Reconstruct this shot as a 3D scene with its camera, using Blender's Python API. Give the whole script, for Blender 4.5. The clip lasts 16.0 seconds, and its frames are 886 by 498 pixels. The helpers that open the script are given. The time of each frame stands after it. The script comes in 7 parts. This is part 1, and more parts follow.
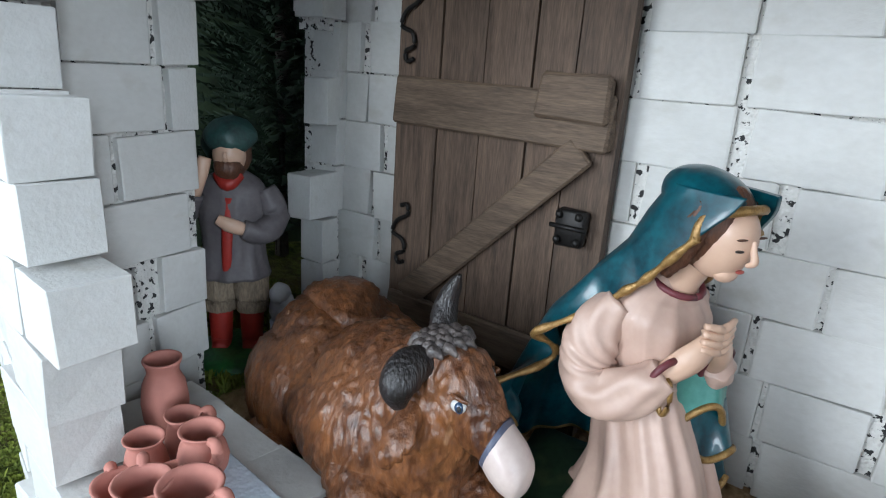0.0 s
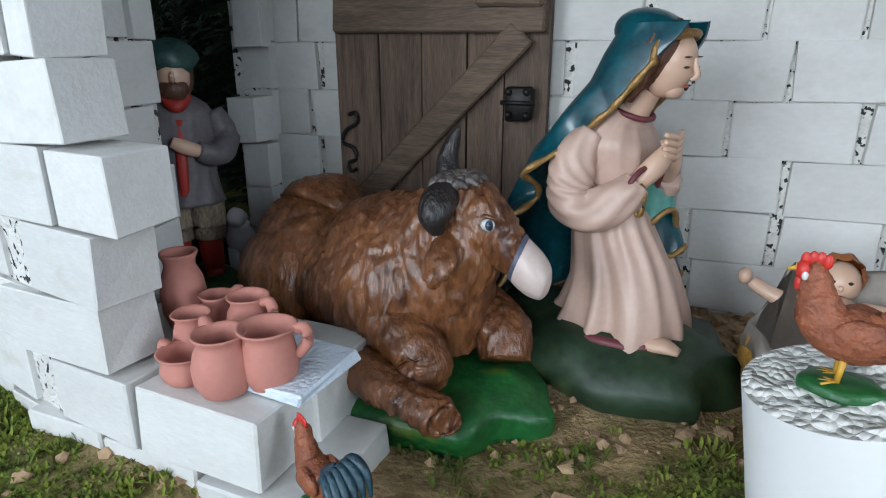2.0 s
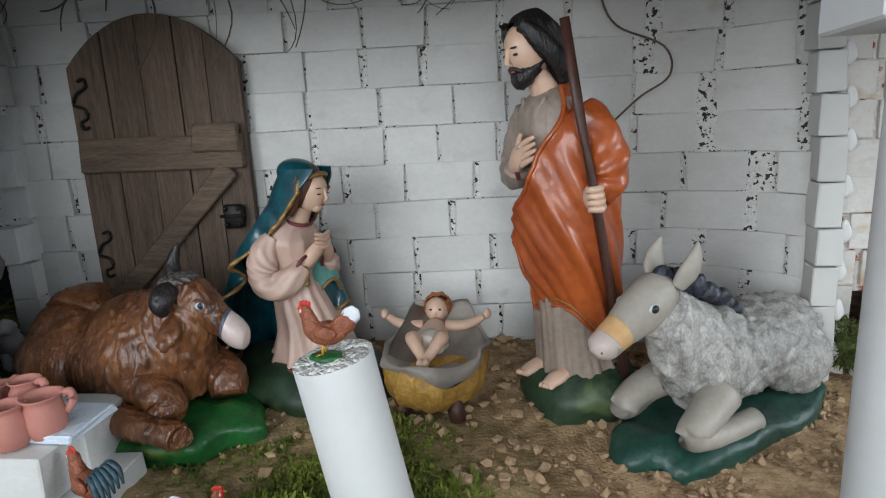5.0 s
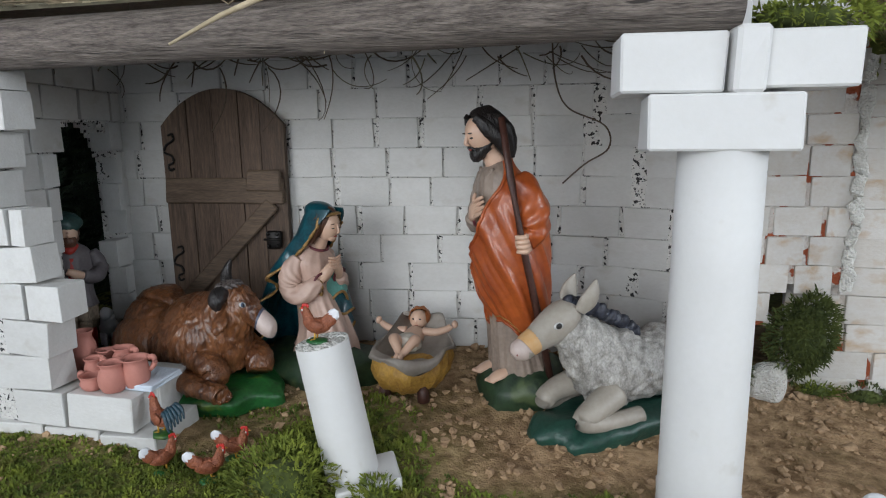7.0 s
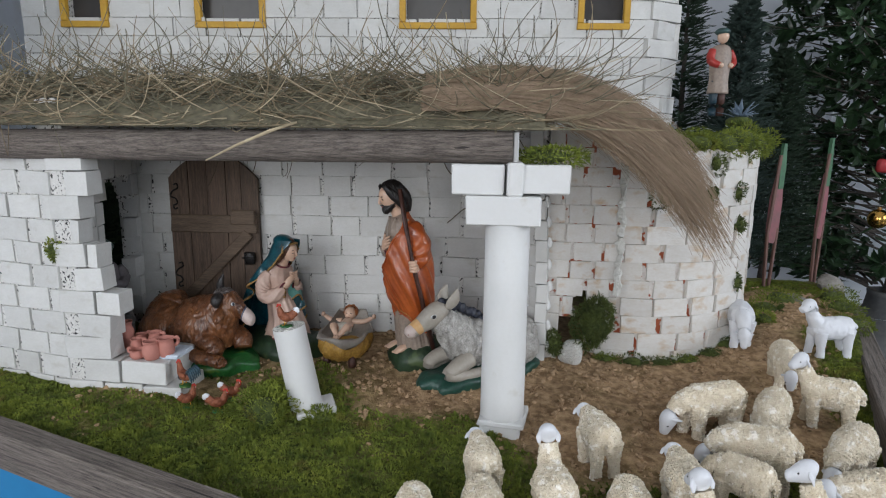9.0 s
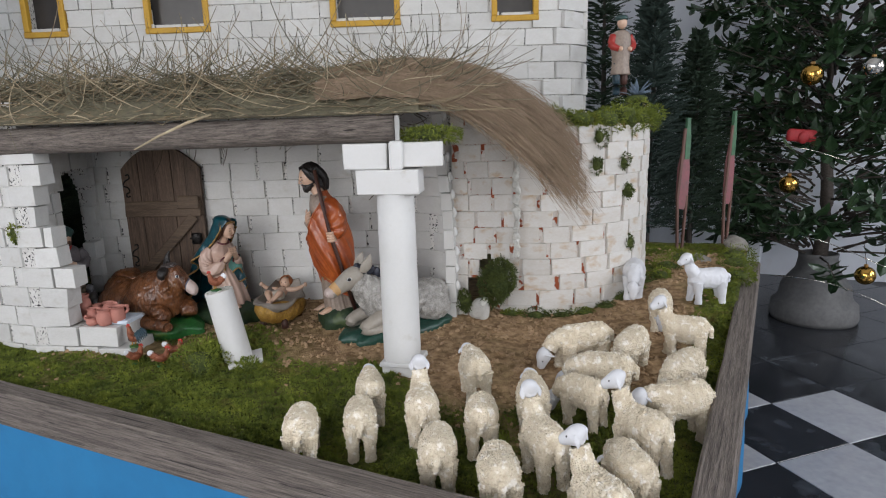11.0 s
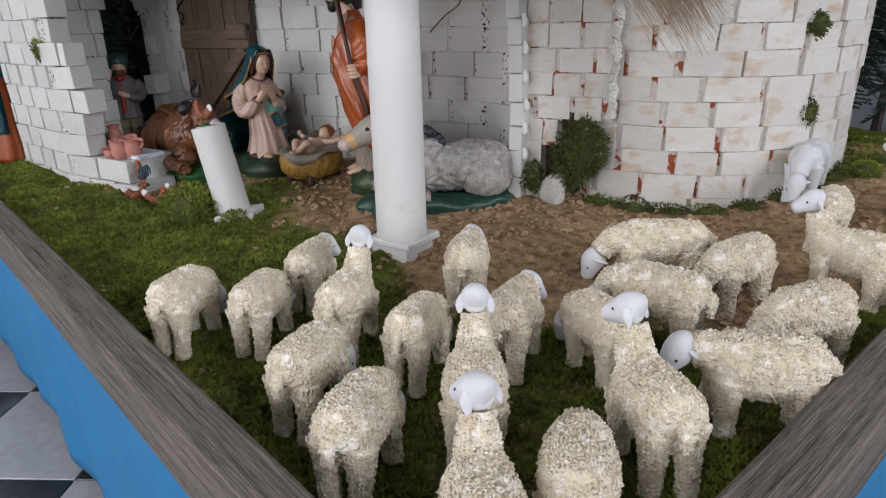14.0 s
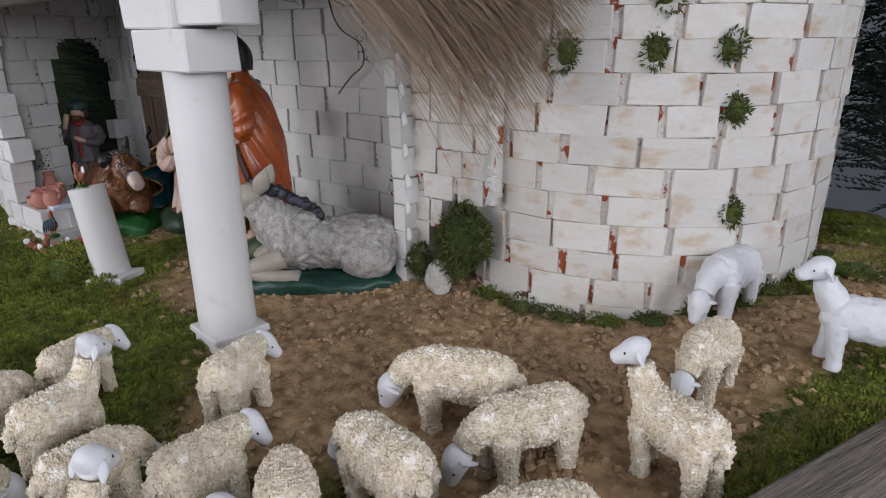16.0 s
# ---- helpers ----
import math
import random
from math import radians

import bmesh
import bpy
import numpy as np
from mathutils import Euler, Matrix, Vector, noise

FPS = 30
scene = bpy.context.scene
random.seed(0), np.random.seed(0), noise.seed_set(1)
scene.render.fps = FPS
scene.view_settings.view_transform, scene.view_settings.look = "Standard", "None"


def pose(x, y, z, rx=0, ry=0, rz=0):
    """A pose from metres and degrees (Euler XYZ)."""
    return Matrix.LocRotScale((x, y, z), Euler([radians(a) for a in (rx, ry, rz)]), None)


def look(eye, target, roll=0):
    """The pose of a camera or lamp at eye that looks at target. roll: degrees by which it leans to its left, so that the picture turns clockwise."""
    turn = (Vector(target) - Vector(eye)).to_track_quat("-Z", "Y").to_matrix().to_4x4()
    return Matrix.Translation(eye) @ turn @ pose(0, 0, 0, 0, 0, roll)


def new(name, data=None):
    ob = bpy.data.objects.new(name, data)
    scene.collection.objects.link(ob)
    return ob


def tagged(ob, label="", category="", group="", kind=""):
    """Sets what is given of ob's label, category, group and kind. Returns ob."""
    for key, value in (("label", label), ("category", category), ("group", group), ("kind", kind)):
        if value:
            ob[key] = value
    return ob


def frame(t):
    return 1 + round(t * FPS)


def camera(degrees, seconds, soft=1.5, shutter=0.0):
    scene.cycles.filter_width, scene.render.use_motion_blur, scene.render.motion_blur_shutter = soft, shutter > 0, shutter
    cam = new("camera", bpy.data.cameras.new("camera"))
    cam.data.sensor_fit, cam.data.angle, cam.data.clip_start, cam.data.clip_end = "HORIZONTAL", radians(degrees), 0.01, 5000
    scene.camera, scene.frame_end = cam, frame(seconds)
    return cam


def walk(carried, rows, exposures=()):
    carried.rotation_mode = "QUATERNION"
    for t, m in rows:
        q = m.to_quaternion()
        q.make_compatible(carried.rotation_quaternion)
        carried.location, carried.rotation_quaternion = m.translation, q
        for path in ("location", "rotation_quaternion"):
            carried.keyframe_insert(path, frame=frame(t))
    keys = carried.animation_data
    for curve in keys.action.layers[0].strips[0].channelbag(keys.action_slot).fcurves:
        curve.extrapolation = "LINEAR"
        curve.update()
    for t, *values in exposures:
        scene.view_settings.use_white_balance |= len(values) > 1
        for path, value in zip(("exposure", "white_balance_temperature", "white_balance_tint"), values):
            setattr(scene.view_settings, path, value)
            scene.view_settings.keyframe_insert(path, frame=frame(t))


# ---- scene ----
cam = camera(72.5, 16.0, soft=1.1)
PATH = [
    (0, (-0.602, -0.095, 0.509), (-1.686, 1.477, -0.085), 4.1),
    (0.5, (-0.614, -0.132, 0.494), (-1.626, 1.49, -0.093), 2.6),
    (1, (-0.64, -0.176, 0.468), (-1.541, 1.498, -0.151), 0.8),
    (1.5, (-0.667, -0.214, 0.44), (-1.42, 1.532, -0.181), -0.3),
    (2, (-0.672, -0.254, 0.405), (-1.343, 1.521, -0.228), 0.0),
    (2.5, (-0.668, -0.29, 0.37), (-1.262, 1.512, -0.263), -1.0),
    (3, (-0.662, -0.323, 0.342), (-1.119, 1.523, -0.276), -1.0),
    (3.5, (-0.654, -0.353, 0.353), (-0.941, 1.54, -0.224), -0.5),
    (4, (-0.612, -0.373, 0.392), (-0.712, 1.574, -0.055), -2.7),
    (4.5, (-0.53, -0.443, 0.456), (-0.588, 1.509, 0.027), -2.2),
    (4.7, (-0.486, -0.491, 0.483), (-0.549, 1.46, 0.046), -2.5),
    (6.8, (-0.301, -0.821, 0.536), (-0.514, 1.136, 0.185), -0.4),
    (7, (-0.269, -0.86, 0.579), (-0.517, 1.09, 0.214), -0.7),
    (7.5, (-0.258, -0.943, 0.632), (-0.511, 1.007, 0.266), -0.5),
    (8, (-0.258, -1.075, 0.667), (-0.497, 0.874, 0.284), 0.2),
    (8.5, (-0.199, -1.306, 0.738), (-0.295, 0.653, 0.352), 0.9),
    (8.7, (-0.162, -1.398, 0.768), (-0.233, 0.562, 0.386), 0.8),
    (10.8, (0.182, -1.815, 0.801), (0.047, 0.145, 0.427), -1.3),
    (11, (0.208, -1.787, 0.754), (0.13, 0.169, 0.348), -1.7),
    (11.5, (0.316, -1.693, 0.677), (0.22, 0.257, 0.242), -2.5),
    (12, (0.429, -1.582, 0.621), (0.051, 0.32, 0.134), -1.9),
    (12.5, (0.504, -1.496, 0.575), (0.054, 0.37, 0.014), -2.6),
    (13, (0.505, -1.357, 0.566), (-0.051, 0.481, 0.007), -1.6),
    (13.5, (0.531, -1.239, 0.527), (-0.072, 0.567, -0.084), -2.5),
    (14, (0.62, -1.184, 0.511), (-0.127, 0.528, -0.205), -1.2),
    (14.5, (0.785, -1.138, 0.523), (-0.171, 0.431, -0.266), 1.0),
    (15, (0.886, -1.055, 0.559), (-0.165, 0.461, -0.212), -0.1),
    (15.5, (0.956, -0.867, 0.589), (-0.109, 0.673, -0.114), -0.3),
    (16, (1.029, -0.715, 0.606), (-0.022, 0.857, -0.045), -0.4),
]
EXPOSURES = [(0.0, 0.74, 5700, 5), (1.5, 0.46, 5720, 5), (3.5, -0.07, 5750, 5), (4.5, 0.05, 5950, 6), (7.0, -0.10, 6100, 9), (8.5, -0.28, 6100, 10), (11.0, -0.22, 6350, 13), (12.0, -0.20, 6350, 14), (13.5, -0.24, 6350, 15), (16.0, -0.36, 6250, 16)]
walk(cam, [(t, look(eye, target, roll)) for t, eye, target, roll in PATH], EXPOSURES)

# ---- light ----
world = bpy.data.worlds.new("world")
scene.world = world
world.use_nodes = True
wn = world.node_tree
sky = wn.nodes.new("ShaderNodeTexSky")
sky.sky_type = "NISHITA"
sky.sun_disc = False
sky.sun_elevation, sky.sun_rotation = radians(38), radians(200)
wn.links.new(sky.outputs[0], wn.nodes["Background"].inputs[0])
wn.nodes["Background"].inputs[1].default_value = 0.12


def window_light(name, centre, aim, width, height, power, colour):
    lamp = bpy.data.lights.new(name, "AREA")
    lamp.shape, lamp.size, lamp.size_y, lamp.energy, lamp.color = "RECTANGLE", width, height, power, colour
    ob = new(name, lamp)
    ob.matrix_world = look(centre, aim)
    return ob


# The bench stands at an angle to the little building: u runs along its front, v into it.
BENCH = radians(-22.8)
UX, UY = math.cos(BENCH), math.sin(BENCH)


def uv(u, v, z=0.0):
    return Vector((u * UX - v * UY, u * UY + v * UX, z))


FLOOR = -0.65
# High church windows in the wall behind the walk and in the right-hand wall.
WINDOWS = [("front", -0.9), ("front", 1.6), ("right", -0.6), ("right", 2.0)]
window_light("front_window_light", uv(-1.1, -4.4, 1.35), uv(-0.6, 0, 0.3), 1.4, 2.2, 80, (1.0, 0.985, 0.965))
window_light("front_window_light", uv(1.6, -4.4, 1.35), uv(0.2, 0, 0.3), 1.4, 2.2, 80, (1.0, 0.985, 0.965))
window_light("right_window_light", uv(5.4, -0.6, 1.9), uv(0.6, 0, 0.2), 1.3, 2.2, 118, (0.97, 0.985, 1.0))
window_light("right_window_light", uv(5.4, 2.0, 1.9), uv(0.8, 0.4, 0.2), 1.3, 2.2, 95, (0.97, 0.985, 1.0))


# ---- materials ----
def surface(name, base, dark=None, rough=0.7, scale=30.0, amount=0.5, bump=0.15, bscale=120.0, dist=0.002, metal=0.0,
            spots=None, spot_scale=12.0, spot_at=0.62, spot_soft=0.06, vary=0.0, stretch=(1, 1, 1), voronoi=False, coat=0.0, spec=0.5):
    """A procedural surface: two tones over noise at two scales, optional stains, relief, and a small shift from piece to piece."""
    m = bpy.data.materials.new(name)
    m.use_nodes = True
    nt = m.node_tree
    n, l = nt.nodes, nt.links
    b = n["Principled BSDF"]
    b.inputs["Roughness"].default_value = rough
    b.inputs["Metallic"].default_value = metal
    b.inputs["Coat Weight"].default_value = coat
    b.inputs["Specular IOR Level"].default_value = spec
    co = n.new("ShaderNodeTexCoord")
    mp = n.new("ShaderNodeMapping")
    mp.inputs["Scale"].default_value = stretch
    l.new(co.outputs["Object"], mp.inputs["Vector"])
    info = n.new("ShaderNodeObjectInfo")
    shift = n.new("ShaderNodeVectorMath")
    shift.operation = "ADD"
    mul = n.new("ShaderNodeMath")
    mul.operation = "MULTIPLY"
    mul.inputs[1].default_value = 37.0
    l.new(info.outputs["Random"], mul.inputs[0])
    l.new(mp.outputs[0], shift.inputs[0])
    l.new(mul.outputs[0], shift.inputs[1])
    vec = shift.outputs[0]

    def noise_tex(s, detail=5.0):
        t = n.new("ShaderNodeTexNoise")
        t.inputs["Scale"].default_value, t.inputs["Detail"].default_value = s, detail
        l.new(vec, t.inputs["Vector"])
        return t.outputs[0]

    def ramp(v, lo, hi):
        r = n.new("ShaderNodeMapRange")
        r.inputs[1].default_value, r.inputs[2].default_value = lo, hi
        l.new(v, r.inputs[0])
        return r.outputs[0]

    def mix(fac, a, c):
        x = n.new("ShaderNodeMix")
        x.data_type = "RGBA"
        if isinstance(fac, float):
            x.inputs[0].default_value = fac
        else:
            l.new(fac, x.inputs[0])
        for k, v in ((6, a), (7, c)):
            if isinstance(v, tuple):
                x.inputs[k].default_value = (*v, 1)
            else:
                l.new(v, x.inputs[k])
        return x.outputs[2]

    dark = dark or tuple(c * 0.6 for c in base)
    f1, f2 = noise_tex(scale), noise_tex(scale * 5.3, 3.0)
    avg = n.new("ShaderNodeMath")
    avg.operation = "MULTIPLY_ADD"
    l.new(f2, avg.inputs[0])
    avg.inputs[1].default_value = 0.45
    half = n.new("ShaderNodeMath")
    half.operation = "MULTIPLY"
    half.inputs[1].default_value = 0.55
    l.new(f1, half.inputs[0])
    l.new(half.outputs[0], avg.inputs[2])
    col = mix(ramp(avg.outputs[0], 0.5 - 0.28 / max(amount, 0.05) * 0.5, 0.5 + 0.28 / max(amount, 0.05) * 0.5), dark, base)
    if spots:
        col = mix(ramp(noise_tex(spot_scale, 4.0), spot_at, spot_at + spot_soft), col, spots)
    if vary:
        hsv = n.new("ShaderNodeHueSaturation")
        l.new(col, hsv.inputs["Color"])
        l.new(ramp2(n, l, info.outputs["Random"], 1 - vary, 1 + vary), hsv.inputs["Value"])
        col = hsv.outputs[0]
    l.new(col, b.inputs["Base Color"])
    if bump:
        bn = n.new("ShaderNodeBump")
        bn.inputs["Strength"].default_value, bn.inputs["Distance"].default_value = bump, dist
        if voronoi:
            vt = n.new("ShaderNodeTexVoronoi")
            vt.inputs["Scale"].default_value = bscale
            l.new(vec, vt.inputs["Vector"])
            inv = n.new("ShaderNodeMath")
            inv.operation = "SUBTRACT"
            inv.inputs[0].default_value = 1.0
            l.new(vt.outputs[0], inv.inputs[1])
            l.new(inv.outputs[0], bn.inputs["Height"])
        else:
            l.new(noise_tex(bscale, 6.0), bn.inputs["Height"])
        l.new(bn.outputs[0], b.inputs["Normal"])
    return m


def ramp2(n, l, v, lo, hi):
    r = n.new("ShaderNodeMapRange")
    r.inputs[3].default_value, r.inputs[4].default_value = lo, hi
    l.new(v, r.inputs[0])
    return r.outputs[0]


def clear(name, colour, rough=0.05):
    m = bpy.data.materials.new(name)
    m.use_nodes = True
    b = m.node_tree.nodes["Principled BSDF"]
    b.inputs["Base Color"].default_value = (*colour, 1)
    b.inputs["Transmission Weight"].default_value, b.inputs["Roughness"].default_value = 1.0, rough
    return m


M = {}
M["white_brick"] = surface("white_brick", (0.62, 0.62, 0.60), (0.53, 0.525, 0.50), 0.8, 2.2, 0.6, 0.25, 16, 0.003, vary=0.06, spots=(0.45, 0.43, 0.38), spot_scale=1.6, spot_at=0.62, spot_soft=0.2)
M["stained_brick"] = surface("stained_brick", (0.63, 0.62, 0.595), (0.55, 0.515, 0.46), 0.82, 1.8, 0.7, 0.35, 16, 0.003, vary=0.07, spots=(0.46, 0.33, 0.20), spot_scale=1.7, spot_at=0.565, spot_soft=0.20)
M["mortar"] = surface("mortar", (0.72, 0.71, 0.68), (0.58, 0.57, 0.54), 0.95, 40, 0.8, 0.9, 180, 0.006, spots=(0.03, 0.03, 0.03), spot_scale=120, spot_at=0.565, spot_soft=0.03)
M["rust_mortar"] = surface("rust_mortar", (0.74, 0.72, 0.69), (0.58, 0.52, 0.46), 0.95, 40, 0.8, 0.9, 180, 0.006, spots=(0.33, 0.085, 0.035), spot_scale=30, spot_at=0.545, spot_soft=0.03)
M["foam_white"] = surface("foam_white", (0.67, 0.67, 0.66), (0.61, 0.61, 0.59), 0.7, 20, 0.4, 0.12, 300, 0.001, spots=(0.53, 0.51, 0.46), spot_scale=14, spot_at=0.68, spot_soft=0.12)
M["foam_raw"] = surface("foam_raw", (0.70, 0.70, 0.66), (0.58, 0.57, 0.52), 0.9, 60, 0.6, 1.0, 220, 0.004, voronoi=True)
M["foam_blue"] = surface("foam_blue", (0.66, 0.74, 0.82), (0.58, 0.66, 0.76), 0.8, 40, 0.4, 0.5, 220, 0.002, voronoi=True)
M["door_wood"] = surface("door_wood", (0.150, 0.100, 0.068), (0.052, 0.034, 0.024), 0.75, 20, 0.9, 0.6, 60, 0.002, stretch=(6, 6, 0.5), vary=0.15)
M["brace_wood"] = surface("brace_wood", (0.175, 0.122, 0.080), (0.065, 0.044, 0.030), 0.75, 20, 0.9, 0.6, 60, 0.002, stretch=(0.6, 6, 6), vary=0.1)
M["grey_wood"] = surface("grey_wood", (0.235, 0.200, 0.172), (0.052, 0.042, 0.035), 0.85, 13, 1.0, 1.0, 34, 0.005, stretch=(0.50, 14, 14), spots=(0.035, 0.029, 0.025), spot_scale=9, spot_at=0.66, spot_soft=0.04)
M["iron"] = surface("iron", (0.025, 0.023, 0.022), None, 0.5, 60, 0.6, 0.3, 200, 0.001, metal=0.6)
M["bark"] = surface("bark", (0.12, 0.10, 0.085), (0.05, 0.042, 0.036), 0.95, 18, 0.9, 0.9, 50, 0.004, stretch=(0.4, 5, 5))
M["straw"] = surface("straw", (0.30, 0.235, 0.14), (0.13, 0.10, 0.065), 0.8, 12, 0.9, 0.0)
M["straw_pale"] = surface("straw_pale", (0.50, 0.42, 0.28), (0.3, 0.24, 0.15), 0.75, 12, 0.8, 0.0)
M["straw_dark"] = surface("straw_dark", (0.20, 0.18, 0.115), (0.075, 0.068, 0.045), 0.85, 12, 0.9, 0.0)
M["plume"] = surface("plume", (0.34, 0.25, 0.175), (0.19, 0.135, 0.088), 0.95, 20, 0.8, 0.0)
M["vine"] = surface("vine", (0.15, 0.115, 0.08), (0.07, 0.052, 0.036), 0.9, 40, 0.8, 0.3, 120, 0.001)
M["moss"] = surface("moss", (0.225, 0.265, 0.032), (0.045, 0.072, 0.009), 0.95, 9, 1.0, 0.0, spots=(0.15, 0.12, 0.03), spot_scale=11, spot_at=0.60, spot_soft=0.10)
M["moss_dark"] = surface("moss_dark", (0.10, 0.125, 0.025), (0.03, 0.045, 0.01), 0.95, 25, 0.9, 0.0)
M["clod"] = surface("clod", (0.45, 0.31, 0.18), (0.26, 0.17, 0.095), 0.95, 30, 0.8, 0.5, 150, 0.002)
M["stone"] = surface("stone", (0.30, 0.28, 0.25), (0.16, 0.15, 0.13), 0.9, 20, 0.8, 0.6, 60, 0.004)
M["clay"] = surface("clay", (0.47, 0.20, 0.155), (0.40, 0.165, 0.13), 0.75, 30, 0.6, 0.15, 160, 0.001)
M["skin"] = surface("skin", (0.62, 0.43, 0.31), (0.55, 0.35, 0.25), 0.42, 30, 0.4, 0.04, 60, 0.001, coat=0.15)
M["cheek"] = surface("cheek", (0.60, 0.30, 0.22), (0.6, 0.33, 0.24), 0.42, 30, 0.4, 0.0, coat=0.15)
M["dress"] = surface("dress", (0.56, 0.40, 0.325), (0.47, 0.32, 0.255), 0.45, 22, 0.6, 0.12, 40, 0.002, coat=0.1)
M["teal"] = surface("teal", (0.008, 0.085, 0.108), (0.003, 0.024, 0.038), 0.30, 26, 1.0, 0.2, 40, 0.003, coat=0.35, spots=(0.02, 0.15, 0.15), spot_scale=18, spot_at=0.62, spot_soft=0.12)
M["lining"] = surface("lining", (0.10, 0.30, 0.25), (0.05, 0.19, 0.16), 0.4, 26, 0.8, 0.1, 40, 0.002)
M["gold"] = surface("gold", (0.42, 0.26, 0.09), (0.2, 0.11, 0.035), 0.38, 160, 0.9, 0.6, 260, 0.002, metal=0.45)
M["wine"] = surface("wine", (0.16, 0.035, 0.045), None, 0.5, 40, 0.6, 0.1)
M["statue_green"] = surface("statue_green", (0.028, 0.06, 0.026), (0.010, 0.022, 0.012), 0.5, 16, 0.9, 0.4, 24, 0.006, spots=(0.07, 0.10, 0.04), spot_scale=12, spot_at=0.58, spot_soft=0.1)
M["bright_green"] = surface("bright_green", (0.022, 0.14, 0.028), (0.006, 0.045, 0.012), 0.42, 22, 0.9, 0.5, 40, 0.006, spots=(0.10, 0.16, 0.02), spot_scale=20, spot_at=0.6, spot_soft=0.1)
M["jade"] = surface("jade", (0.02, 0.075, 0.052), (0.007, 0.03, 0.022), 0.4, 22, 0.9, 0.5, 40, 0.006)
M["ox_fur"] = surface("ox_fur", (0.215, 0.085, 0.030), (0.055, 0.020, 0.009), 0.33, 22, 1.0, 0.8, 80, 0.005, stretch=(1.6, 1.6, 0.6), spots=(0.30, 0.16, 0.08), spot_scale=40, spot_at=0.66, spot_soft=0.08, coat=0.2)
M["dark_hair"] = surface("dark_hair", (0.018, 0.014, 0.013), (0.006, 0.005, 0.005), 0.42, 60, 0.9, 0.8, 70, 0.005, coat=0.1, stretch=(3, 3, 0.8))
M["muzzle"] = surface("muzzle", (0.58, 0.49, 0.44), (0.46, 0.36, 0.33), 0.4, 30, 0.6, 0.05, coat=0.2)
M["hoof"] = surface("hoof", (0.04, 0.032, 0.03), None, 0.5, 40)
M["orange"] = surface("orange", (0.42, 0.098, 0.020), (0.23, 0.042, 0.010), 0.36, 16, 0.8, 0.12, 40, 0.002, coat=0.25)
M["taupe"] = surface("taupe", (0.33, 0.265, 0.215), (0.19, 0.145, 0.115), 0.5, 18, 0.8, 0.12, 40, 0.002)
M["staff"] = surface("staff", (0.075, 0.028, 0.018), (0.035, 0.014, 0.01), 0.5, 40, 0.8, 0.3, 80, 0.002)
M["straw_cast"] = surface("straw_cast", (0.46, 0.27, 0.05), (0.22, 0.11, 0.02), 0.55, 30, 0.9, 0.9, 60, 0.006)
M["grey_cloth"] = surface("grey_cloth", (0.36, 0.325, 0.285), (0.26, 0.23, 0.195), 0.6, 20, 0.7, 0.2, 40, 0.003)
M["ginger"] = surface("ginger", (0.45, 0.15, 0.035), (0.25, 0.07, 0.015), 0.5, 90, 0.8, 0.8, 160, 0.003)
M["loin"] = surface("loin", (0.55, 0.51, 0.44), (0.45, 0.41, 0.34), 0.55, 30, 0.6, 0.2, 60, 0.002)
M["donkey_wool"] = surface("donkey_wool", (0.47, 0.455, 0.42), (0.17, 0.16, 0.145), 0.55, 60, 0.9, 0.7, 90, 0.005, stretch=(1, 1, 0.6))
M["donkey_skin"] = surface("donkey_skin", (0.36, 0.33, 0.28), (0.27, 0.24, 0.20), 0.5, 20, 0.7, 0.15, 60, 0.002)
M["mane"] = surface("mane", (0.035, 0.04, 0.06), (0.010, 0.011, 0.016), 0.45, 50, 0.9, 0.9, 80, 0.005)
M["sand_patch"] = surface("sand_patch", (0.55, 0.30, 0.09), (0.6, 0.42, 0.25), 0.5, 20, 0.6, 0.05)
M["eye_white"] = surface("eye_white", (0.7, 0.7, 0.68), None, 0.25, 40, 0.2, 0.0, coat=0.4)
M["eye_blue"] = surface("eye_blue", (0.04, 0.08, 0.15), None, 0.2, 40, 0.2, 0.0, coat=0.5)
M["black"] = surface("black", (0.012, 0.012, 0.013), None, 0.5, 40, 0.4, 0.0)
M["wool"] = surface("wool", (0.84, 0.765, 0.615), (0.64, 0.545, 0.395), 0.95, 45, 0.9, 0.5, 330, 0.003, voronoi=True, vary=0.05, spots=(0.93, 0.88, 0.79), spot_scale=50, spot_at=0.55, spot_soft=0.1)
M["sheep_white"] = surface("sheep_white", (0.70, 0.71, 0.73), (0.62, 0.63, 0.66), 0.7, 40, 0.5, 0.35, 160, 0.002)
M["hen_brown"] = surface("hen_brown", (0.30, 0.095, 0.04), (0.15, 0.042, 0.018), 0.55, 90, 0.9, 0.8, 220, 0.003)
M["comb_red"] = surface("comb_red", (0.55, 0.03, 0.02), (0.4, 0.02, 0.015), 0.45, 90, 0.6, 0.2)
M["leg_yellow"] = surface("leg_yellow", (0.6, 0.33, 0.03), None, 0.5, 60)
M["tail_teal"] = surface("tail_teal", (0.02, 0.06, 0.085), (0.008, 0.02, 0.03), 0.4, 60, 0.8, 0.6, 160, 0.003)
M["jacket"] = surface("jacket", (0.15, 0.135, 0.14), (0.09, 0.08, 0.085), 0.55, 30, 0.7, 0.15)
M["red_cloth"] = surface("red_cloth", (0.38, 0.03, 0.02), (0.25, 0.018, 0.012), 0.5, 30, 0.6, 0.1)
M["fleece_brown"] = surface("fleece_brown", (0.34, 0.27, 0.19), (0.13, 0.10, 0.07), 0.8, 70, 0.9, 0.9, 120, 0.005, stretch=(1, 1, 0.3))
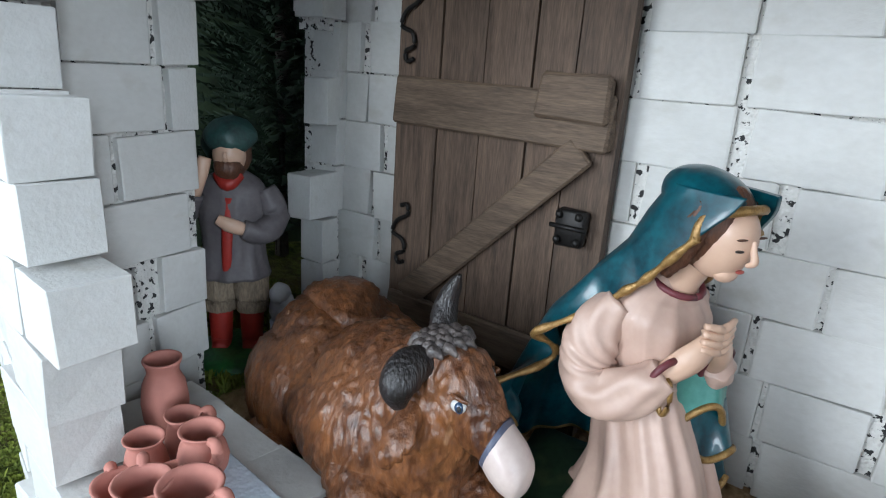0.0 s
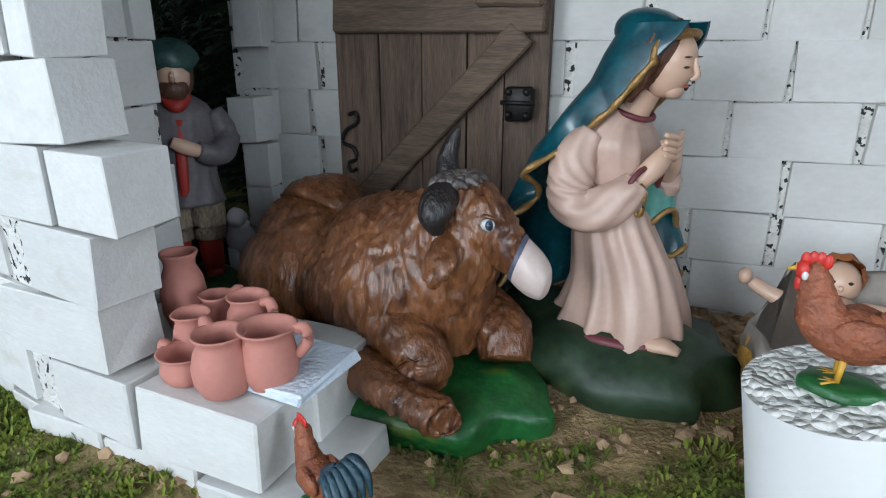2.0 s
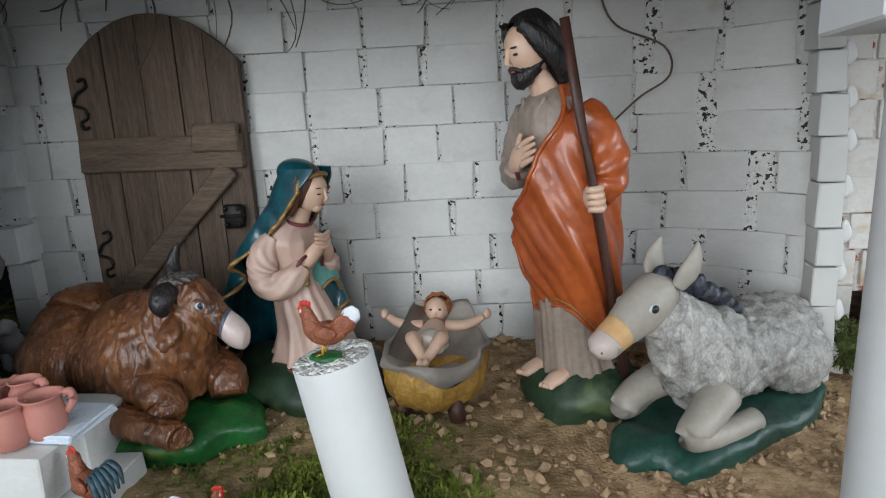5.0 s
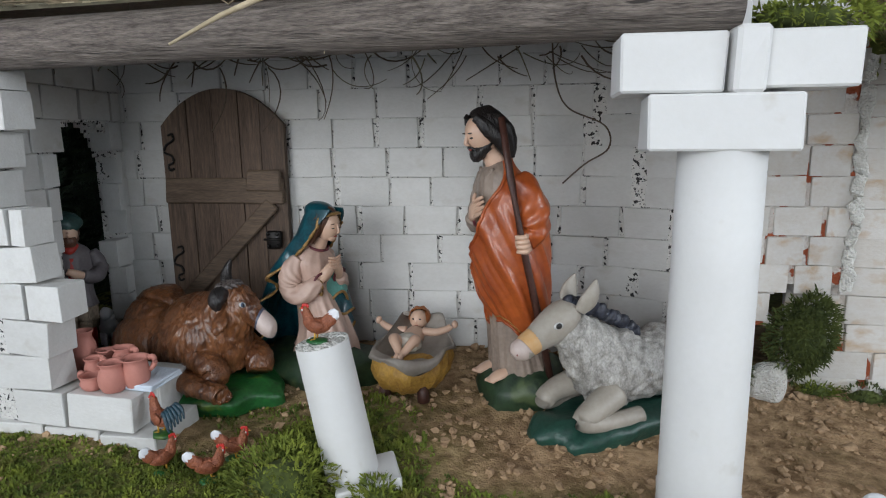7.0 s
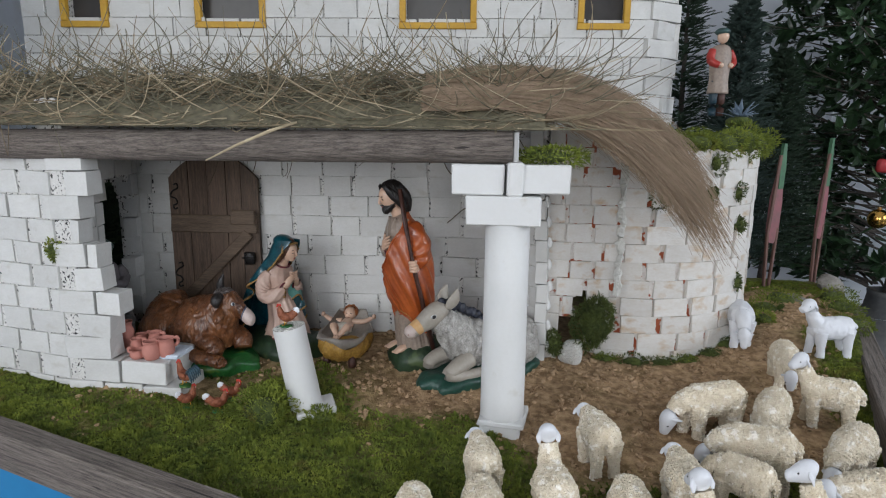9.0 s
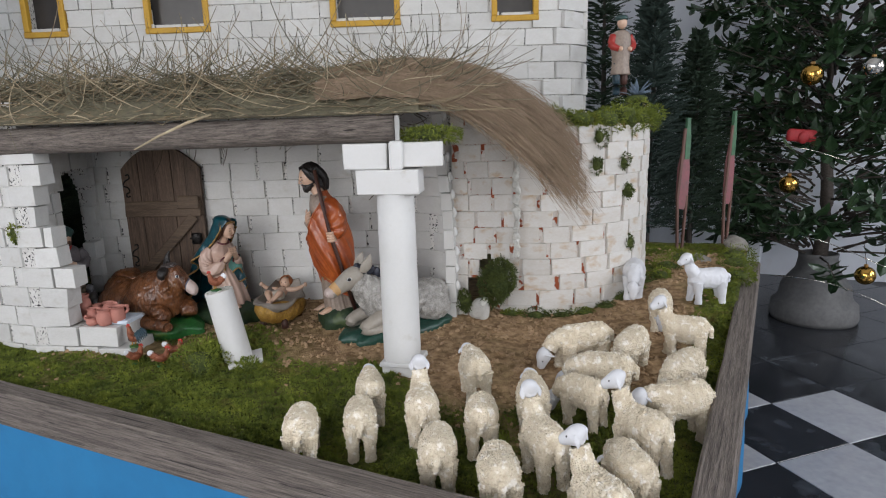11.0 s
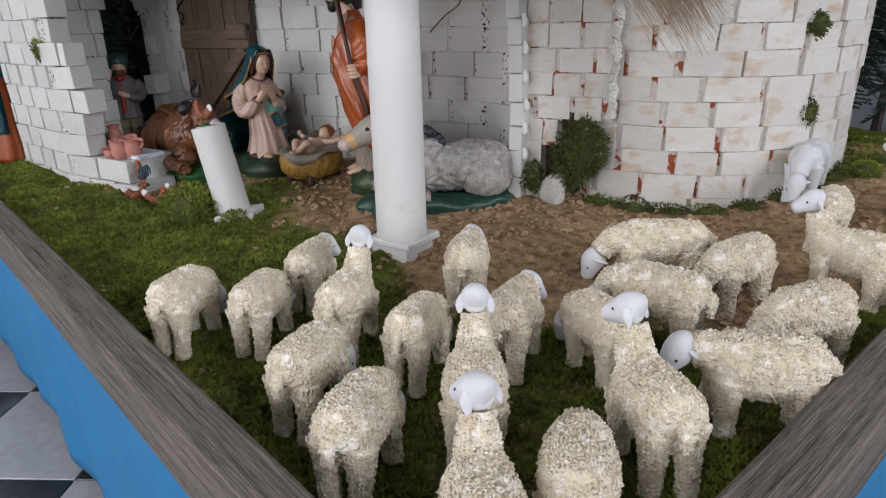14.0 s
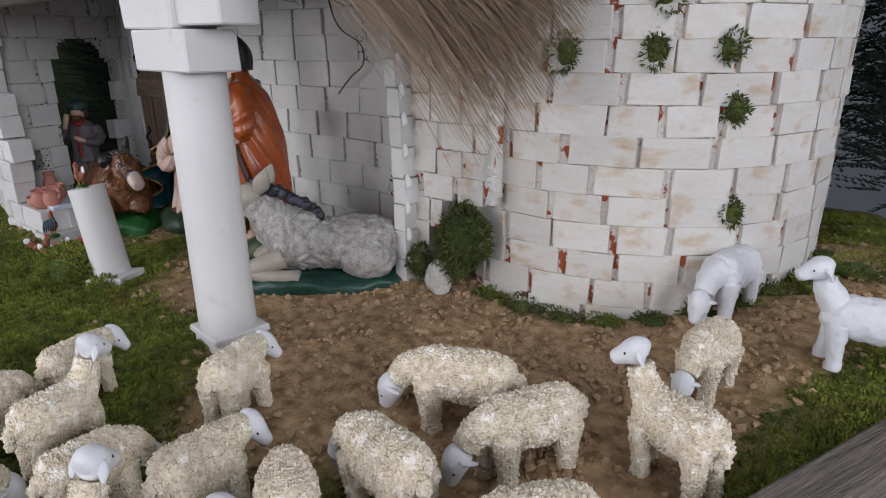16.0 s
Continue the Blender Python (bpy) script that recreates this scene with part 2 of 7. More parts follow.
M["cap_green"] = surface("cap_green", (0.03, 0.085, 0.075), (0.015, 0.03, 0.03), 0.5, 40, 0.9, 0.4, 60, 0.003)
M["blue_cloth"] = surface("blue_cloth", (0.016, 0.195, 0.42), (0.013, 0.15, 0.33), 0.8, 3, 0.5, 0.25, 12, 0.02)
M["tile_white"] = surface("tile_white", (0.42, 0.43, 0.455), (0.31, 0.32, 0.35), 0.22, 6, 0.8, 0.05, 30, 0.001, vary=0.05)
M["tile_black"] = surface("tile_black", (0.030, 0.033, 0.040), (0.014, 0.016, 0.020), 0.2, 6, 0.8, 0.05, 30, 0.001, spots=(0.085, 0.095, 0.11), spot_scale=5, spot_at=0.55, spot_soft=0.2, vary=0.12)
M["grout"] = surface("grout", (0.10, 0.10, 0.105), (0.05, 0.05, 0.055), 0.8, 20, 0.7, 0.2)
M["plaster"] = surface("plaster", (0.74, 0.77, 0.82), (0.67, 0.70, 0.75), 0.9, 2.5, 0.6, 0.3, 30, 0.004, spots=(0.56, 0.56, 0.57), spot_scale=3, spot_at=0.6, spot_soft=0.15)
M["ceiling_paint"] = surface("ceiling_paint", (0.80, 0.80, 0.79), (0.72, 0.72, 0.71), 0.9, 2.5, 0.6, 0.2, 30, 0.004)
M["window_yellow"] = surface("window_yellow", (0.55, 0.33, 0.03), (0.42, 0.23, 0.02), 0.6, 20, 0.7, 0.2)
M["window_dark"] = surface("window_dark", (0.022, 0.02, 0.019), (0.05, 0.045, 0.04), 0.35, 4, 0.6, 0.0)
M["fir"] = surface("fir", (0.022, 0.048, 0.022), (0.009, 0.02, 0.011), 0.8, 30, 0.8, 0.0)
M["fir_grey"] = surface("fir_grey", (0.035, 0.062, 0.05), (0.014, 0.027, 0.022), 0.8, 30, 0.8, 0.0)
M["leaf"] = surface("leaf", (0.026, 0.060, 0.022), (0.010, 0.024, 0.010), 0.38, 14, 0.9, 0.0, coat=0.15)
M["leaf_light"] = surface("leaf_light", (0.05, 0.10, 0.04), (0.02, 0.05, 0.02), 0.4, 14, 0.9, 0.0)
M["gold_ball"] = surface("gold_ball", (0.75, 0.43, 0.10), None, 0.12, 40, 0.2, 0.0, metal=1.0)
M["silver_ball"] = surface("silver_ball", (0.75, 0.72, 0.66), None, 0.1, 40, 0.2, 0.0, metal=1.0)
M["bell_stone"] = surface("bell_stone", (0.20, 0.20, 0.195), (0.12, 0.12, 0.12), 0.7, 8, 0.8, 0.3, 40, 0.004)
M["paint_pink"] = surface("paint_pink", (0.27, 0.085, 0.10), (0.16, 0.085, 0.08), 0.6, 12, 0.8, 0.1)
M["paint_green"] = surface("paint_green", (0.06, 0.17, 0.08), (0.04, 0.10, 0.055), 0.6, 12, 0.8, 0.1)
M["stake_brown"] = surface("stake_brown", (0.17, 0.085, 0.065), (0.09, 0.05, 0.04), 0.7, 14, 0.8, 0.2, stretch=(4, 4, 0.6))
M["agave"] = surface("agave", (0.17, 0.23, 0.30), (0.09, 0.13, 0.18), 0.6, 14, 0.7, 0.1)
M["gauze"] = surface("gauze", (0.42, 0.03, 0.035), None, 0.6, 14, 0.7, 0.1)
M["hill_green"] = surface("hill_green", (0.05, 0.08, 0.035), (0.018, 0.03, 0.015), 0.9, 9, 0.9, 0.3, 30, 0.01, spots=(0.16, 0.15, 0.13), spot_scale=3.5, spot_at=0.6, spot_soft=0.08)
M["plank_brown"] = surface("plank_brown", (0.2, 0.16, 0.125), (0.1, 0.08, 0.062), 0.85, 14, 0.8, 0.4, stretch=(4, 4, 0.4))


def ground_material():
    m = bpy.data.materials.new("soil_and_moss")
    m.use_nodes = True
    n, l = m.node_tree.nodes, m.node_tree.links
    b = n["Principled BSDF"]
    b.inputs["Roughness"].default_value = 0.95
    b.inputs["Specular IOR Level"].default_value = 0.2
    at = n.new("ShaderNodeAttribute")
    at.attribute_name = "moss"
    co = n.new("ShaderNodeTexCoord")

    def tone(s, a, c, lo=0.35, hi=0.65):
        t = n.new("ShaderNodeTexNoise")
        t.inputs["Scale"].default_value, t.inputs["Detail"].default_value = s, 8.0
        l.new(co.outputs["Object"], t.inputs["Vector"])
        r = n.new("ShaderNodeValToRGB")
        r.color_ramp.elements[0].position, r.color_ramp.elements[1].position = lo, hi
        r.color_ramp.elements[0].color, r.color_ramp.elements[1].color = (*a, 1), (*c, 1)
        l.new(t.outputs[0], r.inputs[0])
        return r.outputs[0], t.outputs[0]

    soil, h1 = tone(38, (0.20, 0.125, 0.066), (0.46, 0.315, 0.18))
    green, h2 = tone(55, (0.035, 0.05, 0.010), (0.12, 0.145, 0.026))
    x = n.new("ShaderNodeMix")
    x.data_type = "RGBA"
    l.new(at.outputs["Fac"], x.inputs[0])
    l.new(soil, x.inputs[6])
    l.new(green, x.inputs[7])
    l.new(x.outputs[2], b.inputs["Base Color"])
    fine, h3 = tone(170, (0, 0, 0), (1, 1, 1))
    bn = n.new("ShaderNodeBump")
    bn.inputs["Strength"].default_value, bn.inputs["Distance"].default_value = 0.9, 0.006
    l.new(h3, bn.inputs["Height"])
    l.new(bn.outputs[0], b.inputs["Normal"])
    return m


M["ground"] = ground_material()


# ---- building helpers ----
class Form:
    """Collects closed shells, each with its material, into one mesh."""

    def __init__(self):
        self.v, self.f, self.m, self.mats = [], [], [], []

    def slot(self, name):
        if name not in self.mats:
            self.mats.append(name)
        return self.mats.index(name)

    def add(self, verts, faces, mat):
        o, k = len(self.v), self.slot(mat)
        self.v += [tuple(p) for p in verts]
        self.f += [tuple(i + o for i in q) for q in faces]
        self.m += [k] * len(faces)
        return self

    def rings(self, rings, mat, caps=True, keep=None):
        n = len(rings[0])
        v = [p for r in rings for p in r]
        f = []
        for i in range(len(rings) - 1):
            for j in range(n):
                k = (j + 1) % n
                q = (i * n + j, i * n + k, (i + 1) * n + k, (i + 1) * n + j)
                if keep is None or keep(sum((Vector(v[a]) for a in q), Vector()) / 4):
                    f.append(q)
        if caps:
            f.append(tuple(range(n - 1, -1, -1)))
            f.append(tuple((len(rings) - 1) * n + j for j in range(n)))
        return self.add(v, f, mat)

    def tube(self, path, radii, mat, seg=10, up=(0, 0, 1), fold=None, keep=None, caps=True):
        """A tube along path. radii: a number, or (across, along up), for each point."""
        pts = [Vector(p) for p in path]
        out = []
        for i, p in enumerate(pts):
            d = (pts[min(i + 1, len(pts) - 1)] - pts[max(i - 1, 0)]).normalized()
            u = Vector(up) - d * d.dot(Vector(up))
            if u.length < 1e-3:
                u = Vector((1, 0, 0.01)) - d * d.dot(Vector((1, 0, 0.01)))
            u.normalize()
            s = d.cross(u)
            r = radii[i] if not isinstance(radii, (int, float)) else radii
            a, b = r if isinstance(r, tuple) else (r, r)
            ring = []
            for j in range(seg):
                th = 2 * math.pi * j / seg
                g = fold(i / max(1, len(pts) - 1), th) if fold else 1.0
                ring.append(p + s * (a * g * math.cos(th)) + u * (b * g * math.sin(th)))
            out.append(ring)
        return self.rings(out, mat, caps, keep)

    def smooth_tube(self, path, radii, mat, seg=16, steps=6, up=(0, 0, 1), fold=None, keep=None, caps=True):
        pts, rr = [], []
        P = [Vector(p) for p in path]
        R = [r if isinstance(r, tuple) else (r, r) for r in radii]
        for i in range(len(P) - 1):
            p0, p1, p2, p3 = P[max(i - 1, 0)], P[i], P[i + 1], P[min(i + 2, len(P) - 1)]
            r0, r1, r2, r3 = R[max(i - 1, 0)], R[i], R[i + 1], R[min(i + 2, len(P) - 1)]
            for k in range(steps):
                t = k / steps
                w = (-0.5 * t + t * t - 0.5 * t ** 3, 1 - 2.5 * t * t + 1.5 * t ** 3, 0.5 * t + 2 * t * t - 1.5 * t ** 3, -0.5 * t * t + 0.5 * t ** 3)
                pts.append(p0 * w[0] + p1 * w[1] + p2 * w[2] + p3 * w[3])
                rr.append(tuple(max(0.0006, w[0] * r0[c] + w[1] * r1[c] + w[2] * r2[c] + w[3] * r3[c]) for c in (0, 1)))
        pts.append(P[-1])
        rr.append(R[-1])
        return self.tube(pts, rr, mat, seg, up, fold, keep, caps)

    def ball(self, c, r, mat, seg=16, rot=None, keep=None, bump=0.0, freq=30.0):
        r = r if isinstance(r, tuple) else (r, r, r)
        rot = rot or Matrix.Identity(3)
        c = Vector(c)
        rows = max(6, seg // 2 + 2)
        out = []
        for i in range(rows + 1):
            ph = math.pi * i / rows
            ring = []
            for j in range(seg):
                th = 2 * math.pi * j / seg
                d = Vector((math.sin(ph) * math.cos(th), math.sin(ph) * math.sin(th), -math.cos(ph)))
                p = Vector((d.x * r[0], d.y * r[1], d.z * r[2]))
                if bump:
                    p *= 1 + bump * noise.noise((p + c) * freq)
                ring.append(c + rot @ p)
            out.append(ring)
        return self.rings(out, mat, False, keep)

    def block(self, c, size, mat, rot=None, bevel=0.003, rnd=None, rough=0.0):
        """A bevelled block with slightly uneven corners."""
        rot = rot or Matrix.Identity(3)
        hx, hy, hz = (s / 2 for s in size)
        b = min(bevel, hx * 0.6, hy * 0.6, hz * 0.6)
        v, idx = [], {}
        for sx in (-1, 1):
            for sy in (-1, 1):
                for sz in (-1, 1):
                    j = Vector([(rnd.random() - 0.5) * 2 * rough for _ in range(3)]) if rnd else Vector()
                    for ax in range(3):
                        p = Vector((sx * (hx - (b if ax != 0 else 0)), sy * (hy - (b if ax != 1 else 0)), sz * (hz - (b if ax != 2 else 0)))) + j
                        idx[sx, sy, sz, ax] = len(v)
                        v.append(Vector(c) + rot @ p)
        f = []
        I = lambda a, b_, c_, x: idx[a, b_, c_, x]
        for s in (-1, 1):
            f.append((I(s, -1, -1, 0), I(s, s, -s, 0) if False else I(s, 1, -1, 0), I(s, 1, 1, 0), I(s, -1, 1, 0)))
            f.append((I(-1, s, -1, 1), I(1, s, -1, 1), I(1, s, 1, 1), I(-1, s, 1, 1)))
            f.append((I(-1, -1, s, 2), I(1, -1, s, 2), I(1, 1, s, 2), I(-1, 1, s, 2)))
        for a in (-1, 1):
            for b_ in (-1, 1):
                f.append((I(a, b_, -1, 0), I(a, b_, 1, 0), I(a, b_, 1, 1), I(a, b_, -1, 1)))
                f.append((I(a, -1, b_, 0), I(a, 1, b_, 0), I(a, 1, b_, 2), I(a, -1, b_, 2)))
                f.append((I(-1, a, b_, 1), I(1, a, b_, 1), I(1, a, b_, 2), I(-1, a, b_, 2)))
                for c_ in (-1, 1):
                    f.append((I(a, b_, c_, 0), I(a, b_, c_, 1), I(a, b_, c_, 2)))
        return self.add(v, f, mat)

    def roughen(self, mats, size, freq, along=None):
        """Pushes the points of the named materials in and out by noise."""
        use = {self.mats.index(m) for m in mats if m in self.mats}
        hit = set()
        for q, k in zip(self.f, self.m):
            if k in use:
                hit.update(q)
        cen = {}
        for i in hit:
            p = Vector(self.v[i])
            w = noise.noise_vector(p * freq)
            self.v[i] = tuple(p + w * size)
        return self

    def sheet(self, fn, nu, nv, mat, back, thick):
        """A thin curved sheet fn(u, v), u and v from 0 to 1, with a second skin on its inner side."""
        P = [[fn(i / nu, j / nv) for i in range(nu + 1)] for j in range(nv + 1)]
        mid = sum((p for row in P for p in row), Vector()) / ((nu + 1) * (nv + 1))
        outer, inner = [], []
        for j in range(nv + 1):
            for i in range(nu + 1):
                a = P[j][min(i + 1, nu)] - P[j][max(i - 1, 0)]
                b = P[min(j + 1, nv)][i] - P[max(j - 1, 0)][i]
                n = a.cross(b)
                n = n.normalized() if n.length > 1e-9 else Vector((0, 0, 1))
                outer.append(P[j][i])
                inner.append((P[j][i], n))
        turn = sum(n.dot(p - mid) for p, n in inner)
        inner = [p - n * (thick if turn > 0 else -thick) for p, n in inner]
        w, m = nu + 1, (nu + 1) * (nv + 1)
        quad = [(j * w + i, j * w + i + 1, (j + 1) * w + i + 1, (j + 1) * w + i) for j in range(nv) for i in range(nu)]
        rim = [j * w for j in range(nv + 1)], [j * w + nu for j in range(nv + 1)], list(range(w)), [nv * w + i for i in range(w)]
        self.add(outer + inner, quad + [(a, b, b + m, a + m) for r_ in rim for a, b in zip(r_, r_[1:])], mat)
        return self.add([p + (q - p) * 1.02 for p, q in zip(outer, inner)], quad, back)

    def locks(self, mat, size, freq, warp):
        """Combed relief on one material: ridges that run along the slow axis of freq, wandering by warp."""
        k = self.mats.index(mat)
        nrm = {}
        for q, m in zip(self.f, self.m):
            if m == k and len(q) == 4:
                n = (Vector(self.v[q[2]]) - Vector(self.v[q[0]])).cross(Vector(self.v[q[3]]) - Vector(self.v[q[1]]))
                for i in q:
                    nrm[i] = nrm.get(i, Vector()) + n
        for i, n in nrm.items():
            if n.length < 1e-12:
                continue
            p = Vector(self.v[i])
            w = noise.noise_vector(p * 22) * warp
            q = Vector(((p.x + w.x) * freq[0], (p.y + w.y) * freq[1], (p.z + w.z) * freq[2]))
            h = 0.65 * (1 - 2.2 * abs(noise.noise(q))) + 0.35 * noise.noise(q * 2.1)
            self.v[i] = tuple(p + n.normalized() * size * h)
        return self

    def mesh(self, name, smooth=True):
        me = bpy.data.meshes.new(name)
        me.from_pydata(self.v, [], self.f)
        for m in self.mats:
            me.materials.append(M[m])
        me.polygons.foreach_set("material_index", self.m)
        me.polygons.foreach_set("use_smooth", [smooth] * len(self.f))
        bm = bmesh.new()
        bm.from_mesh(me)
        bmesh.ops.recalc_face_normals(bm, faces=bm.faces)
        bm.to_mesh(me)
        bm.free()
        me.update()
        return me

    def thing(self, name, m=None, parent=None, smooth=True):
        ob = new(name, self.mesh(name, smooth))
        if parent is not None:
            ob.parent = parent
        if m is not None:
            ob.matrix_basis = m
        return ob


def empty(name, m=None):
    ob = new(name)
    ob.empty_display_size = 0.02
    if m is not None:
        ob.matrix_basis = m
    return ob


def stuff(name, verts, faces, mat, parent=None, smooth=False):
    """One joined mesh of very many small pieces, from arrays."""
    me = bpy.data.meshes.new(name)
    me.from_pydata(verts, [], faces)
    me.materials.append(M[mat])
    me.polygons.foreach_set("use_smooth", [smooth] * len(me.polygons))
    me.update()
    ob = new(name, me)
    if parent is not None:
        ob.parent = parent
    return ob


rnd = random.Random(7)


def smoothstep(a, b, x):
    t = min(1.0, max(0.0, (x - a) / (b - a)))
    return t * t * (3 - 2 * t)


def ground_z(x, y):
    """Height of the soil on the bench."""
    z = 0.075 * min(max(y, -0.75), 0.55) - 0.028 * min(max(x, -1.3), 0.6)
    z += 0.075 * smoothstep(0.6, 1.15, x) * smoothstep(0.0, 0.75, y)
    z += 0.012 * noise.noise(Vector((x * 4.0, y * 4.0, 1.7))) + 0.006 * noise.noise(Vector((x * 13.0, y * 13.0, 4.1)))
    return z


def moss_at(x, y):
    """How far moss, rather than bare soil, covers the ground."""
    w = noise.noise(Vector((x * 5.0, y * 5.0, 9.3))) * 0.5 + noise.noise(Vector((x * 17.0, y * 17.0, 2.3))) * 0.3
    front = smoothstep(0.13, -0.10, y - 0.07 * smoothstep(-0.35, -0.6, x) + 0.16 * smoothstep(-0.1, 0.25, x) + 0.10 * smoothstep(0.55, 0.2, x) * smoothstep(-0.2, 0.2, x))
    u = x * UX + y * UY
    right = smoothstep(0.72, 0.92, u + 0.04 * w) * smoothstep(0.9, 0.55, y)
    track = smoothstep(0.10, 0.03, abs(x - 0.36 + 0.12 * (y + 0.5))) * smoothstep(-0.75, -0.4, y)
    left = smoothstep(-1.15, -1.3, x) * 0.9
    far = smoothstep(0.9, 1.3, y) * 0.8
    clump = smoothstep(0.16, 0.06, math.hypot(x + 0.60, (y - 0.09) * 0.8)) + 0.50 * smoothstep(0.30, 0.12, math.hypot((x + 0.62) * 0.8, y - 0.20))
    far = max(far, min(clump, 1.0))
    return min(1.0, max(0.0, max(front * (1 - 0.55 * track), right, left, far) + 0.55 * w - 0.02))


# ---- church: floor, walls, ceiling ----
def wall_with_openings(name, a, b, z0, z1, thick, holes, mat):
    """A wall from plan point a to b; holes: (start, end, bottom, top) along it."""
    a, b = Vector(a), Vector(b)
    d = (b - a)
    L = d.length
    d.normalize()
    nrm = Vector((d.y, -d.x))
    f = Form()
    ss = sorted({0.0, L, *[h[0] for h in holes], *[h[1] for h in holes]})
    zs = sorted({z0, z1, *[h[2] for h in holes], *[h[3] for h in holes]})
    rot = Matrix(((d.x, -d.y, 0), (d.y, d.x, 0), (0, 0, 1)))
    for i in range(len(ss) - 1):
        for k in range(len(zs) - 1):
            sm, zm = (ss[i] + ss[i + 1]) / 2, (zs[k] + zs[k + 1]) / 2
            if any(h[0] < sm < h[1] and h[2] < zm < h[3] for h in holes):
                continue
            c = a + d * sm - nrm * thick / 2
            f.block((c.x, c.y, zm), (ss[i + 1] - ss[i], thick, zs[k + 1] - zs[k]), mat, rot, bevel=0.0005)
    return f.thing(name, smooth=False)


U0, U1, V0, V1, TOP = -1.86, 5.6, -4.6, 4.4, 4.6
BEND = uv(U0, -0.8).xy
tagged(wall_with_openings("wall_left", uv(U0, V0).xy, BEND, FLOOR, TOP, 0.3, [], "plaster"), "white plastered church wall", "wall", kind="structure")
tagged(wall_with_openings("wall_left_far", BEND, BEND + Vector((-0.29, 0.957)) * 6.2, FLOOR, TOP, 0.3, [], "plaster"), "white plastered church wall", "wall", kind="structure")
tagged(wall_with_openings("wall_back", uv(-4.9, V1).xy, uv(U1, V1).xy, FLOOR, TOP, 0.3, [], "plaster"), "plain plastered church wall", "wall", kind="structure")
tagged(wall_with_openings("wall_right", uv(U1, V1).xy, uv(U1, V0).xy, FLOOR, TOP, 0.3, [(V1 - 2.7, V1 - 1.3, 0.8, 3.0), (V1 + 0.0, V1 + 1.3, 0.8, 3.0)], "plaster"), "plastered church wall with tall windows", "wall", kind="structure")
tagged(wall_with_openings("wall_front", uv(U1, V0).xy, uv(U0, V0).xy, FLOOR, TOP, 0.3, [(U1 - 2.3, U1 - 0.9, 0.25, 2.45), (U1 + 0.2, U1 + 1.6, 0.25, 2.45)], "plaster"), "plastered church wall with tall windows", "wall", kind="structure")
c = uv((U0 + U1) / 2 - 1.6, (V0 + V1) / 2, TOP + 0.1)
turn_bench = Matrix.Rotation(BENCH, 3, "Z")
tagged(Form().block(c, (U1 - U0 + 3.8, V1 - V0 + 0.6, 0.2), "ceiling_paint", turn_bench).thing("ceiling", smooth=False), "plain white plastered ceiling", "ceiling", kind="structure")

floor = Form().block(uv((U0 + U1) / 2 - 1.6, (V0 + V1) / 2, FLOOR - 0.056), (U1 - U0 + 3.8, V1 - V0 + 0.6, 0.1), "grout", turn_bench).thing("floor", smooth=False)
tagged(floor, "polished black and white marble chequer floor", "floor", kind="structure")

skirting = Form().block(uv(U0 + 0.012, -2.7, FLOOR + 0.09), (0.024, 3.8, 0.17), "tile_black", turn_bench, 0.004).thing("baseboard", smooth=False)
tagged(skirting, "dark marble skirting along the white wall", "baseboard", kind="structure")

# A pale pilaster on the far wall behind the trees
far_pier = Form().block((2.75, 3.75, 1.9), (0.28, 0.3, 5.0), "plaster", turn_bench, 0.01).thing("wall_pier", smooth=False)
tagged(far_pier, "pale plastered pier of the church wall", "pier", kind="structure")

# ---- bench: ground, boards, cloth ----
RIGHT = lambda v: 0.855 + 0.064 * (v + 0.594)
gu, gv = 210, 180
verts, cover = [], []
for j in range(gv + 1):
    v = -0.622 + 2.437 * j / gv
    for i in range(gu + 1):
        u0 = -1.86 - 0.75 * smoothstep(-0.3, 0.9, v)
        u = u0 + (RIGHT(v) + 0.01 - u0) * i / gu
        p = uv(u, v)
        g = moss_at(p.x, p.y)
        rough = 0.004 * noise.noise(Vector((p.x * 45, p.y * 45, 3))) + 0.006 * (1 - g) * abs(noise.noise(Vector((p.x * 24, p.y * 24, 8))))
        verts.append((p.x, p.y, ground_z(p.x, p.y) + rough))
        cover.append(g)
faces = [(j * (gu + 1) + i, j * (gu + 1) + i + 1, (j + 1) * (gu + 1) + i + 1, (j + 1) * (gu + 1) + i) for j in range(gv) for i in range(gu)]
ground = stuff("ground", verts, faces, "ground", smooth=True)
att = ground.data.attributes.new("moss", "FLOAT", "POINT")
att.data.foreach_set("value", cover)
tagged(ground, "brown soil with patches of green moss on the bench", "ground", kind="structure")

bench = empty("display_bench", pose(0, 0, 0))
tagged(bench, "wooden display bench edged with weathered grey planks", "bench")


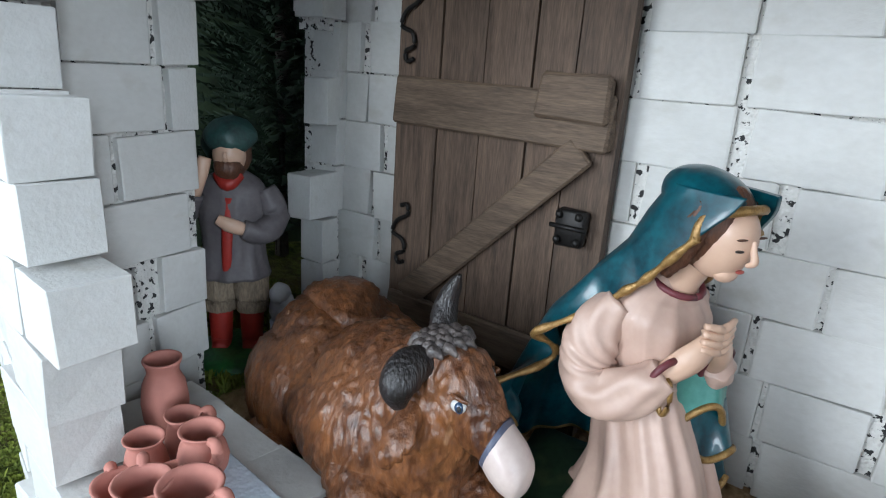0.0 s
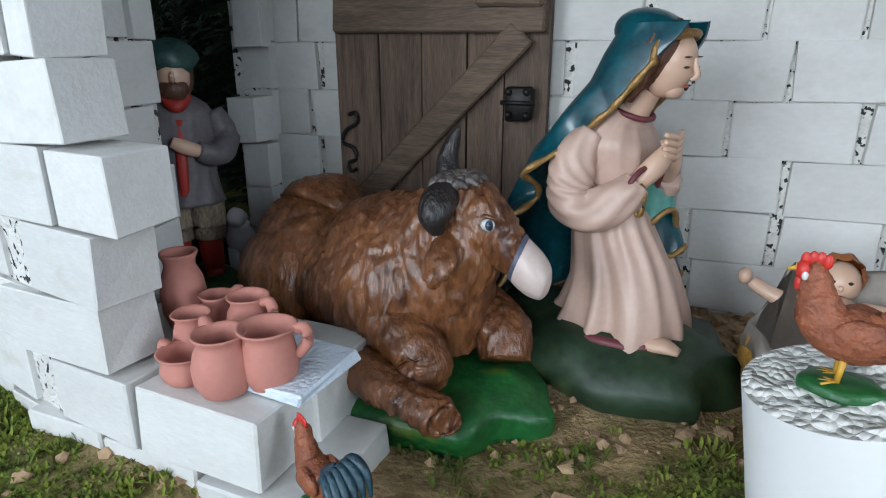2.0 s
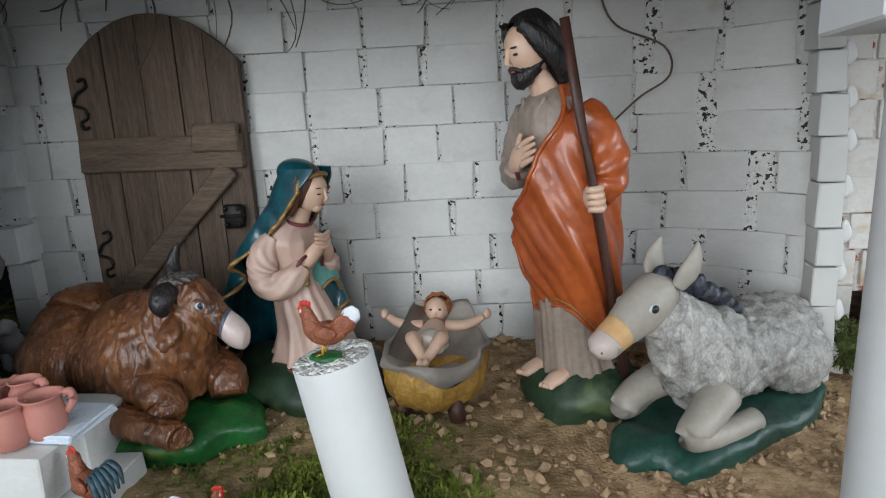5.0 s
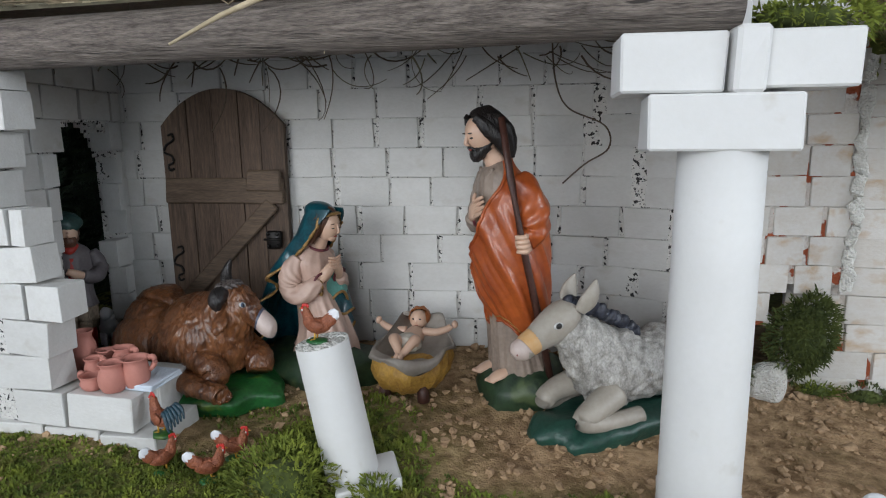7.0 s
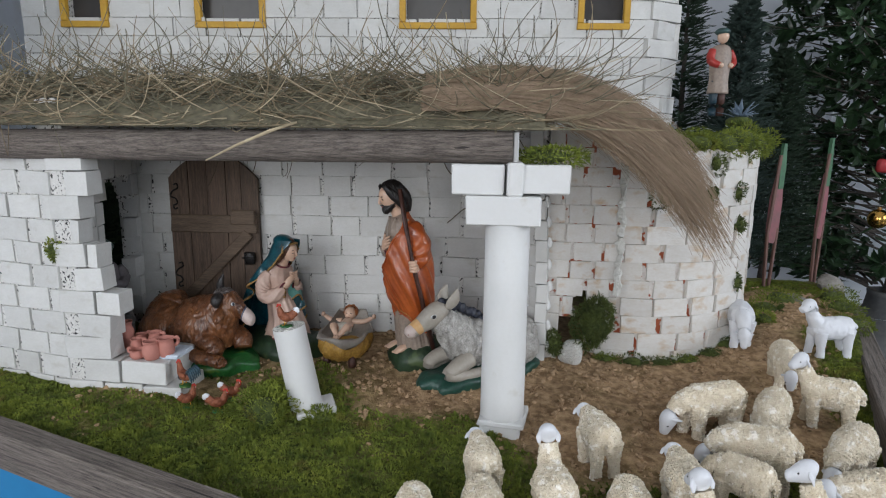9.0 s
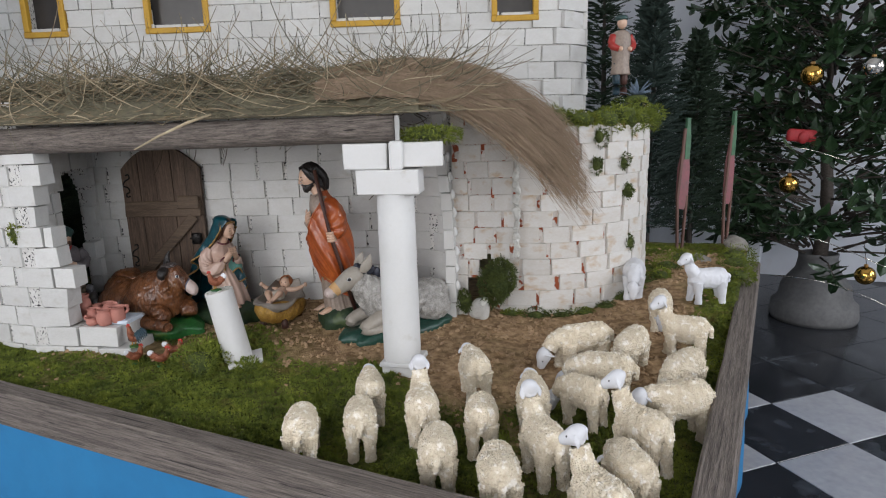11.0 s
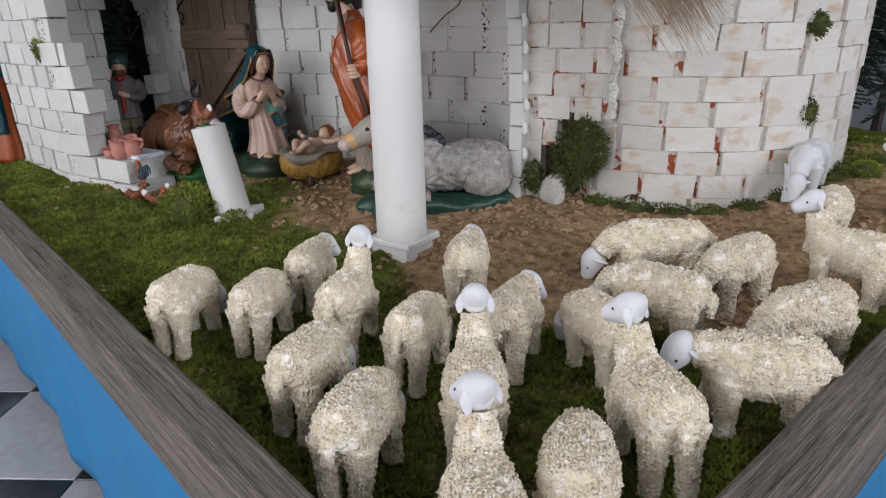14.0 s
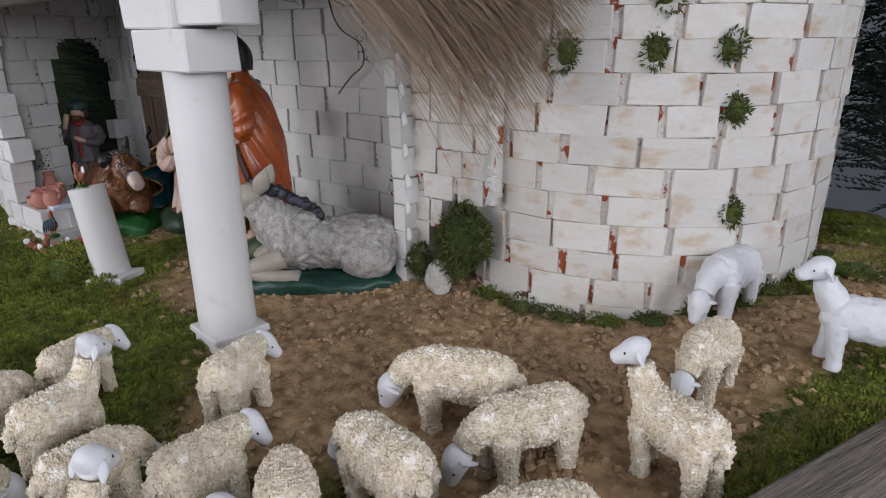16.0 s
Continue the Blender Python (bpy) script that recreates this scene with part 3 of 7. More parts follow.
def plank_part(name, a, b, z, width, height, parent, side, seedv):
    """A long weathered plank from a to b, its inner edge on that line; side: +1 when it lies to the right of the line."""
    a, b = Vector(a), Vector(b)
    d = (b - a).to_2d() if len(b) == 3 else b - a
    L = d.length
    d = d.normalized()
    r = random.Random(seedv)
    f = Form()
    rings_ = []
    steps = 40
    for i in range(steps + 1):
        x = L * i / steps
        w = 0.0025 * noise.noise(Vector((x * 5, seedv, 0)))
        e = [(0.004, -height), (0, -height + 0.006), (w, -0.006), (0.006, 0.002 * noise.noise(Vector((x * 9, seedv, 5)))), (width * 0.5, 0.001 * noise.noise(Vector((x * 14, seedv, 2)))), (width - 0.007, 0.001), (width + w, -0.007), (width, -height + 0.006), (width - 0.005, -height)]
        rings_.append([Vector((x, -side * o, h)) for o, h in e])
    f.rings(rings_, "grey_wood")
    ob = f.thing(name, parent=parent, smooth=False)
    ob.matrix_basis = Matrix.Translation((a.x, a.y, z)) @ Matrix.Rotation(math.atan2(d.y, d.x), 4, "Z")
    return ob


plank_part("front_board", uv(-1.86, -0.612).xy, uv(0.93, -0.612).xy, 0.058, 0.064, 0.10, bench, 1, 3)
plank_part("side_board", uv(RIGHT(-0.608), -0.608).xy, uv(RIGHT(1.62), 1.62).xy, 0.062, 0.072, 0.10, bench, 1, 5)
for ob in bench.children:
    ob["label"] = "weathered grey plank with split grain"
back_top = Form().block(uv(-0.45, 0.6, -0.12), (2.7, 2.3, 0.06), "plank_brown", turn_bench, 0.003).thing("bench_top", parent=bench, smooth=False)
for u, v in ((-1.75, -0.45), (0.75, -0.45), (-1.75, 1.6), (0.9, 1.6), (-0.5, -0.45), (-0.5, 1.6)):
    Form().block(uv(u, v, (FLOOR - 0.15) / 2), (0.08, 0.08, -FLOOR - 0.15), "plank_brown", turn_bench, 0.004).thing("leg", parent=bench, smooth=False)


def cloth(name, a, b, z_top, z_low, label):
    """A hanging skirt of thin cloth with shallow folds; a to b in plan, seen from the right of that line."""
    a, b = Vector(a), Vector(b)
    d = (b - a)
    L = d.length
    d.normalize()
    nrm = Vector((d.y, -d.x))
    nx, nz = 120, 14
    v = []
    for layer in (0.0, -0.003):
        for k in range(nz + 1):
            t = k / nz
            for i in range(nx + 1):
                s = L * i / nx
                o = (0.012 + 0.022 * t) * noise.noise(Vector((s * 3.2, t * 0.6, 7.0))) + 0.006 * t * math.sin(s * 21 + 2 * noise.noise(Vector((s * 2, 0, 1)))) + 0.004 * noise.noise(Vector((s * 9, t * 4, 3)))
                p = a + d * s + nrm * (o + layer + 0.01 * t)
                zz = z_top + (z_low - z_top) * t + (0.02 * noise.noise(Vector((s * 2.5, 5, 5))) if k == nz else 0)
                v.append((p.x, p.y, zz))
    n1 = (nx + 1) * (nz + 1)
    f = []
    for o in (0, n1):
        f += [(o + k * (nx + 1) + i, o + k * (nx + 1) + i + 1, o + (k + 1) * (nx + 1) + i + 1, o + (k + 1) * (nx + 1) + i) for k in range(nz) for i in range(nx)]
    f += [(nz * (nx + 1) + i, nz * (nx + 1) + i + 1, n1 + nz * (nx + 1) + i + 1, n1 + nz * (nx + 1) + i) for i in range(nx)]
    ob = stuff(name, v, f, "blue_cloth", smooth=True)
    return tagged(ob, label, "cloth")


HEM = -0.53
cloth("cloth_skirt", uv(-1.85, -0.658).xy, uv(0.92, -0.658).xy, -0.025, HEM, "sky-blue cloth skirt hanging along the front of the bench")
cloth("cloth_skirt", uv(RIGHT(-0.62) + 0.055, -0.645).xy, uv(RIGHT(1.62) + 0.055, 1.64).xy, -0.02, HEM, "sky-blue cloth skirt hanging along the side of the bench")


# ---- brick walls of the little building ----
def unit_brick(seedv, mat):
    r = random.Random(seedv)
    return Form().block((0, 0, 0), (1, 1, 1), mat, bevel=0.018, rnd=r, rough=0.020).mesh("brick", smooth=False)


BRICKS = {m: [unit_brick(i, m) for i in range(9)] for m in ("white_brick", "stained_brick")}


def brick(parent, c, size, angle, mat, r, tilt=1.0):
    ob = new("brick", r.choice(BRICKS[mat]))
    ob.parent = parent
    ob.matrix_basis = Matrix.Translation(c) @ Euler((radians(r.uniform(-0.8, 0.8) * tilt), radians(r.uniform(-1.0, 1.0) * tilt), angle + radians(r.uniform(-1.2, 1.2) * tilt))).to_matrix().to_4x4() @ Matrix.Diagonal((*size, 1))
    return ob


class Line:
    """A plan line through points, walked by length; its outside is to the right."""

    def __init__(self, pts):
        self.p = [Vector(p) for p in pts]
        self.s = [0.0]
        for a, b in zip(self.p, self.p[1:]):
            self.s.append(self.s[-1] + (b - a).length)
        self.length = self.s[-1]

    def at(self, s):
        s = min(max(s, 0.0), self.length)
        for i in range(len(self.p) - 1):
            if s <= self.s[i + 1] or i == len(self.p) - 2:
                d = (self.p[i + 1] - self.p[i]).normalized()
                return self.p[i] + d * (s - self.s[i]), math.atan2(d.y, d.x)


def backing(name, line, z0, z1, thick, inset, mat, hole=None, step=0.02):
    """The mortar body behind the bricks, with openings cut right through."""
    ns, nz = max(2, round(line.length / step)), max(2, round((z1 - z0) / step))
    f = Form()
    solid = [[not (hole and hole(line.length * (i + 0.5) / ns, z0 + (z1 - z0) * (k + 0.5) / nz)) for k in range(nz)] for i in range(ns)]
    v, idx = [], {}

    def vert(i, k, back):
        key = (i, k, back)
        if key not in idx:
            s = line.length * i / ns
            p, a = line.at(s)
            p2, a2 = line.at(s + 1e-4)
            o = inset + (thick if back else 0.0025 * noise.noise(Vector((s * 60, k * 1.3, z0))))
            q = p + Vector((-math.sin(a), math.cos(a))) * o
            idx[key] = len(v)
            v.append((q.x, q.y, z0 + (z1 - z0) * k / nz))
        return idx[key]

    faces_ = []
    ok = lambda i, k: 0 <= i < ns and 0 <= k < nz and solid[i][k]
    for i in range(ns):
        for k in range(nz):
            if not solid[i][k]:
                continue
            for b in (0, 1):
                faces_.append((vert(i, k, b), vert(i + 1, k, b), vert(i + 1, k + 1, b), vert(i, k + 1, b)))
            for di, dk, e in ((-1, 0, ((i, k), (i, k + 1))), (1, 0, ((i + 1, k), (i + 1, k + 1))), (0, -1, ((i, k), (i + 1, k))), (0, 1, ((i, k + 1), (i + 1, k + 1)))):
                if not ok(i + di, k + dk):
                    (a, b_), (c_, d_) = e
                    faces_.append((vert(a, b_, 0), vert(c_, d_, 0), vert(c_, d_, 1), vert(a, b_, 1)))
    f.add(v, faces_, mat)
    return f.thing(name, smooth=False)


def lay(parent, line, z0, courses, high, length, depth, mat, seedv, hole=None, joint=0.014, gap=0.004, missing=0.0, skip_s=None):
    r = random.Random(seedv)
    for k in range(courses):
        z = z0 + (k + 0.5) * high
        s = -r.uniform(0, 0.7) * length
        while s < line.length:
            L = length * r.uniform(0.78, 1.18)
            a, b = max(s, 0.0), min(s + L, line.length)
            s += L + joint * r.uniform(0.4, 1.5)
            if b - a < 0.025:
                continue
            if hole:
                # shorten a brick where it would run into an opening
                n = 24
                inside = [not hole(a + (b - a) * (i + 0.5) / n, z) for i in range(n)]
                if not any(inside):
                    continue
                i0 = inside.index(True)
                i1 = n - inside[::-1].index(True)
                a, b = a + (b - a) * i0 / n, a + (b - a) * i1 / n
                if b - a < 0.02 or not all(inside[i0:i1]):
                    continue
            if r.random() < missing:
                continue
            p, ang = line.at((a + b) / 2)
            o = depth / 2 - r.uniform(0.0, 0.004)
            q = p + Vector((-math.sin(ang), math.cos(ang))) * o
            brick(parent, (q.x, q.y, z + r.uniform(-0.001, 0.001)), (b - a, depth, high - gap * r.uniform(0.5, 1.5)), ang, mat, r)


# back wall, bending forward beside the donkey
back_line = Line([(-1.30, 0.588), (-0.16, 0.597), (-0.05, 0.582), (0.04, 0.548), (0.10, 0.505), (0.135, 0.46)])
wall_back = backing("wall_stable_back", back_line, -0.03, 0.86, 0.05, 0.0066, "mortar")
tagged(wall_back, "white painted brick back wall of the stable", "wall", kind="structure")

# side wall with the arched opening
side_line = Line([(-1.227, 0.137), (-1.272, 0.59)])


def side_hole(s, z):
    if 0.183 < s < 0.430 and z < 0.505 and z > 0.03:
        return True
    if z >= 0.505 and (s - 0.3065) ** 2 + (z - 0.505) ** 2 < 0.1235 ** 2:
        return True
    return 0.055 < s < 0.10 and 0.17 < z < 0.262


wall_side = backing("wall_stable_side", side_line, -0.02, 0.86, 0.055, 0.0075, "mortar", side_hole, step=0.0119)
tagged(wall_side, "white brick side wall with an arched opening", "wall", kind="structure")

# front wall: two faces meeting in a corner, the right one ending in ragged steps
corner = Vector((-1.20, 0.088))
ANGA = radians(-5)
dirA = Vector((math.cos(ANGA), math.sin(ANGA)))
ENDS = [0.300, 0.250, 0.092, 0.100, 0.132, 0.084, 0.078, 0.028, 0.038, 0.068, 0.060]
FH = 0.0672
left_line = Line([(-1.62, 0.20), corner])
FZ = -0.005
wall_front = backing("wall_stable_front", left_line, -0.03, FZ + 10.55 * FH, 0.05, 0.008, "mortar")
tagged(wall_front, "stepped white brick front wall of the stable", "wall", kind="structure")

# buttress between the stable and the tower, broken away low down
butt_line = Line([(0.16, 0.452), (0.392, 0.432)])


def butt_hole(s, z):
    edge = 0.10 + 0.02 * noise.noise(Vector((z * 20, 0, 0)))
    return (z < 0.265 and s > edge) or (z < 0.18 and s > 0.05)


wall_buttress = backing("wall_buttress", butt_line, -0.02, 0.80, 0.05, 0.0052, "rust_mortar", butt_hole, step=0.0116)
tagged(wall_buttress, "stained white brick buttress with a broken lower corner", "wall", kind="structure")

# round tower
TC, TR = Vector((0.50, 0.972)), 0.505
tower_line = Line([TC + Vector((math.cos(radians(a)), math.sin(radians(a)))) * TR for a in range(-112, 76, 4)])
wall_tower = backing("wall_tower", tower_line, -0.02, 0.735, 0.06, 0.0056, "rust_mortar", step=0.022)
tagged(wall_tower, "round tower of white bricks with rust stains", "wall", kind="structure")
deck = Form()
deck.tube([(TC.x, TC.y, 0.715), (TC.x, TC.y, 0.742)], [TR - 0.02, TR - 0.02], "mortar", 48)
tagged(deck.thing("tower_deck", smooth=False), "flat plastered top of the round tower", "deck", kind="structure")

# upper building with painted windows
upper_line = Line([(-2.05, 1.18), (0.60, 1.18)] + [Vector((0.60, 1.40)) + Vector((math.sin(radians(a)), -math.cos(radians(a)))) * 0.22 for a in range(12, 91, 13)] + [(0.82, 1.75)])
OPEN = [(-1.86, -1.68), (-1.27, -0.99), (-0.39, -0.09), (0.36, 0.55)]


def upper_hole(s, z):
    x = -2.05 + s
    return 1.225 < z < 1.50 and any(a < x < b for a, b in OPEN)


wall_upper = backing("wall_upper", upper_line, 0.70, 1.80, 0.06, 0.008, "mortar", upper_hole, step=0.025)
tagged(wall_upper, "upper wall of white bricks with small windows", "wall", kind="structure")
for i, (a, b) in enumerate(OPEN):
    win = empty("window_%d" % (i + 1), pose((a + b) / 2, 1.18, 1.36))
    tagged(win, "small dark window with a yellow painted surround", "window", kind="structure")
    w, h = b - a, 0.275
    for name, c, sz in (("sill", (0, 0.0, -h / 2), (w + 0.03, 0.03, 0.026)), ("lintel", (0, 0.0, h / 2), (w + 0.03, 0.03, 0.026)), ("jamb", (-w / 2, 0.0, 0), (0.026, 0.03, h - 0.027)), ("jamb", (w / 2, 0.0, 0), (0.026, 0.03, h - 0.027))):
        Form().block(c, sz, "window_yellow", bevel=0.003).thing(name, parent=win, smooth=False)
    Form().block((0, 0.055, 0), (w + 0.02, 0.006, h + 0.02), "window_dark", bevel=0.001).thing("pane", parent=win, smooth=False)

# pilaster of stacked blocks
pilaster = empty("brick_pilaster", pose(0.15, 0.44, 0))
tagged(pilaster, "slim pilaster of stacked white blocks with plaster blobs", "pilaster", kind="structure")
r = random.Random(12)
zz = 0.02
while zz < 0.76:
    h = r.uniform(0.062, 0.075)
    ox = -0.035 * smoothstep(0.25, 0.8, zz) + r.uniform(-0.003, 0.003)
    Form().block((0, 0, 0), (0.040, 0.055, h - 0.003), "white_brick", bevel=0.002, rnd=r, rough=0.0015).thing("block", pose(ox, 0, zz + h / 2, 0, r.uniform(-1.5, 1.5), -12 + r.uniform(-2, 2)), pilaster, smooth=False)
    Form().ball((0, 0, 0), (0.009, 0.007, 0.018), "foam_white", 10, bump=0.4, freq=80).thing("plaster_blob", pose(ox + 0.02, -0.022, zz + h * 0.9), pilaster)
    zz += h

# plaster ridge down the edge of the buttress
ridge = Form()
ridge.smooth_tube([(0.395 + 0.004 * math.sin(9 * k), 0.428 + 0.003 * math.cos(7 * k), 0.262 + 0.046 * k) for k in range(11)], [(0.008, 0.012)] * 11, "foam_raw", 14, 5)
ridge.roughen(["foam_raw"], 0.008, 60)
tagged(ridge.thing("plaster_ridge", smooth=False), "rough white plaster ridge on the buttress edge", "plaster", kind="structure")

# roof
roof = Form()
for i in range(9):
    roof.block((-0.84, 0.16 + 0.118 * i, 0.815 + 0.006 * i), (1.76, 0.115, 0.018), "plank_brown", bevel=0.002)
tagged(roof.thing("stable_roof", smooth=False), "rough boards under the straw of the roof", "roof", kind="structure")


# ---- beam, straw, pillar ----
def beam():
    f = Form()
    path, rad = [], []
    for i in range(31):
        x = -1.75 + 1.757 * i / 30
        path.append((x, 0.004 * noise.noise(Vector((x * 3, 0, 0))) - 0.09 * x, 0.746 + 0.004 * noise.noise(Vector((x * 3, 4, 0))) + 0.008 * x))
        rad.append((0.042, 0.039))
    f.tube(path, rad, "grey_wood", 18, fold=lambda t, th: 1 + 0.10 * abs(math.sin(2 * th)) + 0.03 * math.sin(5 * th + 3 * t))
    ob = f.thing("roof_beam")
    return tagged(ob, "weathered grey wooden beam carrying the straw roof", "beam")


beam()


def strands(name, count, start, path_fn, width, mats, seedv, seg=7):
    """Many thin strands, each a flat three-sided ribbon bent along path_fn(random) -> list of points."""
    r = random.Random(seedv)
    f = Form()
    for k in range(count):
        pts = path_fn(r)
        w = width * r.uniform(0.6, 1.3)
        f_mat = mats[min(len(mats) - 1, int(r.random() ** 1.3 * len(mats)))]
        n = len(pts)
        v, q = [], []
        for i, p in enumerate(pts):
            p = Vector(p)
            d = (Vector(pts[min(i + 1, n - 1)]) - Vector(pts[max(i - 1, 0)])).normalized()
            s = d.cross(Vector((0.3, -1, 0.35))).normalized()
            u = d.cross(s)
            ww = w * (1 - 0.6 * i / n)
            v += [p + s * ww, p - s * ww * 0.5 + u * ww * 0.87, p - s * ww * 0.5 - u * ww * 0.87]
        for i in range(n - 1):
            for j in range(3):
                q.append((i * 3 + j, i * 3 + (j + 1) % 3, i * 3 + 3 + (j + 1) % 3, i * 3 + 3 + j))
        f.add(v, q, f_mat)
    me = bpy.data.meshes.new(name)
    me.from_pydata(f.v, [], f.f)
    for m in f.mats:
        me.materials.append(M[m])
    me.polygons.foreach_set("material_index", f.m)
    return new(name, me)


def curl(p, d, L, n, r, bend, sag):
    """A wandering line from p along d."""
    p, d = Vector(p), Vector(d).normalized()
    turn = Vector((r.uniform(-1, 1), r.uniform(-1, 1), r.uniform(-1, 1))) * bend
    out = [tuple(p)]
    for i in range(n):
        d = (d + turn / n + Vector((0, 0, -sag / n))).normalized()
        p = p + d * (L / n)
        out.append(tuple(p))
    return out


def thatch_strand(r):
    y = r.uniform(-0.03, 0.95) if r.random() < 0.4 else r.uniform(-0.035, 0.25)
    top = 0.80 + 0.12 * smoothstep(-0.05, 0.18, y) + 0.05 * smoothstep(0.2, 0.9, y)
    x = r.uniform(-1.85, 0.12 + 0.10 * smoothstep(0.0, 0.4, y))
    edge = -0.09 * min(x, 0.0)
    z = r.uniform(0.81, top) if r.random() < 0.5 else top + r.uniform(-0.03, 0.012)
    ang = r.gauss(0, 0.42) + (math.pi if r.random() < 0.5 else 0)
    d = (math.cos(ang), 0.55 * math.sin(ang) - 0.1, r.gauss(0.0, 0.22))
    pts = curl((x, y + edge, z), d, r.uniform(0.10, 0.36), 9, r, 2.0, 0.15)
    return [(a, max(b, edge - 0.05), max(c_, 0.79 + 0.03 * smoothstep(-0.05, 0.05, b - edge) if r.random() < 0.995 else 0.70)) for a, b, c_ in pts]


thatch = strands("straw_roof", 3600, None, thatch_strand, 0.0020, ["straw_dark", "straw", "straw_dark", "straw_dark", "straw", "straw_pale"], 21)
tagged(thatch, "tangled dry straw and twigs heaped on the stable roof", "straw", kind="stuff")
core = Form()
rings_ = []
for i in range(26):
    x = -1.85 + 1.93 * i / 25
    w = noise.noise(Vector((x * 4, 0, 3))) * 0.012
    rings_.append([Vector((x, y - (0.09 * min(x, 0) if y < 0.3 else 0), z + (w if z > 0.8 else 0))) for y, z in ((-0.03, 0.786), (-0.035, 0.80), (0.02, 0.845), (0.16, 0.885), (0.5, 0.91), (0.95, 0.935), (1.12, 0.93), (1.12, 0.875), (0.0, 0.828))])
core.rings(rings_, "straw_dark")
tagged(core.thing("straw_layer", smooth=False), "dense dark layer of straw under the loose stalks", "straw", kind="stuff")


def plume_strand(r):
    k = r.random()
    x0, y0 = -0.22 + 0.10 * r.random(), r.uniform(-0.02, 0.22)
    z0 = 0.83 + 0.05 * r.random() + 0.06 * smoothstep(0, 0.2, y0)
    spread = r.uniform(-1, 1)
    reach = 0.36 + 0.46 * r.random() ** 0.8
    out = []
    for i in range(10):
        t = i / 9
        x = x0 + reach * t * (1.0 - 0.08 * t)
        y = y0 + (0.10 + 0.12 * spread) * t + 0.05 * t * t
        z = z0 + 0.035 * math.sin(t * 2.2) + 0.03 * t * spread - 0.275 * (reach * t / 0.75) ** 2.6 * (1.0 - 0.25 * spread)
        out.append((x + 0.016 * noise.noise(Vector((x * 11, k * 40, 1))), y + 0.020 * t * noise.noise(Vector((z * 9, k * 40, 5))), z + 0.030 * t * noise.noise(Vector((x * 10, k * 30, 3)))))
    return out


plume = strands("reed_plume", 9500, None, plume_strand, 0.0008, ["plume", "plume", "plume", "straw"], 23)
tagged(plume, "soft brown reed plumes drooping from the roof corner", "reed", kind="stuff")
splinter = Form().tube([(-0.74, -0.060, 0.706), (-0.67, -0.050, 0.742), (-0.59, -0.030, 0.778), (-0.53, 0.0, 0.80)], [0.002, 0.0036, 0.005, 0.003], "straw_pale", 6).thing("straw_stalk")
tagged(splinter, "pale flat stalk hanging over the beam", "stalk")


def vine_strand(r):
    x = r.uniform(-1.25, 0.05)
    p = (x, r.uniform(0.45, 0.575), r.uniform(0.74, 0.80))
    d = (r.choice((-1, 1)) * r.uniform(0.2, 1), r.uniform(-0.05, 0.05), -r.uniform(0.1, 1.2))
    pts = curl(p, d, r.uniform(0.06, 0.2), 8, r, 2.2, -0.6)
    return [(a, min(b, 0.583), min(c_, 0.80)) for a, b, c_ in pts]


vines = strands("dry_vines", 75, None, vine_strand, 0.0022, ["vine", "vine", "straw_dark"], 31)
tagged(vines, "thin dry vines dangling under the roof", "vine", kind="stuff")
vine = Form().smooth_tube([(-0.20, 0.565, 0.79), (-0.19, 0.57, 0.70), (-0.16, 0.572, 0.64), (-0.08, 0.56, 0.60), (-0.07, 0.555, 0.55), (-0.12, 0.56, 0.515), (-0.17, 0.562, 0.47)], [0.002] * 7, "vine", 6).thing("vine_shoot")
tagged(vine, "thin bent vine shoot against the bricks", "vine")


def pillar():
    p = empty("column", pose(0, 0, 0))
    tagged(p, "tall white foam column with a block capital and square foot", "column")
    z0 = -0.012
    Form().block((0, 0, 0.018), (0.104, 0.104, 0.045), "foam_white", Matrix.Rotation(radians(-10), 3, "Z"), 0.003, rnd, 0.001).thing("plinth", pose(0, 0, z0), p, False)
    Form().block((0.004, 0, 0.0), (0.121, 0.121, 0.014), "foam_white", Matrix.Rotation(radians(-12), 3, "Z"), 0.003, rnd, 0.002).thing("plinth_slab", pose(0, 0, 0.034), p, False)
    f = Form()
    f.tube([(0, 0, 0.028), (0, 0, 0.05), (0, 0, 0.2), (0, 0, 0.4), (0, 0, 0.565)], [0.0595, 0.058, 0.0575, 0.0565, 0.056], "foam_white", 48)
    f.thing("shaft", None, p)
    Form().block((-0.012, -0.004, 0.592), (0.182, 0.105, 0.072), "foam_white", Matrix.Rotation(radians(-5), 3, "Z"), 0.003, rnd, 0.0015).thing("capital_block", None, p, False)
    Form().block((-0.078, 0, 0.667), (0.128, 0.085, 0.074), "foam_white", Matrix.Rotation(radians(-1), 3, "Z"), 0.003, rnd, 0.0015).thing("capital_block", None, p, False)
    Form().block((0.086, 0, 0.669), (0.118, 0.085, 0.072), "foam_white", Matrix.Rotation(radians(1), 3, "Z"), 0.003, rnd, 0.0015).thing("capital_block", None, p, False)
    Form().block((0.012, -0.006, 0.67), (0.040, 0.10, 0.082), "foam_white", None, 0.005, rnd, 0.002).thing("capital_key", None, p, False)
    Form().block((0.014, 0.0, 0.745), (0.013, 0.03, 0.075), "foam_white", None, 0.002).thing("upright_chip", None, p, False)


pillar()


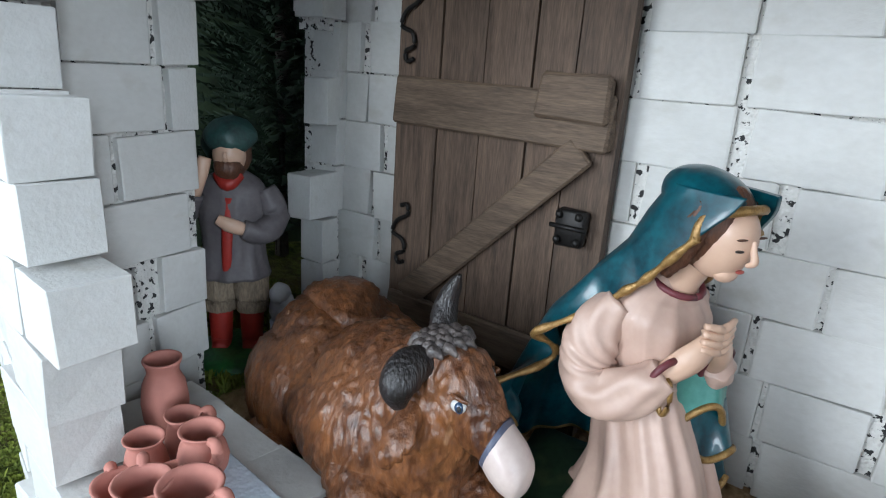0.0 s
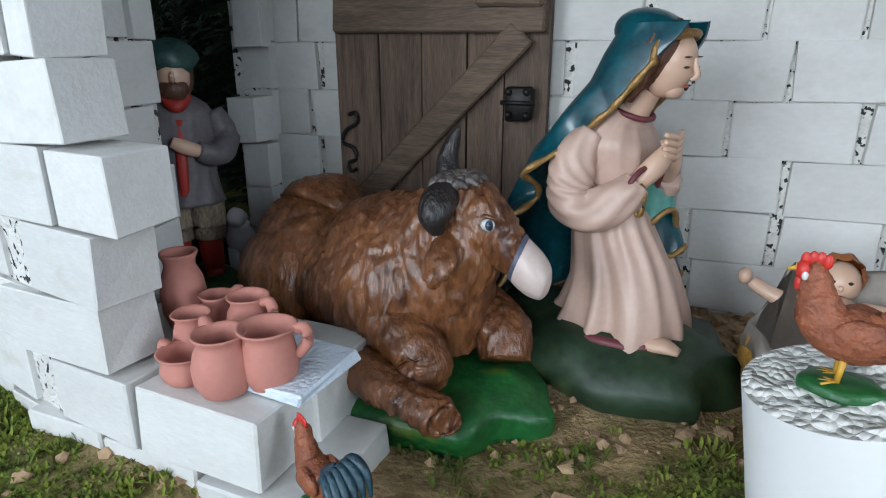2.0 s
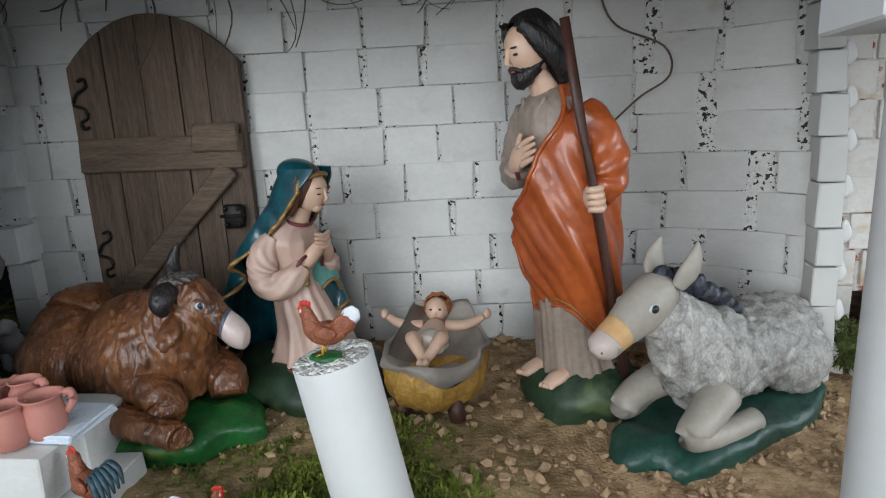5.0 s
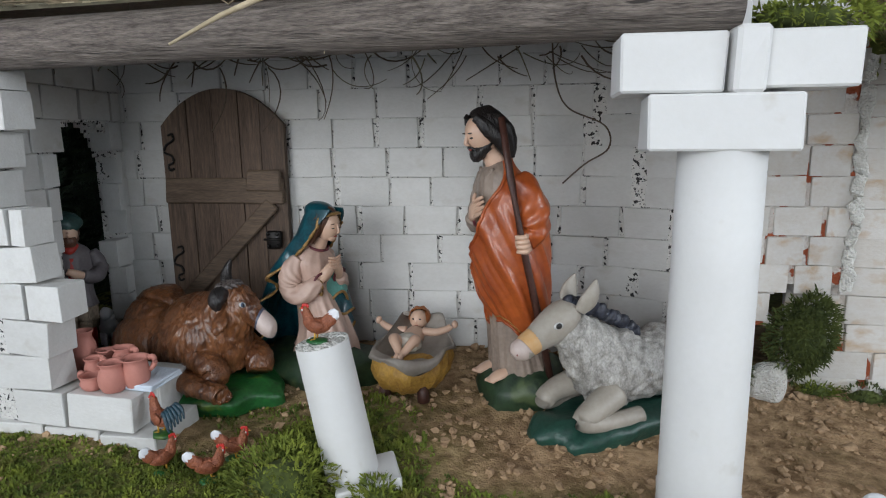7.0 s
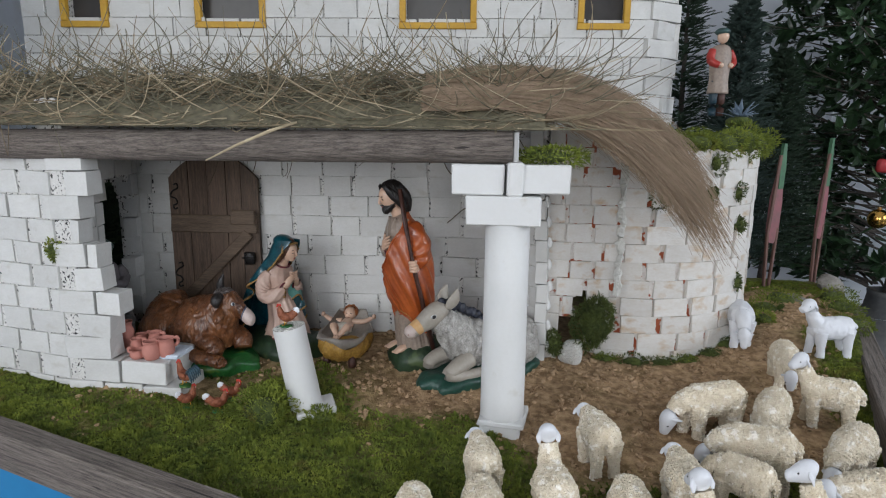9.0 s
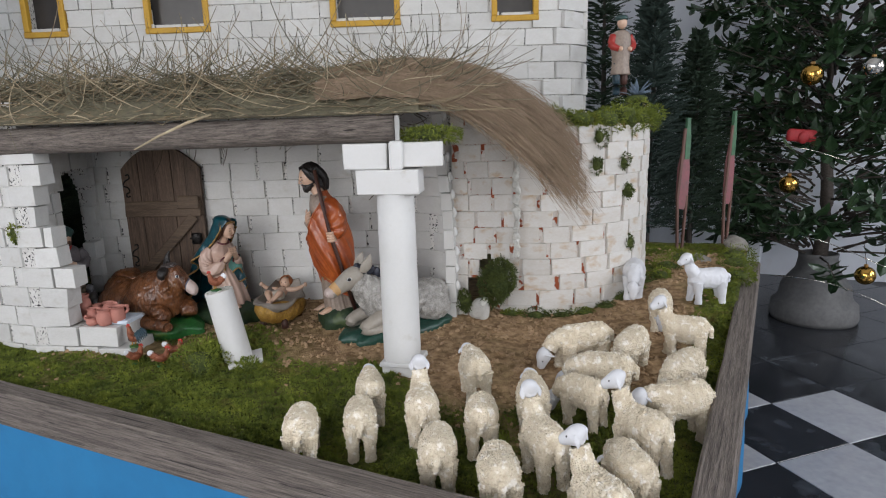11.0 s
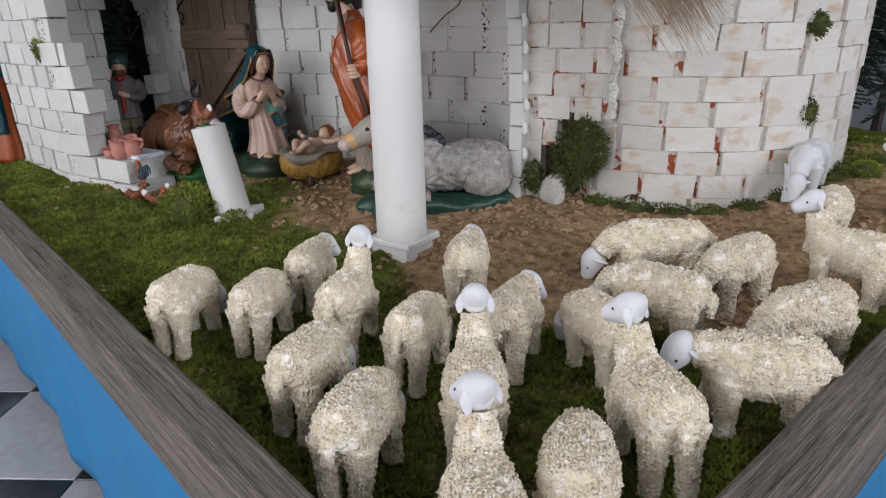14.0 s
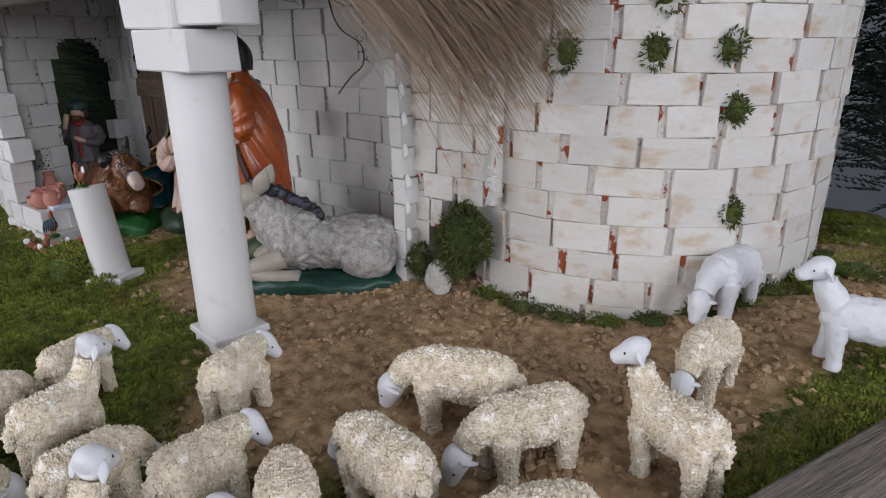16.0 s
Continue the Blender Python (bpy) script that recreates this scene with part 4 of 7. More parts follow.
def broken_column():
    c = empty("broken_column", pose(0, 0, 0))
    tagged(c, "short leaning white foam column with a rough broken top", "column")
    f = Form()
    b, t = Vector((-0.543, 0.05, 0.02)), Vector((-0.584, 0.044, 0.255))
    f.tube([b.lerp(t, k / 6) for k in range(7)], [0.0452, 0.0446, 0.0443, 0.0440, 0.0438, 0.0435, 0.0435], "foam_white", 40, caps=False)
    f.thing("shaft", None, c)
    top = Form()
    n, m = 36, 9
    d = (t - b).normalized()
    a1 = d.cross(Vector((0, 1, 0))).normalized()
    a2 = d.cross(a1)
    rr = []
    for i in range(m, -1, -1):
        rad = 0.0434 * i / m + 0.0002
        rr.append([t + (a1 * math.cos(2 * math.pi * j / n) + a2 * math.sin(2 * math.pi * j / n)) * rad + d * (0.0 if i == m else 0.0045 * noise.noise(Vector((rad * math.cos(2 * math.pi * j / n) * 90, rad * math.sin(2 * math.pi * j / n) * 90, 2))) + 0.001) for j in range(n)])
    top.rings(rr, "foam_raw", False)
    top.thing("broken_top", None, c, False)["label"] = "crumbly broken foam surface"
    Form().block((-0.517, 0.042, 0.020), (0.105, 0.095, 0.022), "foam_white", Matrix.Rotation(radians(20), 3, "Z") @ Matrix.Rotation(radians(-6), 3, "Y"), 0.003, rnd, 0.002).thing("foot_slab", None, c, False)


broken_column()


# ---- plank door ----
def door():
    d = empty("door_1", pose(-0.99, 0.572, 0.0))
    tagged(d, "dark arched plank door leaning shut against the brick wall", "door", kind="structure")
    hw, low = 0.158, 0.03
    xs = [-hw, -0.088, -0.022, 0.045, 0.098, hw]
    arch = lambda x: 0.70 - 0.088 * abs(x / hw) ** 2.1
    for i in range(5):
        a, b = xs[i] + 0.0012, xs[i + 1] - 0.0012
        f = Form()
        rings_ = []
        n = 6
        outline = [(a, low), (b, low)] + [(b + (a - b) * k / n, arch(b + (a - b) * k / n)) for k in range(n + 1)]
        dy = 0.0016 * (i % 2)
        rings_ = [[Vector((x, y + dy, z)) for x, z in outline] for y in (-0.012, 0.006)]
        f.rings(rings_, "door_wood")
        f.thing("plank", parent=d, smooth=False)
    Form().block((0.0, -0.019, 0.455), (0.306, 0.014, 0.062), "brace_wood", None, 0.003, rnd, 0.002).thing("ledge", parent=d, smooth=False)
    Form().block((0.105, -0.027, 0.480), (0.085, 0.012, 0.050), "brace_wood", None, 0.004, rnd, 0.003).thing("ledge_patch", parent=d, smooth=False)
    Form().block((0.0, -0.019, 0.155), (0.30, 0.014, 0.056), "brace_wood", None, 0.003, rnd, 0.002).thing("ledge", parent=d, smooth=False)
    Form().block((0.002, -0.0195, 0.302), (0.345, 0.013, 0.038), "brace_wood", Matrix.Rotation(radians(-45), 3, "Y"), 0.003, rnd, 0.002).thing("brace", parent=d, smooth=False)["label"] = "paler diagonal brace"
    latch = Form().block((0.122, -0.026, 0.335), (0.036, 0.012, 0.044), "iron", None, 0.003, rnd, 0.003)
    for k in range(4):
        latch.ball((0.110 + 0.024 * (k % 2), -0.033, 0.32 + 0.03 * (k // 2)), 0.005, "iron", 8)
    latch.tube([(0.10, -0.034, 0.336), (0.145, -0.034, 0.336)], 0.003, "iron", 8)
    latch.thing("latch", parent=d)
    for z in (0.545, 0.265):
        f = Form().smooth_tube([(-0.138, -0.016, z + 0.045), (-0.126, -0.018, z + 0.048), (-0.124, -0.018, z + 0.034), (-0.143, -0.018, z + 0.022), (-0.150, -0.018, z + 0.004), (-0.132, -0.018, z - 0.004), (-0.128, -0.018, z - 0.02), (-0.142, -0.018, z - 0.028), (-0.138, -0.018, z - 0.04), (-0.128, -0.018, z - 0.036)], [0.003] * 10, "iron", 8, 4)
        f.thing("hinge", parent=d)["label"] = "curled black iron hinge"


door()


# ---- statues ----
def pleats(size, freq, speed, seedv):
    """Irregular hanging folds for a tube, deepest at its start."""
    def g(t, th):
        p = Vector((math.cos(th) * freq, math.sin(th) * freq, t * speed + seedv))
        return 1 + size * (1 - 0.8 * t) * (0.9 * noise.noise(p) + 0.55 * noise.noise(p * 2.1) + 0.07 * math.sin(11 * th + 2 * t))
    return g


def kneeling_woman():
    f = Form()
    # faceted mound
    f.smooth_tube([(0.0, 0, -0.02), (0.0, 0, 0.02), (0.0, 0, 0.05), (0.0, 0, 0.066)], [(0.166, 0.116), (0.170, 0.120), (0.152, 0.106), (0.10, 0.068)], "statue_green", 26, 3, up=(0, 1, 0), fold=lambda t, th: 1 + 0.05 * math.sin(5 * th + 2 * t) + 0.04 * math.sin(9 * th))
    # kneeling dress, its folds spreading towards the hem
    f.smooth_tube([(0.022, 0, 0.050), (0.024, 0, 0.080), (0.018, 0, 0.125), (0.000, 0, 0.18), (-0.008, 0, 0.22), (-0.008, 0, 0.26), (-0.005, 0, 0.295), (0.002, 0, 0.318), (0.012, 0, 0.332)],
                  [(0.088, 0.072), (0.082, 0.067), (0.068, 0.058), (0.053, 0.050), (0.047, 0.047), (0.048, 0.053), (0.043, 0.057), (0.028, 0.042), (0.014, 0.018)], "dress", 110, 8, up=(0, 1, 0), fold=pleats(0.30, 2.2, 0.9, 3.0))
    # mantle: from the hood down the back, its edges waving outwards
    axis = [(-0.104, 0.040), (-0.100, 0.10), (-0.086, 0.16), (-0.068, 0.22), (-0.046, 0.28), (-0.020, 0.325), (0.004, 0.36), (0.018, 0.392), (0.026, 0.424)]
    wide = [0.108, 0.102, 0.096, 0.088, 0.080, 0.064, 0.050, 0.043, 0.034]
    deep = [0.082, 0.078, 0.072, 0.064, 0.056, 0.050, 0.046, 0.046, 0.034]
    open_ = [84, 88, 76, 84, 74, 82, 96, 112, 140]

    def mantle(u, v):
        k = v * (len(axis) - 1)
        i = min(int(k), len(axis) - 2)
        w = k - i
        w = w * w * (3 - 2 * w) * 0.3 + w * 0.7
        mixed = lambda a: a[i] + (a[i + 1] - a[i]) * w
        cx, cz = axis[i][0] + (axis[i + 1][0] - axis[i][0]) * w, axis[i][1] + (axis[i + 1][1] - axis[i][1]) * w
        side = 2 * u - 1
        ang = side * radians(mixed(open_))
        low = 1 - smoothstep(0.45, 0.75, v)
        g = 1 + low * 0.16 * noise.noise(Vector((math.cos(ang) * 2.6, math.sin(ang) * 2.6, v * 2.2 + 3))) + low * 0.05 * math.sin(13 * ang + 5 * v)
        rim = smoothstep(0.72, 1.0, abs(side))
        g *= 1 + low * rim * (0.30 + 0.42 * math.sin(v * 26.0))
        lean = 0.026 * smoothstep(0.70, 0.95, v) * rim
        return Vector((cx - mixed(deep) * g * math.cos(ang) + lean, mixed(wide) * g * math.sin(ang), cz - 0.030 * rim * smoothstep(0.30, 0.65, v) * (1 - smoothstep(0.72, 0.92, v)) - 0.012 * low * rim))

    f.sheet(mantle, 96, 110, "teal", "teal", 0.0035)
    f.ball((0.024, 0, 0.410), (0.045, 0.0365, 0.028), "teal", 36, Matrix.Rotation(radians(16), 3, "Y"), keep=lambda c_: c_.z > 0.400)
    for u in (0.0, 1.0):
        f.tube([mantle(u, k / 90) for k in range(0, 79)], [0.0040 + 0.001 * math.sin(k * 1.3) for k in range(79)], "gold", 8)
    f.tube([mantle(k / 60, 0.0) for k in range(61)], 0.0046, "gold", 8)
    f.smooth_tube([mantle(0.0, 0.86), (0.052, -0.034, 0.402), (0.068, -0.018, 0.410), (0.073, 0.0, 0.412), (0.068, 0.018, 0.410), (0.052, 0.034, 0.402), mantle(1.0, 0.86)], [0.0045] * 7, "gold", 8, 6)
    # hair, head, neck
    tilt = Matrix.Rotation(radians(20), 3, "Y")
    f.ball((0.034, 0, 0.388), (0.034, 0.0345, 0.043), "ginger_hair", 26, tilt, bump=0.08, freq=60)
    for s in (-1, 1):
        f.smooth_tube([(0.048, s * 0.026, 0.412), (0.043, s * 0.032, 0.388), (0.030, s * 0.033, 0.362), (0.018, s * 0.032, 0.342)], [(0.006, 0.010), (0.008, 0.012), (0.008, 0.012), (0.005, 0.007)], "ginger_hair", 14, 6, fold=lambda t, th: 1 + 0.12 * math.sin(5 * th + 22 * t))
    f.ball((0.047, 0, 0.380), (0.0300, 0.0258, 0.0375), "skin", 30, Matrix.Rotation(radians(18), 3, "Y"))
    f.smooth_tube([(0.0765, 0, 0.386), (0.0790, 0, 0.377), (0.0815, 0, 0.3685), (0.0755, 0, 0.3640)], [(0.002, 0.003), (0.0026, 0.003), (0.0036, 0.0034), (0.003, 0.002)], "skin", 12, 4, up=(1, 0, 0))
    f.ball((0.0560, 0, 0.3530), (0.0110, 0.0125, 0.0105), "skin", 18)
    f.ball((0.0705, 0, 0.3565), (0.0026, 0.0052, 0.0018), "lip", 10)
    for s in (-1, 1):
        f.ball((0.0742, s * 0.0115, 0.3770), (0.0026, 0.0052, 0.0013), "dark_hair", 10)
        f.ball((0.0752, s * 0.0125, 0.3875), (0.0026, 0.0070, 0.0009), "ginger_hair", 8)
    f.smooth_tube([(0.002, 0, 0.312), (0.020, 0, 0.342), (0.034, 0, 0.365)], [0.021, 0.0165, 0.017], "skin", 16, 4)
    f.tube([Vector((0.010 + 0.022 * math.cos(a), 0.025 * math.sin(a), 0.326 - 0.008 * math.cos(a))) for a in [2 * math.pi * k / 20 for k in range(21)]], 0.0034, "wine", 8)
    # arms crossed to the breast
    for s in (-1, 1):
        f.smooth_tube([(-0.014, s * 0.042, 0.300), (-0.026, s * 0.061, 0.268), (-0.022, s * 0.069, 0.228), (0.004, s * 0.064, 0.214), (0.034, s * 0.044, 0.236), (0.044, s * 0.034, 0.250)], [0.022, 0.026, 0.028, 0.026, 0.022, 0.017], "dress", 40, 7, fold=lambda t, th: 1 + 0.07 * math.sin(3 * th + 15 * t) + 0.05 * math.sin(7 * th - 22 * t))
        f.tube([Vector((0.044 + 0.014 * math.cos(a) * 0.5, s * 0.034 + 0.018 * math.sin(a), 0.25 + 0.018 * math.cos(a))) for a in [2 * math.pi * k / 14 for k in range(15)]], 0.0034, "wine", 8)
        f.smooth_tube([(0.042, s * 0.032, 0.250), (0.057, s * 0.018, 0.272), (0.060, -s * 0.004, 0.290)], [0.0115, (0.0105, 0.014), (0.006, 0.012)], "skin", 14, 5)
        for k in range(4):
            f.smooth_tube([(0.058 + 0.002 * s, s * 0.012, 0.274 + 0.0065 * k), (0.067, -s * 0.004, 0.279 + 0.0075 * k), (0.063, -s * 0.020, 0.283 + 0.0075 * k)], [0.0044, 0.0044, 0.0028], "skin", 8, 3)
    # end of the mantle over the far arm: two ruffles with gilt edges
    for z0, z1, reach, mat in ((0.262, 0.180, 0.030, "lining"), (0.205, 0.148, 0.042, "teal"), (0.168, 0.108, 0.040, "teal")):
        def ruffle(u, v):
            # u along the edge, v from the top down to it
            wave = math.sin(u * 9.0 + z0 * 30) * 0.013 * v
            return Vector((0.024 + reach * (0.55 + 0.45 * v) * math.sin(0.25 + u * 1.9) + 0.35 * wave, 0.002 + 0.062 * u - 0.030 * v * (1 - u), z0 + (z1 - z0) * v * (0.82 + 0.18 * math.cos(u * 7.0)) + wave))
        f.sheet(ruffle, 40, 16, mat, "lining", 0.004)
        f.tube([ruffle(k / 40, 1.0) for k in range(41)], 0.0038, "gold", 8)
    f.tube([Vector((0.052 + 0.006 * math.sin(a), -0.040, 0.232 - 0.018 * math.cos(a))) for a in [2 * math.pi * k / 12 for k in range(13)]], 0.0026, "gold", 6)
    # hem and foot
    f.smooth_tube([(0.00, -0.074, 0.058), (0.04, -0.070, 0.060), (0.075, -0.054, 0.060), (0.100, -0.030, 0.068)], [0.005, 0.007, 0.007, 0.006], "wine", 10, 4)
    f.smooth_tube([(0.078, -0.042, 0.062), (0.100, -0.037, 0.066), (0.118, -0.033, 0.062)], [(0.012, 0.009), (0.013, 0.009), (0.008, 0.004)], "skin", 12, 4)
    f.roughen(["statue_green"], 0.014, 22)
    ob = f.thing("kneeling_woman_statue", pose(-0.722, 0.432, ground_z(-0.722, 0.432) - 0.005, 0, 0, -27) @ Matrix.Diagonal((0.90, 0.90, 0.90, 1)))
    return tagged(ob, "painted plaster statue of a kneeling woman in teal cloak", "statue")


M["ginger_hair"] = surface("ginger_hair", (0.13, 0.055, 0.028), (0.06, 0.025, 0.014), 0.5, 60, 0.9, 0.6, 90, 0.003, stretch=(3, 3, 0.8))
M["lip"] = surface("lip", (0.42, 0.09, 0.07), None, 0.4, 60, 0.4, 0.0)
kneeling_woman()


def standing_man():
    f = Form()
    f.smooth_tube([(0, 0, -0.02), (0, 0, 0.02), (0, 0, 0.05), (0, 0, 0.062)], [(0.100, 0.094), (0.102, 0.096), (0.090, 0.082), (0.07, 0.062)], "statue_green", 22, 3, up=(0, 1, 0), fold=lambda t, th: 1 + 0.06 * math.sin(5 * th + 2 * t) + 0.04 * math.sin(8 * th))
    f.smooth_tube([(0.0, 0, 0.058), (0.002, 0, 0.10), (0.004, 0, 0.17), (0.002, 0, 0.26), (0.0, 0, 0.36), (0.0, 0, 0.44), (-0.002, 0, 0.49), (0.0, 0, 0.512)],
                  [(0.066, 0.068), (0.060, 0.062), (0.053, 0.057), (0.047, 0.053), (0.042, 0.052), (0.045, 0.058), (0.037, 0.050), (0.018, 0.022)], "taupe", 110, 9, up=(0, 1, 0), fold=pleats(0.20, 3.0, 1.0, 7.0))

    # cloak: over one shoulder, round the back and across the front, open at the breast
    def cloak(u, v):
        z = 0.155 + 0.36 * v
        ease = lambda a, b, lo, hi: a + (b - a) * smoothstep(lo, hi, v)
        t0 = radians(ease(-32, 18, 0.30, 0.72) + ease(0, 52, 0.72, 1.0) + 7 * math.sin(v * 9))
        t1 = radians(ease(292, 250, 0.20, 0.65) + ease(0, -20, 0.65, 1.0) + 8 * math.sin(v * 12))
        a = t0 + (t1 - t0) * u
        body = 0.060 + 0.018 * math.sin(min(1.0, v * 1.15) * math.pi) - 0.036 * smoothstep(0.80, 1.0, v)
        # slanting folds that run from the shoulder down across the front
        q = a * 1.3 + v * 2.6
        ridge_ = noise.noise(Vector((q * 2.1, v * 0.9, 4.0))) * 0.6 + noise.noise(Vector((q * 4.6, v * 1.6, 9.0))) * 0.35 + 0.22 * math.sin(q * 7.0)
        g = 1 + 0.15 * (1 - 0.75 * smoothstep(0.7, 1.0, v)) * ridge_
        edge_ = smoothstep(0.10, 0.0, u) + smoothstep(0.90, 1.0, u)
        g *= 1 + 0.10 * edge_
        drop = (0.030 * math.cos(a - 2.4) - 0.018 * math.sin(3 * a)) * (1 - smoothstep(0.0, 0.5, v))
        return Vector((-0.008 + body * g * math.cos(a), 0.010 + body * 1.10 * g * math.sin(a), z - drop))

    f.sheet(cloak, 150, 70, "orange", "orange", 0.005)
    f.tube([cloak(k / 80, 0.0) for k in range(81)], 0.0030, "orange", 8)
    f.tube([cloak(k / 30 * 0.45, 0.03) for k in range(31)], 0.0016, "gold", 6)
    f.tube([cloak(0.0, k / 40) for k in range(41)], 0.0038, "orange", 8)
    # arms: one hand on the breast, one holding the staff
    f.smooth_tube([(-0.01, -0.052, 0.480), (-0.002, -0.076, 0.438), (0.016, -0.080, 0.392), (0.034, -0.056, 0.386), (0.050, -0.030, 0.402)], [0.026, 0.028, 0.027, 0.024, 0.019], "taupe", 36, 7, fold=lambda t, th: 1 + 0.06 * math.sin(3 * th + 15 * t) + 0.04 * math.sin(6 * th - 24 * t))
    f.tube([Vector((0.050 + 0.010 * math.cos(a), -0.028 + 0.012 * math.cos(a), 0.403 + 0.019 * math.sin(a))) for a in [2 * math.pi * k / 14 for k in range(15)]], 0.0035, "wine", 8)
    f.smooth_tube([(0.050, -0.032, 0.402), (0.060, -0.010, 0.418), (0.058, 0.012, 0.434)], [0.013, (0.009, 0.017), (0.006, 0.013)], "skin", 14, 5)
    for k in range(4):
        f.smooth_tube([(0.062, 0.000, 0.408 + 0.009 * k), (0.060, 0.018, 0.416 + 0.0095 * k), (0.055, 0.034, 0.422 + 0.0095 * k)], [0.0050, 0.0046, 0.003], "skin", 8, 3)
    f.smooth_tube([(0.058, -0.008, 0.428), (0.060, 0.000, 0.446), (0.058, 0.006, 0.456)], [0.005, 0.0046, 0.003], "skin", 8, 3)
    f.smooth_tube([(-0.012, 0.056, 0.476), (-0.024, 0.086, 0.425), (-0.018, 0.096, 0.375), (0.002, 0.094, 0.360)], [0.028, 0.034, 0.030, 0.022], "orange", 40, 7, fold=lambda t, th: 1 + 0.08 * math.sin(3 * th + 14 * t) + 0.05 * math.sin(5 * th - 21 * t))
    f.ball((0.010, 0.098, 0.356), (0.018, 0.016, 0.021), "skin", 18)
    for k in range(4):
        f.smooth_tube([(0.0, 0.102, 0.342 + 0.0095 * k), (0.018, 0.118, 0.342 + 0.0095 * k), (0.031, 0.106, 0.343 + 0.0095 * k)], [0.0056, 0.0058, 0.0042], "skin", 8, 3)
    f.tube([(0.022, 0.088, 0.602), (0.022, 0.098, 0.48), (0.018, 0.108, 0.355), (-0.006, 0.096, 0.20), (-0.028, 0.082, 0.05)], [0.0070, 0.0076, 0.0076, 0.0080, 0.0080], "staff", 10)
    # open collar
    f.smooth_tube([(0.022, -0.028, 0.502), (0.036, -0.008, 0.474), (0.040, 0.004, 0.456)], [0.004, 0.004, 0.003], "taupe", 8, 5)
    f.smooth_tube([(0.022, 0.028, 0.502), (0.036, 0.012, 0.474), (0.040, 0.005, 0.456)], [0.004, 0.004, 0.003], "taupe", 8, 5)
    # head bent forward
    first = len(f.v)
    tilt = Matrix.Rotation(radians(16), 3, "Y")
    f.smooth_tube([(-0.002, 0, 0.49), (0.010, 0, 0.53), (0.016, 0, 0.55)], [0.025, 0.019, 0.019], "skin", 14, 4)
    f.ball((0.018, 0, 0.572), (0.033, 0.029, 0.041), "skin", 28, tilt)
    f.smooth_tube([(0.049, 0, 0.585), (0.053, 0, 0.575), (0.0575, 0, 0.5655), (0.050, 0, 0.560)], [(0.0026, 0.003), (0.0034, 0.004), (0.0048, 0.004), (0.003, 0.002)], "skin", 12, 4, up=(1, 0, 0))
    f.ball((0.004, 0, 0.584), (0.041, 0.037, 0.043), "dark_hair", 34, tilt, keep=lambda c_: (c_.x - 0.005) * 0.95 - (c_.z - 0.582) * 0.35 < 0.017, bump=0.12, freq=70)
    for s in (-1, 1):
        f.smooth_tube([(0.030, s * 0.018, 0.612), (0.022, s * 0.032, 0.592), (0.002, s * 0.037, 0.560), (-0.010, s * 0.036, 0.530)], [(0.007, 0.010), (0.009, 0.013), (0.011, 0.015), (0.006, 0.009)], "dark_hair", 16, 6, fold=lambda t, th: 1 + 0.14 * math.sin(5 * th + 20 * t))
    f.smooth_tube([(-0.008, 0, 0.60), (-0.028, 0, 0.57), (-0.032, 0, 0.54), (-0.028, 0, 0.510)], [(0.032, 0.02), (0.036, 0.02), (0.034, 0.018), (0.024, 0.010)], "dark_hair", 30, 7, up=(1, 0, 0), fold=lambda t, th: 1 + 0.09 * math.sin(9 * th + 9 * t))
    f.smooth_tube([(0.012, 0, 0.556), (0.030, 0, 0.545), (0.041, 0, 0.534), (0.046, 0, 0.524)], [(0.026, 0.016), (0.0245, 0.016), (0.018, 0.014), (0.006, 0.006)], "dark_hair", 24, 6, fold=lambda t, th: 1 + 0.08 * math.sin(8 * th + 10 * t))
    for s in (-1, 1):
        f.smooth_tube([(0.0515, s * 0.001, 0.5565), (0.0500, s * 0.008, 0.5545), (0.0440, s * 0.015, 0.5480)], [0.0022, 0.0030, 0.0022], "dark_hair", 8, 4)
        f.ball((0.0480, s * 0.0125, 0.5745), (0.0030, 0.0060, 0.0020), "dark_hair", 10)
        f.ball((0.0485, s * 0.013, 0.5845), (0.0030, 0.0085, 0.0015), "dark_hair", 8)
    f.ball((0.0510, 0, 0.5515), (0.003, 0.006, 0.0022), "lip", 10)
    pivot = Vector((0.005, 0, 0.525))
    nod = Matrix.Rotation(radians(9), 3, "Y")
    f.v[first:] = [tuple(pivot + nod @ (Vector(p) - pivot)) for p in f.v[first:]]
    for s in (-1, 1):
        f.smooth_tube([(0.045, s * 0.028, 0.066), (0.072, s * 0.030, 0.064), (0.092, s * 0.032, 0.060)], [(0.014, 0.012), (0.016, 0.010), (0.011, 0.006)], "skin", 12, 4)
        for k in range(4):
            f.ball((0.094 - 0.002 * k, s * 0.032 + (k - 1.5) * 0.0062, 0.060), (0.007, 0.0034, 0.0045), "skin", 8)
    f.roughen(["statue_green"], 0.014, 22)
    lean = Matrix(((1, 0, -0.165, 0), (0, 1, 0, 0), (0, 0, 1, 0), (0, 0, 0, 1)))
    ob = f.thing("standing_man_statue", Matrix.Translation((-0.258, 0.375, ground_z(-0.258, 0.375))) @ lean @ Matrix.Rotation(radians(210), 4, "Z") @ Matrix(((0.94, 0, 0.10, 0), (0, 0.94, 0, 0), (0, 0, 0.925, 0), (0, 0, 0, 1))))
    return tagged(ob, "painted plaster statue of a bearded man with a staff", "statue")


standing_man()


